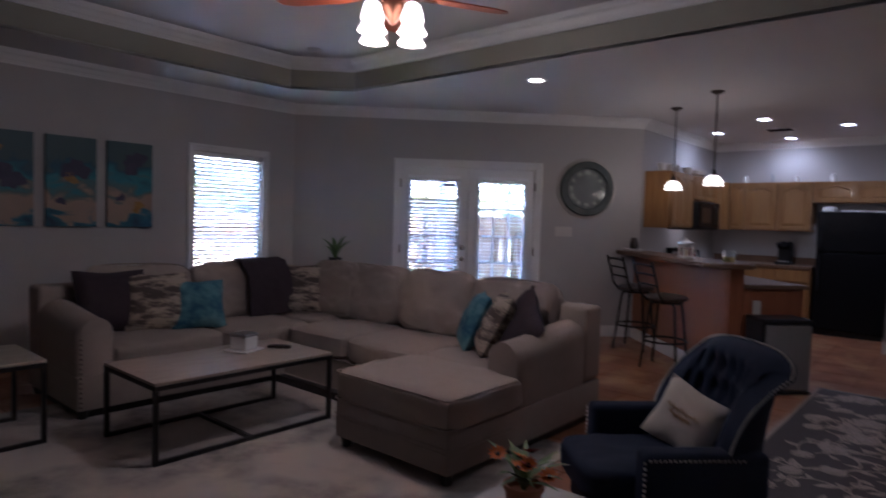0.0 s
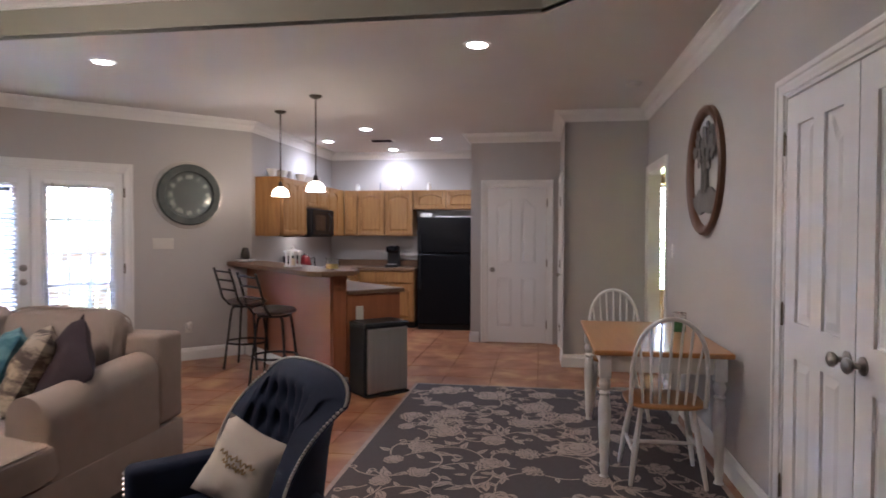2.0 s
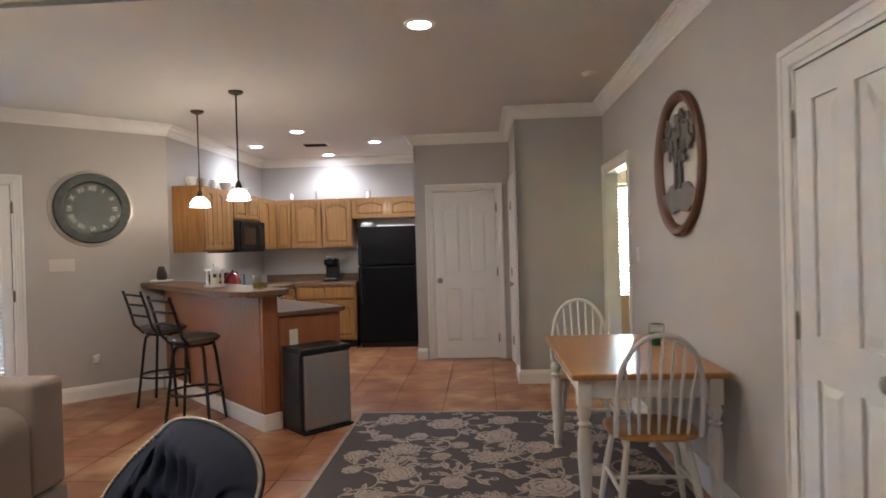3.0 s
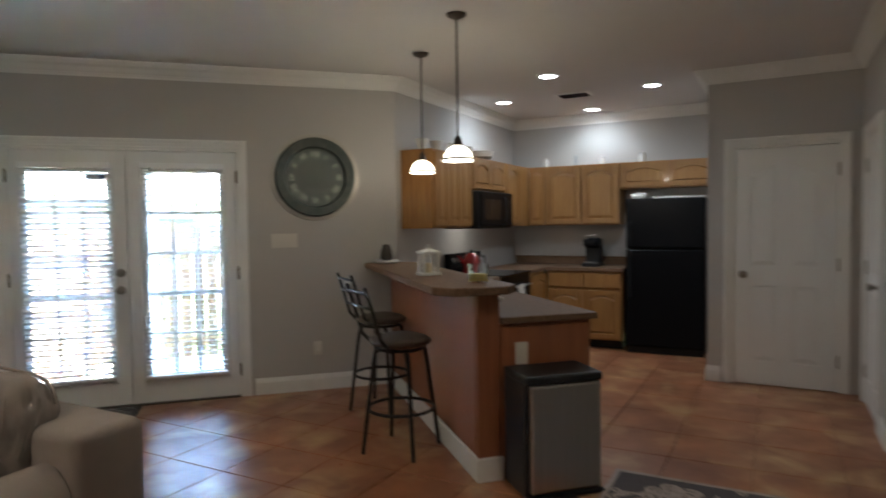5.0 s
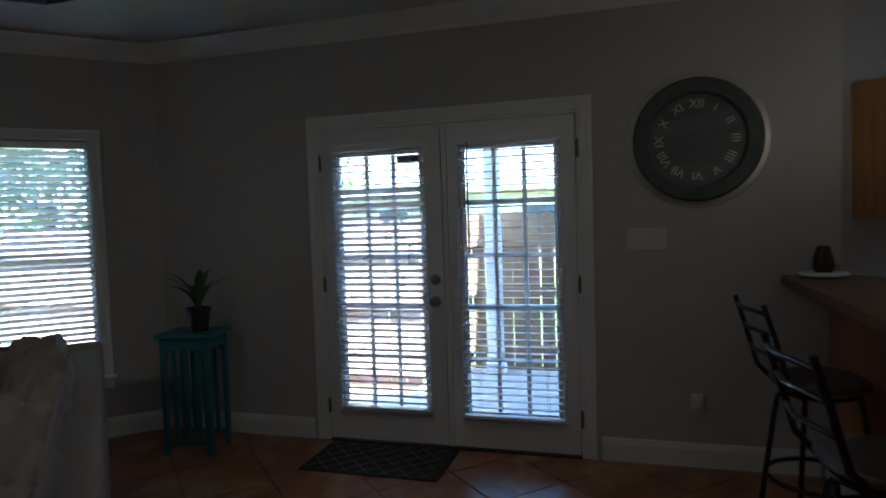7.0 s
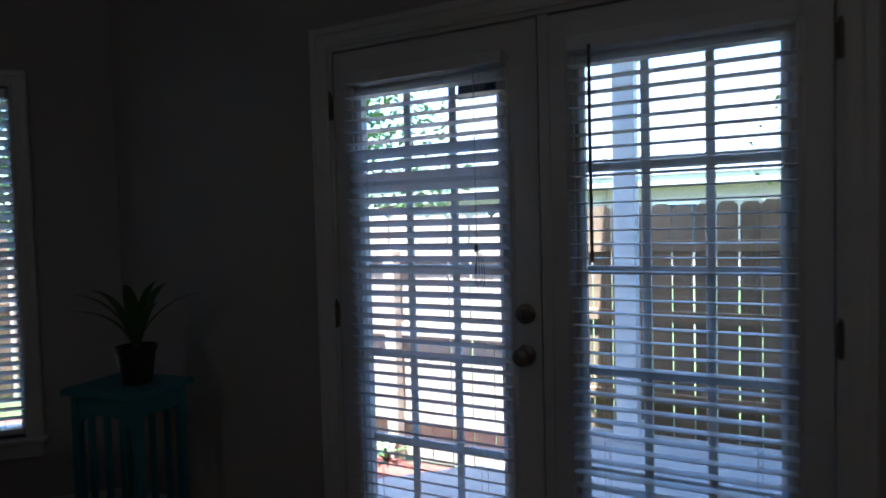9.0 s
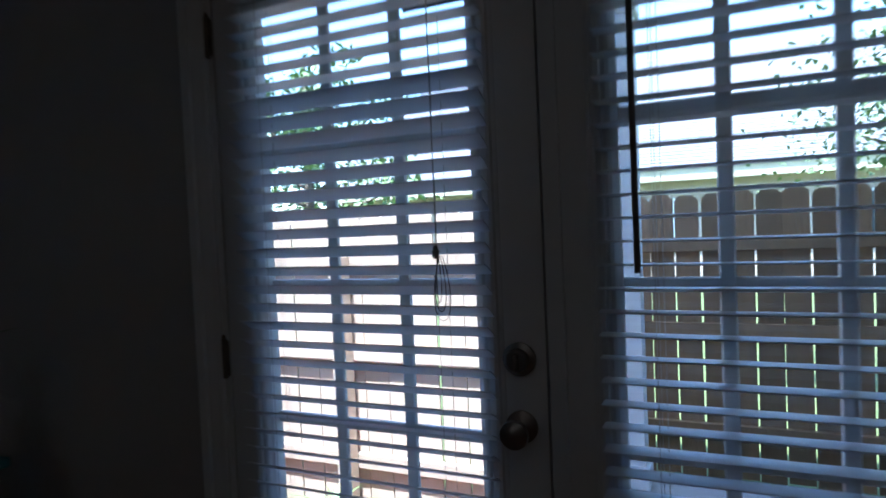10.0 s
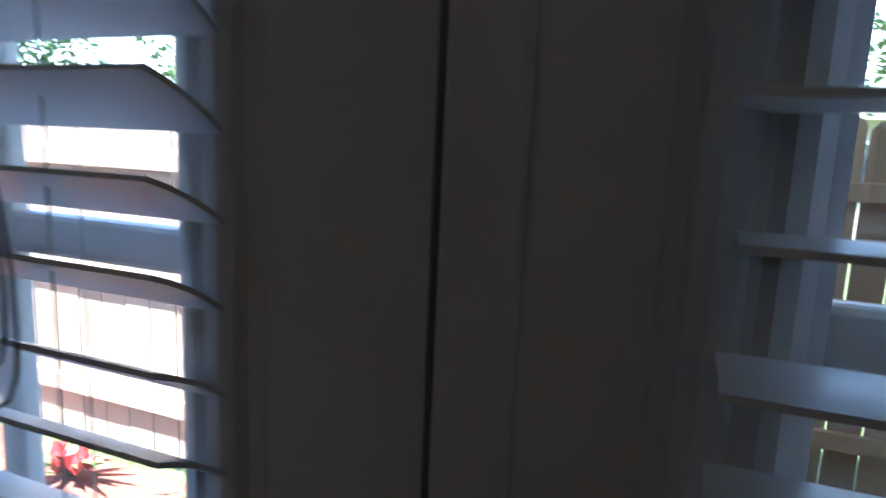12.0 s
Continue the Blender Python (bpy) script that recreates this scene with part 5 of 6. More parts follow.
def windsor(m, label):
    c = thing("windsor_chair", m, label, "chair", "dining chairs")
    seat = soft_box(0.44, 0.42, 0.045, 3.2, 7, 0.008, 0, 0.0)
    part("seat", seat, OAKTOP, c, "honey oak saddle seat", True).matrix_basis = pose(0, 0, 0.425)
    for x, y in ((-0.15, -0.13), (0.15, -0.13), (-0.14, 0.13), (0.14, 0.13)):
        k = 1.45
        part("leg", tube([(x * k, y * k, 0.0), (x * 1.25, y * 1.25, 0.2), (x, y, 0.43)], [0.012, 0.019, 0.013], 10), WHITEPAINT, c, "", True)
    for x in (-0.19, 0.19):
        part("stretcher", tube([(x, -0.165, 0.19), (x, 0, 0.195), (x, 0.165, 0.19)], [0.009, 0.013, 0.009], 8), WHITEPAINT, c, "", True)
    part("stretcher", tube([(-0.19, 0.0, 0.195), (0, 0, 0.195), (0.19, 0, 0.195)], [0.009, 0.013, 0.009], 8), WHITEPAINT, c, "", True)
    hoop = []
    for i in range(25):
        a = math.pi * i / 24
        x = -0.20 * math.cos(a) * (1 + 0.10 * math.sin(a))
        z = 0.45 + 0.50 * math.sin(a) ** 0.62
        hoop.append((x, 0.16 + (z - 0.45) * 0.22, z))
    part("hoop", tube(hoop, 0.0125, 8), WHITEPAINT, c, "bent white hoop back", True)
    for i in range(7):
        x = -0.135 + 0.045 * i
        f = min(range(25), key=lambda k: abs(hoop[k][0] - x * 1.22))
        part("spindle", tube([(x, 0.16, 0.45), (x * 1.1, 0.20, 0.66), hoop[f]], [0.007, 0.009, 0.006], 8), WHITEPAINT, c, "", True)
    return c


windsor(at(5.63, -1.62, RUGTOP, 180), "white windsor chair with honey oak seat pulled to the table")
windsor(at(5.52, -0.36, RUGTOP, 0), "white windsor chair with honey oak seat at the table end")
GREENWAX = material("green_wax", (0.05, 0.22, 0.05), 0.5)
JAR = glass("jar_glass", (0.95, 0.97, 0.95))
t = thing("candle_jar", at(5.86, -0.95, RUGTOP + 0.746), "green candle in a glass jar on the dining table", "candle")
part("wax", lathe([(0.040, 0.004), (0.040, 0.075), (0.0, 0.075)], 20), GREENWAX, t, "green wax", True)
part("jar", lathe([(0.044, 0.0), (0.046, 0.115), (0.043, 0.115), (0.0415, 0.003), (0.0, 0.003)], 20), JAR, t, "", True)
part("lid", lathe([(0.046, 0.1155), (0.047, 0.128), (0.02, 0.135), (0.0, 0.136)], 20), JAR, t, "glass lid", True)

# ---- oval carved plaque ----
WALNUT = material("walnut_frame", (0.15, 0.065, 0.03), 0.4, (0.085, 0.036, 0.017), 6, 0.7, 0.3, 90, stretch=(6, 1, 1))
PLAQUE = material("pewter_relief", (0.15, 0.14, 0.125), 0.5, (0.09, 0.083, 0.075), 8, 0.6, 0.8, 60)
oval = thing("oval_plaque", at(6.03, -0.94, 1.85, -90), "oval walnut-framed wall plaque with a tree relief", "wall decor")
ring = bmesh.new()
prof = [(1.0, 0.0), (1.0, -0.030), (0.96, -0.042), (0.90, -0.038), (0.83, -0.026), (0.80, -0.010), (0.80, 0.0)]
rows = []
for i in range(64):
    a = 2 * math.pi * i / 64
    rows.append([ring.verts.new((0.44 * k * math.cos(a), y, 0.435 * (1 - (1 - k) * 0.75) * math.sin(a))) for k, y in prof])
for i in range(64):
    a, c = rows[i], rows[(i + 1) % 64]
    for j in range(len(prof) - 1):
        ring.faces.new((a[j], a[j + 1], c[j + 1], c[j]))
part("frame", ring, WALNUT, oval, "carved walnut oval frame", True)
tree_relief = prism([(0.33 * math.cos(a), -0.205 + 0.085 * math.sin(a) + 0.012 * math.sin(7 * a)) for a in [2 * math.pi * i / 48 for i in range(48)]], 0.004, 0.016, 0, None, Matrix.Rotation(radians(90), 4, "X"))
part("relief", tree_relief, PLAQUE, oval, "pewter ground relief")
for sx in (-0.045, 0.045):
    part("relief", tube([(sx, -0.012, -0.15), (sx * 0.9, -0.014, 0.0), (sx * 2.3, -0.012, 0.09), (sx * 4, -0.010, 0.18)], [0.019, 0.014, 0.010, 0.005], 8), PLAQUE, oval, "pewter tree trunk relief", True)
    part("relief", tube([(sx, -0.012, -0.02), (sx * 0.2, -0.014, 0.08), (-sx * 0.6, -0.012, 0.18)], [0.010, 0.008, 0.004], 8), PLAQUE, oval, "pewter branch relief", True)
rg = random.Random(8)
for i in range(52):
    a, r = rg.uniform(0, 6.28), math.sqrt(rg.uniform(0, 1))
    part("relief", blot(rg.uniform(0.026, 0.048), 200 + i, 0.006), PLAQUE, oval, "pewter leaf relief").matrix_basis = pose(0.27 * r * math.cos(a), -0.008 - 0.006 * (i % 3), 0.15 + 0.155 * r * math.sin(a))

# ---- wall clock ----
CLOCKRIM = material("distressed_green_rim", (0.045, 0.062, 0.058), 0.6, (0.09, 0.10, 0.09), 12, 0.4, 0.4, 60)
CLOCKFACE = material("aged_clock_face", (0.075, 0.082, 0.074), 0.7, (0.045, 0.05, 0.046), 5, 0.6, 0.2, 60)
CLOCKPALE = material("pale_numeral", (0.42, 0.405, 0.36), 0.7)
clock = thing("wall_clock", pose(1.485, 0, 1.845), "large round wall clock with dark green rim and roman numerals", "clock")
R90 = Matrix.Rotation(radians(90), 4, "X")
part("back_rim", lathe([(0.375, 0.0), (0.372, 0.010), (0.345, 0.014), (0.0, 0.014)], 64, None, R90), material("champagne_rim", (0.50, 0.47, 0.42), 0.4, metal=0.4), clock, "champagne outer rim", True)
part("rim", lathe([(0.338, 0.0142), (0.338, 0.045), (0.325, 0.055), (0.262, 0.050), (0.250, 0.035), (0.250, 0.0142)], 64, None, R90), CLOCKRIM, clock, "distressed dark green rim", True)
part("face", lathe([(0.250, 0.0145), (0.250, 0.024), (0.0, 0.024)], 64, None, R90), CLOCKFACE, clock, "aged grey clock face")
NUM = ("XII", "I", "II", "III", "IIII", "V", "VI", "VII", "VIII", "IX", "X", "XI")
for i, s in enumerate(NUM):
    cu = bpy.data.curves.new("numeral", "FONT")
    cu.body, cu.size, cu.extrude, cu.align_x, cu.align_y = s, 0.066, 0.0015, "CENTER", "CENTER"
    cu.offset = 0.0006
    tmp = new("numeral_tmp", cu)
    me = bpy.data.meshes.new_from_object(tmp.evaluated_get(bpy.context.evaluated_depsgraph_get()))
    bpy.data.objects.remove(tmp)
    me.materials.clear()
    me.materials.append(CLOCKPALE)
    n = part("numeral", me, CLOCKPALE, clock)
    a = radians(30 * i)
    n.matrix_basis = pose(0.195 * math.sin(a), -0.0265, 0.195 * math.cos(a)) @ pose(0, 0, 0, 90) @ pose(0, 0, 0, 0, 0, -30 * i)
for ang, ln in ((272, 0.13), (92, 0.19)):
    part("pointer", box(-0.005, 0.005, -0.031, -0.029, -0.03, ln), CLOCKRIM, clock, "dark clock pointer").matrix_basis = pose(0, 0, 0, 0, ang, 0)
cg = part("cover_glass", lathe([(0.249, 0.036), (0.249, 0.039), (0.0, 0.039), ], 48, None, R90), PANE, clock, "clear cover glass")
cg.visible_shadow = False

# ---- plates, outlets, detectors ----
PLATE = material("ivory_plastic", (0.66, 0.63, 0.57), 0.4)


def plate(m, w, h, label, category, toggles=1, outlet=False):
    t = thing("wall_outlet" if outlet else "light_switch", m, label, category, kind="")
    part("plate", box(-w / 2, w / 2, -0.006, 0.0, -h / 2, h / 2, 0.002), PLATE, t)
    for i in range(toggles):
        x = (i - (toggles - 1) / 2) * 0.046
        if outlet:
            for z in (-0.02, 0.02):
                part("socket", box(x - 0.016, x + 0.016, -0.0085, -0.0062, z - 0.013, z + 0.013, 0.002), PLATE, t)
        else:
            part("toggle", box(x - 0.005, x + 0.005, -0.016, -0.0062, -0.010, 0.012, 0.002), PLATE, t)
    return t


plate(pose(1.215, 0, 1.305), 0.215, 0.118, "ivory four-gang light switch plate on the wall", "switch", 4)
plate(pose(1.475, 0, 0.365), 0.072, 0.115, "ivory wall outlet with a small plug-in", "outlet", 1, True)
plate(at(6.03, 0.12, 1.28, -90), 0.072, 0.115, "ivory single light switch on the wall", "switch", 1)
single("plug_in_freshener", soft_box(0.06, 0.05, 0.085, 4, 5), WHITEGLAZE, pose(1.475, -0.036, 0.345), "white plug-in air freshener in the outlet", "air freshener", smooth=True)
for u, v, z in ((-0.27, -2.15, 3.05), (5.71, 0.22, CEILING_Z)):
    t = thing("smoke_detector", at(u, v, z), "round white smoke detector on the ceiling", "smoke detector", "smoke detectors")
    part("base", lathe([(0.068, 0.0), (0.068, -0.014), (0.0, -0.014)], 28), PLATE, t, "", True)
    part("cap", lathe([(0.058, -0.0145), (0.050, -0.034), (0.0, -0.036)], 28), PLATE, t, "", True)

# ---- panelled doors ----
def panel_door(name, m, w, h, label, knob_x=None, hinge_x=None, group="", arch=True):
    """A moulded four-panel door from x = 0, its face on -y."""
    t = tagged(new(name), label, "door", group, "structure")
    t.matrix_basis = m
    st, mid = 0.115, 0.10
    pw = (w - 2 * st - mid) / 2
    rails = ((0.20, 0.86), (1.02, h - 0.13))
    xs = [(st, st + pw), (st + pw + mid, w - st)]
    bm = box(0, w, 0.0120, 0.035, 0, h)
    for a, c in ((0, st), (w - st, w), (st + pw, st + pw + mid)):
        box(a, c, 0.0, 0.0118, 0, h, bm=bm)
    for x0, x1 in xs:
        for z0, z1 in ((0, 0.20), (0.86, 1.02), (h - 0.13, h)):
            box(x0, x1, 0.0, 0.0118, z0, z1, bm=bm)
    part("slab", bm, DOORWHITE, t)
    for j, (x0, x1) in enumerate(xs):
        for k, (z0, z1) in enumerate(rails):
            g = 0.012
            outer = [(x0 + g, z0 + g), (x1 - g, z0 + g)]
            if k == 1 and arch:
                for i in range(9):
                    f = i / 8
                    s = f if j == 0 else 1 - f
                    lift = 0.09 * (0.5 - 0.5 * math.cos(math.pi * min(1, max(0, s * 1.4 - 0.2))))
                    outer.append((x1 - g - (x1 - x0 - 2 * g) * f, z1 - g - 0.09 + (0.09 - lift if j == 1 else 0.09 - lift)))
            else:
                outer += [(x1 - g, z1 - g), (x0 + g, z1 - g)]
            cx, cz = (x0 + x1) / 2, (z0 + z1) / 2
            b = bmesh.new()
            lo = [b.verts.new((x, 0.0119, z)) for x, z in outer]
            hi = [b.verts.new((cx + (x - cx) * (1 - 0.070 / (x1 - x0)), 0.0030, cz + (z - cz) * (1 - 0.070 / (z1 - z0)))) for x, z in outer]
            n = len(outer)
            for i in range(n):
                b.faces.new((lo[i], lo[(i + 1) % n], hi[(i + 1) % n], hi[i]))
            b.faces.new(hi)
            part("panel", b, DOORWHITE, t)
    if knob_x is not None:
        part("knob", knob_bm(pose(knob_x, 0, 0.95)), NICKEL, t, "brushed nickel door knob", True)
    if hinge_x is not None:
        for z in (1.82, 1.04, 0.24):
            part("hinge", hinge_bm(z, hinge_x), HINGE, t, "dark hinge")
    return t


panel_door("door_3", PANTRY @ pose(0.223, 0.004, 0.008), 0.754, 2.025, "white moulded four-panel pantry door, closed", 0.06, 0.765)
panel_door("door_4", JOG @ pose(0.243, 0.004, 0.008), 0.714, 2.025, "white moulded four-panel closet door, closed", 0.655, -0.012)
panel_door("door_5", EAST @ pose(3.713, 0.004, 0.008), 0.653, 2.025, "white moulded closet door leaf, closed", 0.60, -0.012, "closet doors")
panel_door("door_6", EAST @ pose(4.374, 0.004, 0.008), 0.653, 2.025, "white moulded closet door leaf, closed", 0.055, 0.664, "closet doors")

# ---- the room past the hall door ----
structure("hall_floor", box(0.0, 2.6, 0.13, 2.6, -0.1, 0.0), material("hall_floor_tile", (0.30, 0.22, 0.16), 0.4, (0.24, 0.17, 0.12), 5, 0.6), EAST @ pose(-1.2, 0, 0), "tan floor of the side room", "floor")
HW = material("hall_warm_paint", (0.50, 0.37, 0.20), 0.8, (0.46, 0.34, 0.18), 2, 0.6, 0.2, 200)
structure("hall_wall_far", box(-1.2, 1.4, 2.6, 2.72, 0, 2.73), HW, EAST, "warm tan side room wall", "wall")
structure("hall_wall_north", wall_mesh(2.57, 2.73, [(0.14, 0.74, 0.75, 2.05)], 0.12), HW, at(6.16, 2.6), "warm tan side room wall with a window", "wall")
structure("hall_wall_south", box(1.4, 1.52, 0.13, 2.72, 0, 2.73), HW, EAST, "warm tan side room wall", "wall")
structure("hall_ceiling", box(-1.3, 1.5, 0.13, 2.72, 2.74, 2.80), CEIL, EAST, "white side room ceiling", "ceiling")
blind(at(6.31, 2.64), 0.58, 2.04, 0.77, 30, "white venetian blind in the side room window")
# Unseen boxes behind the pantry and jog doors, added to stop daylight leaks.
for k, (a, b_, c, d) in enumerate(((4.15, 6.14, 3.60, 3.70), (6.04, 6.14, 2.6, 3.60), (5.30, 6.02, 2.70, 2.80))):
    structure("pantry_wall", box(a, b_, c, d, 0, 2.74), HW, K, "unseen pantry wall that blocks daylight", "wall")
structure("pantry_ceiling", box(4.15, 6.14, 2.92, 3.70, 2.765, 2.80, bm=box(5.30, 6.02, 1.53, 2.70, 2.765, 2.80)), CEIL, K, "unseen pantry ceiling that blocks daylight", "ceiling")
structure("pantry_floor", box(4.15, 6.02, 2.92, 3.60, -0.1, 0.0, bm=box(5.30, 6.02, 1.53, 2.70, -0.1, 0.0)), GROUT, K, "unseen pantry floor closing the light-blocking box", "floor")
# The shell behind the shut closet leaves is never seen; it blocks outside light.
structure("closet_side", box(3.4, 3.5, 0.13, 0.7, 0, 2.73), HW, EAST, "unseen closet side wall that blocks daylight", "wall")
structure("closet_side", box(5.3, 5.4, 0.13, 0.7, 0, 2.73), HW, EAST, "unseen closet side wall that blocks daylight", "wall")
structure("closet_ceiling", box(3.4, 5.4, 0.13, 0.7, 2.735, 2.80), CEIL, EAST, "unseen closet ceiling that blocks daylight", "ceiling")
structure("closet_floor", box(3.4, 5.4, 0.13, 0.7, -0.1, 0.0), GROUT, EAST, "unseen closet floor closing the light-blocking box", "floor")
structure("closet_back", box(3.5, 5.3, 0.6, 0.7, 0, 2.73), HW, EAST, "unseen closet back wall that blocks daylight", "wall")

# ---- ceiling fan ----
CHERRY = material("cherry_blade", (0.28, 0.065, 0.02), 0.35, (0.18, 0.04, 0.013), 3, 0.6, 0.1, 90, stretch=(1, 9, 9), coat=0.2)
COPPER = material("antique_copper", (0.20, 0.085, 0.05), 0.35, (0.11, 0.05, 0.03), 14, 0.5, metal=0.9)
SHADEGLOW = glow("lit_frosted_glass", (1.0, 0.80, 0.58), 0.16)
fan = thing("ceiling_fan", at(2.31, -3.6, 3.05), "antique copper ceiling fan with cherry blades and four lit glass shades", "ceiling fan")
part("canopy", lathe([(0.075, 0.0), (0.07, -0.04), (0.02, -0.07), (0.0, -0.07)], 28), COPPER, fan, "", True)
part("downrod", lathe([(0.013, -0.06), (0.013, -0.24)], 12), COPPER, fan, "", True)
part("motor", lathe([(0.03, -0.23), (0.10, -0.25), (0.135, -0.30), (0.14, -0.40), (0.10, -0.44), (0.06, -0.455), (0.0, -0.455)], 32), COPPER, fan, "antique copper motor housing", True)
part("light_hub", lathe([(0.05, -0.42), (0.075, -0.46), (0.07, -0.52), (0.035, -0.56), (0.015, -0.59), (0.0, -0.60)], 28), COPPER, fan, "", True)
for i in range(5):
    a = i * 72 + 63
    bl = prism([(0.20, -0.045), (0.30, -0.065), (0.60, -0.072), (0.68, -0.045), (0.70, 0.0), (0.68, 0.045), (0.60, 0.072), (0.30, 0.065), (0.20, 0.045)], -0.004, 0.004, 0.002)
    part("blade", bl, CHERRY, fan, "cherry wood fan blade").matrix_basis = pose(0, 0, -0.425, 0, 0, a) @ pose(0, 0, 0, 10)
    part("blade_iron", box(0.12, 0.25, -0.018, 0.018, -0.439, -0.431, 0.003), COPPER, fan).matrix_basis = pose(0, 0, 0, 0, 0, a)
for i in range(4):
    a = 90 * i
    m = pose(0, 0, 0, 0, 0, a)
    part("arm", tube([(0.05, 0, -0.49), (0.11, 0, -0.47), (0.14, 0, -0.50)], 0.009, 8), COPPER, fan, "", True).matrix_basis = m
    sh = part("shade", lathe([(0.022, -0.505), (0.040, -0.52), (0.055, -0.57), (0.060, -0.60), (0.052, -0.612), (0.062, -0.64), (0.078, -0.665), (0.072, -0.665), (0.05, -0.62), (0.035, -0.53), (0.018, -0.51)], 24, None, pose(0.15, 0, 0)), SHADEGLOW, fan, "lit frosted bell glass shade", True)
    sh.matrix_basis = m
    sh.visible_shadow = False

# ---- recessed lights, vent, pendants ----
CANGLOW = glow("lit_bulb_warm", (1.0, 0.86, 0.66), 0.8)
COOLGLOW = glow("lit_bulb_cool", (0.95, 0.97, 1.0), 0.8)
for spots_, g, lab in ((LIVING_CANS, CANGLOW, "round recessed ceiling light with warm bulb, lit"), (KITCHEN_CANS, COOLGLOW, "round recessed ceiling light with cool bulb, lit")):
    for u, v in spots_:
        t = thing("recessed_light", at(u, v, CEILING_Z), lab, "ceiling light", "recessed lights")
        part("trim_ring", lathe([(0.095, 0.0), (0.095, -0.006), (0.070, -0.010), (0.066, 0.0)], 32), TRIM, t, "", True)
        d = part("bulb", lathe([(0.066, -0.002), (0.05, -0.008), (0.0, -0.010)], 28), g, t, "glowing bulb", True)
        d.visible_shadow = False
t = thing("ceiling_vent", at(2.73, 3.11, CEILING_Z), "white louvred ceiling air vent", "vent")
part("frame", box(-0.17, 0.17, -0.10, 0.10, -0.008, 0.0, 0.002), TRIM, t)
for i in range(7):
    part("louvre", box(-0.14, 0.14, -0.003, 0.003, -0.018, -0.0085), GREYFAB, t).matrix_basis = pose(0, -0.075 + i * 0.025, 0)
PENDGLOW = glow("lit_pendant_glass", (1.0, 0.82, 0.56), 0.11)
for x, y in PENDANTS:
    t = thing("pendant_light", pose(x, y, CEILING_Z), "bronze pendant light with lit alabaster glass dome", "pendant light", "pendants over the bar")
    part("canopy", lathe([(0.062, 0.0), (0.060, -0.012), (0.035, -0.026), (0.008, -0.034), (0.0, -0.034)], 24), BRONZE, t, "", True)
    part("stem", lathe([(0.0065, -0.03), (0.0065, -0.76)], 10), BRONZE, t, "", True)
    part("socket", lathe([(0.010, -0.75), (0.022, -0.77), (0.028, -0.80), (0.032, -0.815), (0.0, -0.815)], 18), BRONZE, t, "", True)
    s = part("shade", lathe([(0.030, -0.812), (0.060, -0.83), (0.085, -0.865), (0.094, -0.91), (0.090, -0.91), (0.080, -0.868), (0.056, -0.836), (0.028, -0.818)], 28), PENDGLOW, t, "lit alabaster glass dome", True)
    s.visible_shadow = False
    part("shade_ring", lathe([(0.096, -0.890), (0.099, -0.896), (0.096, -0.902), (0.0945, -0.896)], 28), BRONZE, t, "bronze ring", True)

# ---- kitchen ----
OAKCAB = material("oak_cabinet", (0.36, 0.185, 0.055), 0.4, (0.22, 0.098, 0.028), 3.4, 0.45, 0.2, 140, stretch=(9, 9, 0.7), rough_var=0.08, coat=0.12)
OAKDARK = material("oak_panel_red", (0.32, 0.115, 0.045), 0.48, (0.21, 0.068, 0.026), 3.0, 0.6, 0.25, 140, stretch=(9, 9, 0.6))
LAMINATE = material("brown_laminate", (0.20, 0.122, 0.075), 0.45, (0.12, 0.072, 0.045), 46, 0.45, 0.08, 200, rough_var=0.08, specular=0.05)
BLACKGLOSS = material("black_appliance", (0.006, 0.006, 0.007), 0.25, (0.009, 0.009, 0.010), 30, 0.6, 0.05, 500, specular=0.08)
BLACKPLAST = material("black_plastic", (0.014, 0.014, 0.015), 0.45, specular=0.25)
DARKGLASS = material("dark_glass", (0.012, 0.012, 0.014), 0.06)
STAINLESS = material("stainless_steel", (0.50, 0.49, 0.47), 0.34, (0.42, 0.41, 0.395), 4, 0.6, 0.1, 80, metal=1.0, stretch=(30, 30, 0.5))


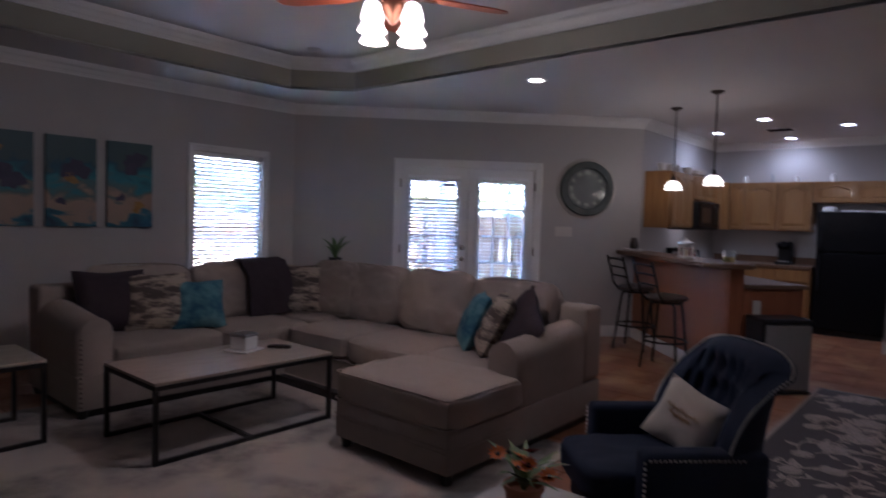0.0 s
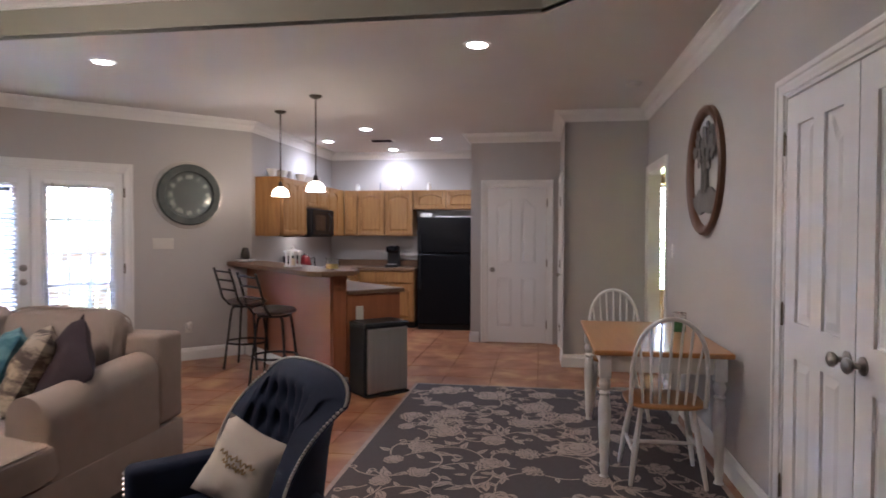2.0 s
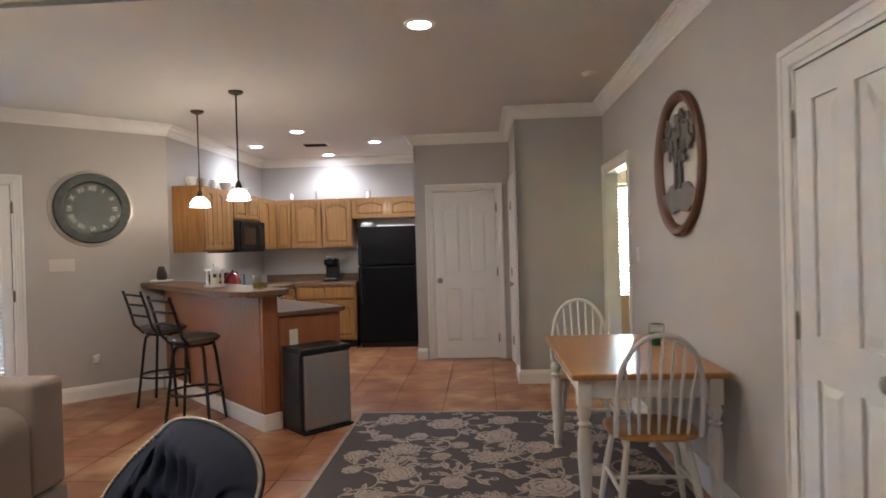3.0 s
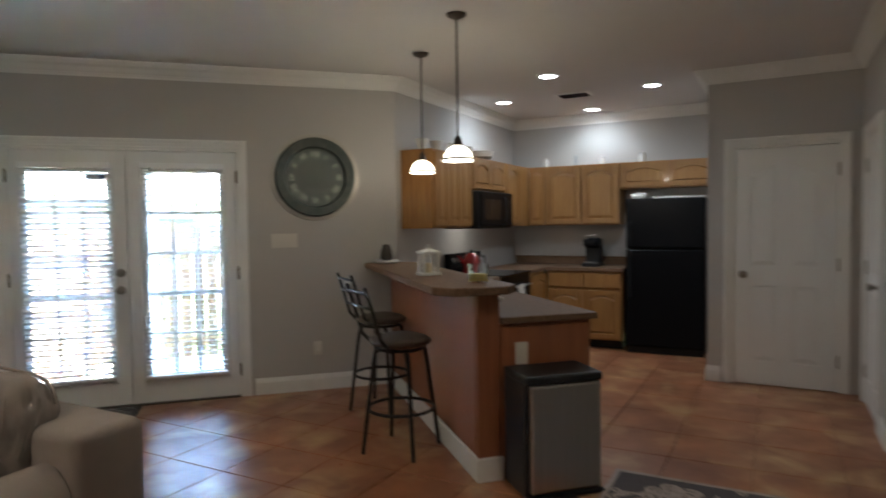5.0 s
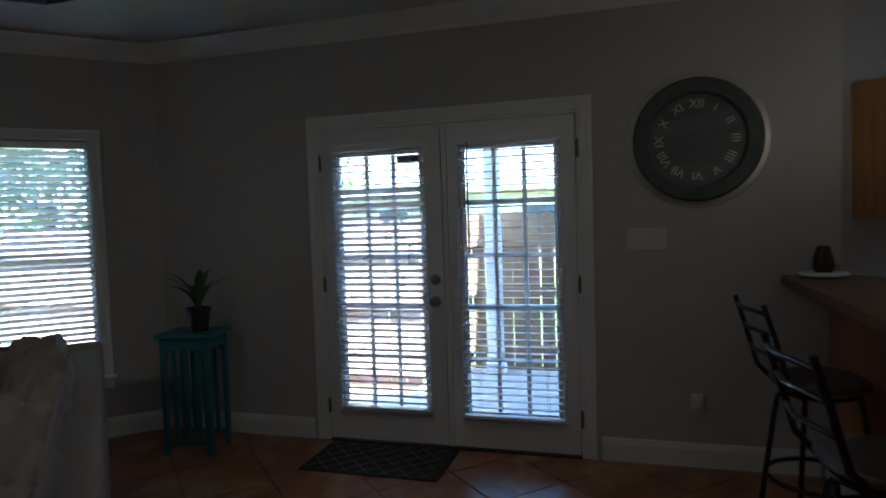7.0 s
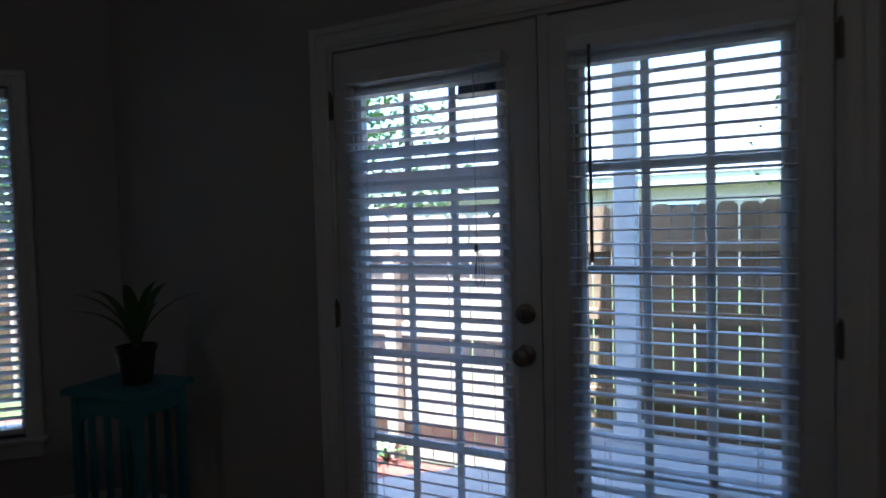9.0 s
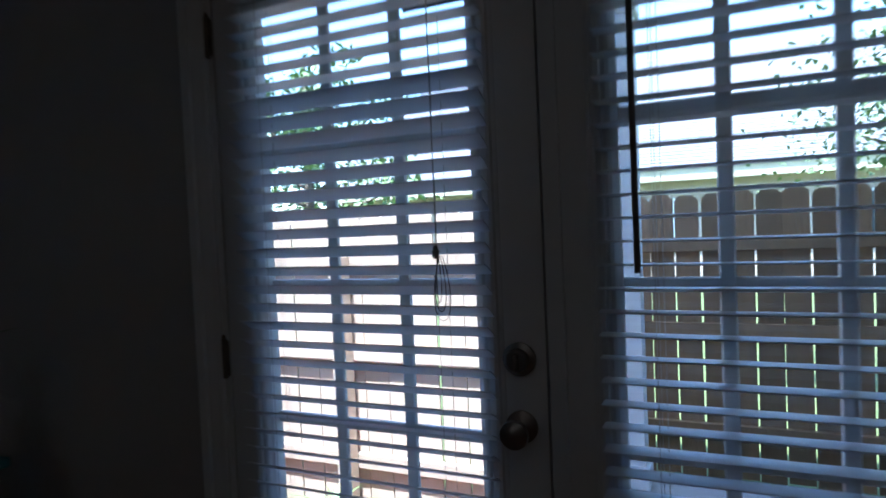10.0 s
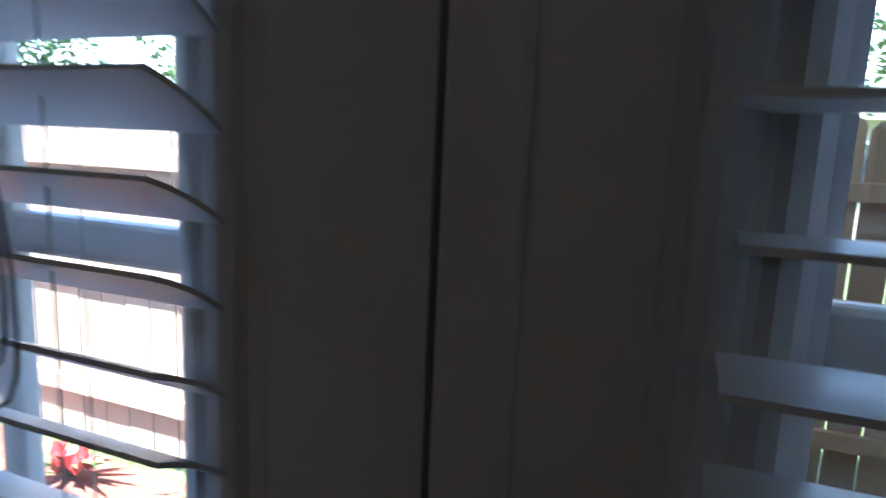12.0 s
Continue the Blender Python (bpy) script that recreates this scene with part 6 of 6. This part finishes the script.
def cabinet_door(parent, m, w, h, arch=True):
    """An oak raised-panel door from x = 0, its face on -y at y = 0."""
    d = part("door", box(0.002, w - 0.002, -0.016, 0.0, 0.002, h - 0.002, 0.003), OAKCAB, parent)
    d.matrix_basis = m
    f = 0.055 if w > 0.2 else 0.04
    if w < 0.16 or h < 0.16:
        return d
    rise = min(0.05, w * 0.12) if arch else 0.0
    out = [(f, f), (w - f, f)]
    for i in range(11):
        s = i / 10
        out.append((w - f - (w - 2 * f) * s, h - f - rise + rise * math.sin(math.pi * s)))
    gr = bmesh.new()
    n = len(out)
    cx, cz = w / 2, h / 2
    lo = [gr.verts.new((x, -0.0162, z)) for x, z in out]
    mid = [gr.verts.new((cx + (x - cx) * 0.96, -0.0165 + 0.0, cz + (z - cz) * 0.975)) for x, z in out]
    hi = [gr.verts.new((cx + (x - cx) * 0.80, -0.029, cz + (z - cz) * 0.87)) for x, z in out]
    for i in range(n):
        j = (i + 1) % n
        gr.faces.new((mid[i], mid[j], hi[j], hi[i]))
    gr.faces.new(hi)
    part("raised_panel", gr, OAKCAB, d)
    fr = bmesh.new()
    for x0, x1, z0, z1 in ((0.002, f - 0.004, 0.002, h - 0.002), (w - f + 0.004, w - 0.002, 0.002, h - 0.002), (f - 0.004, w - f + 0.004, 0.002, f - 0.004)):
        box(x0, x1, -0.030, -0.0162, z0, z1, 0.003, bm=fr)
    top = [(f - 0.004, h - 0.002)] + [(x, z + 0.004) for x, z in reversed(out[2:])] + [(w - f + 0.004, h - 0.002)]
    prism(top, 0.0162, 0.030, 0, fr, Matrix.Rotation(radians(90), 4, "X"))
    part("door_frame", fr, OAKCAB, d)
    return d


def cabinet(m, w, d, h, doors, label, drawers=(), group="upper cabinets", name="wall_cabinet"):
    """A cabinet unit from x = 0, its face on -y and its back at y = d. doors: (x0, x1, z0, z1)."""
    t = thing(name, m, label, "cabinet", group)
    part("body", box(0.001, w - 0.001, 0, d, 0, h, 0.002), OAKCAB, t)
    for x0, x1, z0, z1 in doors:
        cabinet_door(t, pose(x0, -0.001, z0), x1 - x0, z1 - z0)
    for x0, x1, z0, z1 in drawers:
        part("drawer_front", box(x0 + 0.003, x1 - 0.003, -0.020, -0.001, z0, z1, 0.004), OAKCAB, t)
    return t


# along the kitchen's west wall the faces look towards +u
def west(v, z):
    return at(1.87, v, z, 90)


WK = "honey oak wall cabinet with arched raised-panel doors"
cabinet(west(1.64, 1.39), 0.79, 0.318, 0.71, [(0.02, 0.27, 0.02, 0.69), (0.27, 0.52, 0.02, 0.69), (0.52, 0.77, 0.02, 0.69)], WK)
cabinet(west(2.432, 1.76), 0.87, 0.318, 0.34, [(0.02, 0.435, 0.02, 0.32), (0.435, 0.85, 0.02, 0.32)], "short honey oak wall cabinet above the microwave")
cabinet(west(3.304, 1.39), 0.775, 0.318, 0.71, [(0.02, 0.42, 0.02, 0.69)], "honey oak corner wall cabinet")
north = lambda u, z: at(u, 4.08, z, 0)
cabinet(north(1.872, 1.39), 0.218, 0.318, 0.71, [(0.01, 0.21, 0.02, 0.69)], "narrow honey oak wall cabinet at the corner")
cabinet(north(2.092, 1.39), 0.44, 0.318, 0.71, [(0.01, 0.43, 0.02, 0.69)], WK)
cabinet(north(2.534, 1.39), 0.44, 0.318, 0.71, [(0.01, 0.43, 0.02, 0.69)], WK)
cabinet(north(2.976, 1.80), 1.04, 0.318, 0.30, [(0.02, 0.52, 0.015, 0.285), (0.52, 1.02, 0.015, 0.285)], "short honey oak wall cabinet above the fridge")
cabinet(at(2.20, 3.79, 0.10), 0.86, 0.60, 0.77, [(0.02, 0.42, 0.02, 0.56), (0.44, 0.84, 0.02, 0.56)], "honey oak base cabinet with drawers", [(0.02, 0.42, 0.59, 0.75), (0.44, 0.84, 0.59, 0.75)], "base cabinets", "base_cabinet")
single("toe_kick", box(2.21, 3.05, 3.86, 4.38, 0.0, 0.099), BLACKPLAST, K, "dark recessed toe kick under the cabinets", "toe kick", kind="structure")
t = thing("worktop", K, "brown laminate worktop with backsplash along the wall", "worktop")
part("slab", prism([(1.552, 3.21), (1.552, 4.398), (3.07, 4.398), (3.07, 3.76), (2.19, 3.76), (2.19, 3.21)], 0.872, 0.91, 0.004), LAMINATE, t)
part("backsplash", box(1.575, 3.07, 4.378, 4.397, 0.9105, 1.01, 0.003), LAMINATE, t)
cabinet(at(2.17, 3.22, 0.10, 90), 0.56, 0.60, 0.77, [(0.02, 0.54, 0.02, 0.74)], "honey oak corner base cabinet", (), "base cabinets", "base_cabinet")

t = thing("microwave", at(1.95, 2.45, 1.375, 90), "black over-range microwave oven", "microwave")
part("body", box(0, 0.85, 0.0, 0.395, 0, 0.38, 0.006), BLACKPLAST, t)
part("door", box(0.005, 0.62, -0.022, -0.001, 0.03, 0.375, 0.006), BLACKGLOSS, t)
part("window", box(0.09, 0.52, -0.0245, -0.0225, 0.09, 0.30, 0.003), DARKGLASS, t)
part("control_panel", box(0.63, 0.845, -0.018, -0.001, 0.03, 0.375, 0.004), BLACKGLOSS, t)
part("handle", tube([(0.60, -0.03, 0.08), (0.60, -0.055, 0.11), (0.60, -0.055, 0.30), (0.60, -0.03, 0.33)], 0.009, 8), BLACKPLAST, t, "", True)
t = thing("range", at(2.20, 2.43, 0, 90), "black electric range with rear control panel", "stove")
part("body", box(0, 0.77, 0.0, 0.64, 0.0, 0.895, 0.005), BLACKGLOSS, t)
part("cooktop", box(-0.002, 0.772, -0.02, 0.60, 0.8955, 0.915, 0.004), DARKGLASS, t)
part("backguard", box(0.0, 0.77, 0.575, 0.64, 0.9155, 1.12, 0.008), BLACKGLOSS, t)
for x in (0.08, 0.18, 0.58, 0.68):
    part("dial", lathe([(0.022, 0), (0.020, 0.02), (0, 0.022)], 16, None, pose(x, 0.574, 1.05, 90)), STAINLESS, t, "silver dial", True)
part("oven_handle", tube([(0.06, -0.045, 0.78), (0.71, -0.045, 0.78)], 0.011, 8), STAINLESS, t, "steel oven handle", True)
part("oven_window", box(0.14, 0.63, -0.004, -0.001, 0.35, 0.65), DARKGLASS, t)
t = thing("towel", at(2.262, 2.80, 0.42, 90), "white dish towel hanging on the oven handle", "towel")
part("cloth", soft_box(0.20, 0.014, 0.38, 6, 7, 0, 2, 0.004), CREAMFAB, t, "", True)
t = thing("refrigerator", at(3.115, 3.72, 0.0), "black top-freezer refrigerator beside the pantry wall", "refrigerator")
part("body", box(0, 0.80, 0.07, 0.66, 0.03, 1.66, 0.008), BLACKPLAST, t)
for z0, z1 in ((0.08, 1.125), (1.14, 1.672)):
    part("door", box(0, 0.80, 0.0, 0.066, z0, z1, 0.014), BLACKGLOSS, t)
part("handle", box(0.03, 0.055, -0.035, -0.001, 0.60, 1.10, 0.008), BLACKPLAST, t)
part("handle", box(0.03, 0.055, -0.035, -0.001, 1.16, 1.42, 0.008), BLACKPLAST, t)
part("grille", box(0.01, 0.79, 0.03, 0.069, 0.0, 0.075, 0.004), BLACKPLAST, t)
t = thing("serving_tray", at(3.62, 4.02, 1.661, 5), "white enamel tray on top of the fridge", "tray")
part("pan", box(-0.26, 0.26, -0.18, 0.18, 0, 0.03, 0.010), WHITEGLAZE, t)
single("basket", soft_box(0.16, 0.14, 0.075, 5, 5), WHITEGLAZE, at(3.22, 3.92, 1.661), "small white basket on top of the fridge", "basket", smooth=True)

# coffee maker, kettle and small crockery
t = thing("coffee_maker", at(2.66, 4.08, 0.911, 0), "black single-cup coffee maker on the worktop", "coffee maker")
part("base", box(-0.10, 0.10, -0.14, 0.14, 0, 0.04, 0.012), BLACKPLAST, t)
part("column", box(-0.09, 0.09, 0.0, 0.13, 0.0405, 0.27, 0.016), BLACKPLAST, t)
part("head", soft_box(0.19, 0.26, 0.11, 4, 7), BLACKGLOSS, t, "", True).matrix_basis = pose(0, 0, 0.22)
part("drip_tray", box(-0.07, 0.07, -0.13, -0.02, 0.0405, 0.05, 0.003), STAINLESS, t)
part("handle", tube([(-0.05, -0.10, 0.31), (-0.04, -0.13, 0.36), (0.04, -0.13, 0.36), (0.05, -0.10, 0.31)], 0.009, 8), STAINLESS, t, "silver lid handle", True)
REDENAMEL = material("red_enamel", (0.22, 0.012, 0.014), 0.18, (0.18, 0.01, 0.012), 10, 0.5, coat=0.5)
t = thing("kettle", at(1.82, 2.54, 0.916, 30), "dark red enamel kettle on the stove", "kettle")
part("body", lathe([(0.085, 0), (0.095, 0.02), (0.09, 0.12), (0.07, 0.19), (0.04, 0.215), (0, 0.22)], 28), REDENAMEL, t, "", True)
part("handle", tube([(0.08, 0, 0.17), (0.13, 0, 0.19), (0.135, 0, 0.08), (0.09, 0, 0.05)], 0.010, 8), BLACKPLAST, t, "black handle", True)
part("spout", tube([(-0.07, 0, 0.10), (-0.12, 0, 0.16), (-0.135, 0, 0.19)], [0.022, 0.014, 0.010], 8), REDENAMEL, t, "", True)
part("lid_knob", lathe([(0.008, 0.215), (0.016, 0.23), (0.012, 0.245), (0, 0.248)], 14), BLACKPLAST, t, "", True)
BLUEGLAZE = material("grey_blue_glaze", (0.30, 0.32, 0.34), 0.3)
for u, v, kind_, s in ((1.72, 1.74, 0, 1.0), (1.72, 2.02, 0, 1.1), (1.72, 2.30, 1, 1.0), (1.72, 2.66, 0, 1.2), (1.72, 2.98, 2, 1.4), (2.05, 4.22, 1, 0.9), (2.42, 4.22, 3, 0.9), (2.74, 4.22, 1, 0.8), (3.20, 4.22, 1, 1.0)):
    if kind_ == 0:
        bm = lathe([(0.03, 0), (0.05, 0.05), (0.065, 0.10), (0.06, 0.10), (0.04, 0.03), (0, 0.02)], 20, None, Matrix.Scale(s, 4))
        lab, cat, nm = "small white glazed bowl on top of the cabinets", "bowl", "bowl"
    elif kind_ == 1:
        bm = lathe([(0.035, 0), (0.042, 0.07), (0.03, 0.10), (0.02, 0.11), (0.03, 0.125), (0, 0.125)], 20, None, Matrix.Scale(s, 4))
        lab, cat, nm = "small white glazed jar on top of the cabinets", "jar", "jar"
    elif kind_ == 2:
        bm = lathe([(0.05, 0), (0.10, 0.03), (0.11, 0.07), (0.10, 0.07), (0.06, 0.025), (0, 0.02)], 24, None, Matrix.Scale(s, 4))
        lab, cat, nm = "wide white glazed dish on top of the cabinets", "bowl", "bowl"
    else:
        bm = lathe([(0.018, 0), (0.016, 0.12), (0.010, 0.14), (0, 0.145)], 14, None, Matrix.Scale(s, 4))
        lab, cat, nm = "slim grey-blue bottle on top of the cabinets", "bottle", "bottle"
    single(nm, bm, BLUEGLAZE if kind_ == 3 else WHITEGLAZE, at(u, v, 2.101), lab, cat, "cabinet-top crockery", smooth=True)

# ---- peninsula bar ----
pen = thing("bar_wall", pose(0, 0, 0), "oak beadboard bar wall with white baseboard", "bar", "peninsula")
part("core", box(2.142, 2.255, -2.262, -0.004, 0.0, 1.048), OAKDARK, pen)
bead = mesh_of(box(-0.005, 0.004, -0.0235, 0.0235, 0.13, 1.045, 0.0035, 2), "bead_board", OAKDARK)
for i in range(46):
    part("bead_board", bead, OAKDARK, pen).matrix_basis = pose(2.137, -0.03 - i * 0.0482, 0)
part("end_post", box(2.125, 2.258, -2.290, -2.2622, 0.13, 1.048, 0.006), OAKDARK, pen)
part("baseboard", box(2.112, 2.132, -2.305, -0.02, 0.0, 0.132, 0.004), TRIM, pen, "white baseboard")
part("baseboard", box(2.1325, 2.268, -2.305, -2.285, 0.0, 0.132, 0.004), TRIM, pen, "white baseboard")
part("bar_top", prism([(1.90, -0.003), (1.87, -2.30), (1.95, -2.42), (2.26, -2.42), (2.34, -2.33), (2.34, -0.10), (2.24, -0.003)], 1.049, 1.095, 0.008), LAMINATE, pen, "raised brown laminate bar top")
single("worktop", prism([(2.262, -2.31), (2.86, -2.31), (2.86, -0.29), (3.253, 0.148), (2.80, 0.60), (2.262, 0.066)], 0.872, 0.91, 0.006), LAMINATE, Matrix.Identity(4), "lower brown laminate worktop behind the bar", "worktop")
t = thing("base_cabinet", pose(0, 0, 0), "oak base cabinet with plain end panel under the worktop", "cabinet", "base cabinets")
part("body", box(2.264, 2.82, -2.27, -0.30, 0.0, 0.871, 0.003), OAKDARK, t)
part("end_panel", box(2.264, 2.822, -2.282, -2.2705, 0.0, 0.871, 0.002), OAKDARK, t)
plate(pose(2.39, -2.283, 0.70), 0.075, 0.125, "ivory wall outlet on the oak end panel", "outlet", 1, True)
t = thing("trash_can", pose(2.49, -2.515, 0), "stainless steel trash can with black lid", "trash can")
part("body", box(-0.195, 0.215, -0.095, 0.19, 0.025, 0.60, 0.020, 3), STAINLESS, t)
part("back_shell", box(-0.225, -0.1955, -0.08, 0.19, 0.02, 0.61, 0.010), BLACKPLAST, t)
part("lid", box(-0.225, 0.22, -0.10, 0.20, 0.6005, 0.645, 0.014, 3), BLACKPLAST, t, "black lid")
part("base", box(-0.21, 0.225, -0.105, 0.20, 0.0, 0.0245, 0.006), BLACKPLAST, t)
part("pedal", box(-0.03, 0.05, -0.13, -0.105, 0.006, 0.016, 0.003), BLACKPLAST, t)

# things on the bar
t = thing("lantern", pose(2.06, -1.55, 1.0955, 0, 0, 10), "small white house-shaped lantern on the bar", "lantern")
for x in (-0.05, 0.05):
    for y in (-0.035, 0.035):
        part("corner_post", box(x - 0.009, x + 0.009, y - 0.009, y + 0.009, 0.018, 0.14, 0.002), WHITEGLAZE, t)
part("base", box(-0.07, 0.07, -0.05, 0.05, 0, 0.0175, 0.004), WHITEGLAZE, t)
part("roof", lathe([(0.088, 0.1405), (0.086, 0.155), (0.02, 0.175), (0.012, 0.185), (0.016, 0.195), (0.0, 0.203)], 4, None, pose(0, 0, 0, 0, 0, 45)), WHITEGLAZE, t)
part("candle", lathe([(0.022, 0.018), (0.022, 0.08), (0, 0.08)], 14), CANDLE, t, "ivory candle", True)
t = thing("candle_jar", pose(2.19, -2.14, 1.0955), "yellow candle in a clear glass jar on the bar", "candle")
part("jar", lathe([(0.052, 0), (0.058, 0.02), (0.060, 0.105), (0.056, 0.105), (0.054, 0.02), (0.0, 0.006)], 24), JAR, t, "", True)
part("wax", lathe([(0.050, 0.010), (0.0535, 0.05), (0.0, 0.05)], 20), material("yellow_wax", (0.62, 0.45, 0.12), 0.5), t, "yellow wax", True)
t = single("vase", lathe([(0.040, 0), (0.052, 0.02), (0.050, 0.07), (0.034, 0.12), (0.030, 0.135), (0.024, 0.135), (0.0, 0.03)], 24), BRONZE, pose(2.07, -0.14, 1.122), "dark brown ceramic vase on a white plate", "vase", smooth=True)
single("plate_stack", lathe([(0.07, 0), (0.11, 0.008), (0.115, 0.016), (0.112, 0.026), (0.0, 0.026)], 28), WHITEGLAZE, pose(2.07, -0.14, 1.0955), "white plates stacked on the bar end", "plates", smooth=True)
single("paper_stack", box(-0.10, 0.10, -0.14, 0.14, 0, 0.018, 0.002), WHITEGLAZE, pose(2.45, -1.45, 0.9105, 0, 0, 12), "white papers lying on the lower worktop", "papers")


# ---- bar stools ----
def stool(m, label):
    s = thing("bar_stool", m, label, "bar stool", "bar stools")
    part("seat", soft_box(0.37, 0.37, 0.075, 2.6, 9, 0, 4, 0.002), material("brown_grey_vinyl", (0.10, 0.078, 0.065), 0.5, (0.08, 0.062, 0.052), 12, 0.6, 0.2, 200), s, "round padded seat", True).matrix_basis = pose(0, 0, 0.662)
    part("seat_ring", tube([(0.15 * math.cos(i * math.pi / 12), 0.15 * math.sin(i * math.pi / 12), 0.655) for i in range(24)], 0.011, 8, closed=True), STEEL, s, "", True)
    for sx in (-1, 1):
        for sy in (-1, 1):
            part("leg", tube([(sx * 0.09, sy * 0.09, 0.65), (sx * 0.115, sy * 0.115, 0.63), (sx * 0.125, sy * 0.125, 0.56), (sx * 0.178, sy * 0.178, 0.0)], 0.0125, 8), STEEL, s, "", True).matrix_basis = pose(0, 0, 0, 0, 0, 38)
    part("foot_ring", tube([(0.208 * math.cos(i * math.pi / 16), 0.208 * math.sin(i * math.pi / 16), 0.27) for i in range(32)], 0.011, 8, closed=True), STEEL, s, "round steel foot ring", True)
    posts = {}
    for sx in (-1, 1):
        posts[sx] = [(sx * 0.14, 0.12, 0.655), (sx * 0.165, 0.195, 0.74), (sx * 0.165, 0.245, 0.92), (sx * 0.165, 0.29, 1.06)]
        part("back_post", tube(posts[sx], 0.012, 8), STEEL, s, "", True)
    for k, (y, z) in enumerate(((0.222, 0.83), (0.250, 0.93), (0.278, 1.02))):
        part("back_slat", tube([(-0.165, y, z), (0, y + 0.045, z + 0.012), (0.165, y, z)], 0.010, 8), STEEL, s, "curved back slat", True)
    return s


stool(pose(1.84, -1.64, 0, 0, 0, 100), "black metal bar stool with round brown seat at the bar")
stool(pose(1.90, -0.70, 0, 0, 0, 100), "black metal bar stool with ladder back near the wall")

# ---- floor tiles ----
TS, GAP = 0.457, 0.005
tile_me = mesh_of(box(-TS / 2 + GAP / 2, TS / 2 - GAP / 2, -TS / 2 + GAP / 2, TS / 2 - GAP / 2, -0.010, 0.0, 0.0025, 1), "floor_tile", TILE)


def inside(u, v):
    r, k = False, len(ROOM)
    for i in range(k):
        (a, b), (c, d) = ROOM[i], ROOM[(i + 1) % k]
        if (b > v) != (d > v) and u < (c - a) * (v - b) / (d - b) + a:
            r = not r
    return r


floor_ob = bpy.data.objects["floor"]
rest, count = bmesh.new(), 0
cells = []
for i in range(-4, 15):
    for j in range(-17, 11):
        u, v = i * TS + 0.11, j * TS + 0.05
        hits = [inside(u + a * TS * 0.45, v + b * TS * 0.45) for a in (-1, 1) for b in (-1, 1)]
        if any(hits):
            cells.append((u, v, all(hits)))
cells.sort(key=lambda c: abs(c[0] - 3.2) + abs(c[1] + 0.4))
for u, v, full in cells:
    if full and count < 290:
        t = part("floor_tile", tile_me, TILE, floor_ob)
        t.matrix_basis = pose(u, v, 0)
        count += 1
    else:
        box(u - TS / 2 + GAP / 2, u + TS / 2 - GAP / 2, v - TS / 2 + GAP / 2, v + TS / 2 - GAP / 2, -0.0100, -0.0004, bm=rest)
ob = part("floor_tiles", rest, TILE, floor_ob)
ob["kind"] = "stuff"
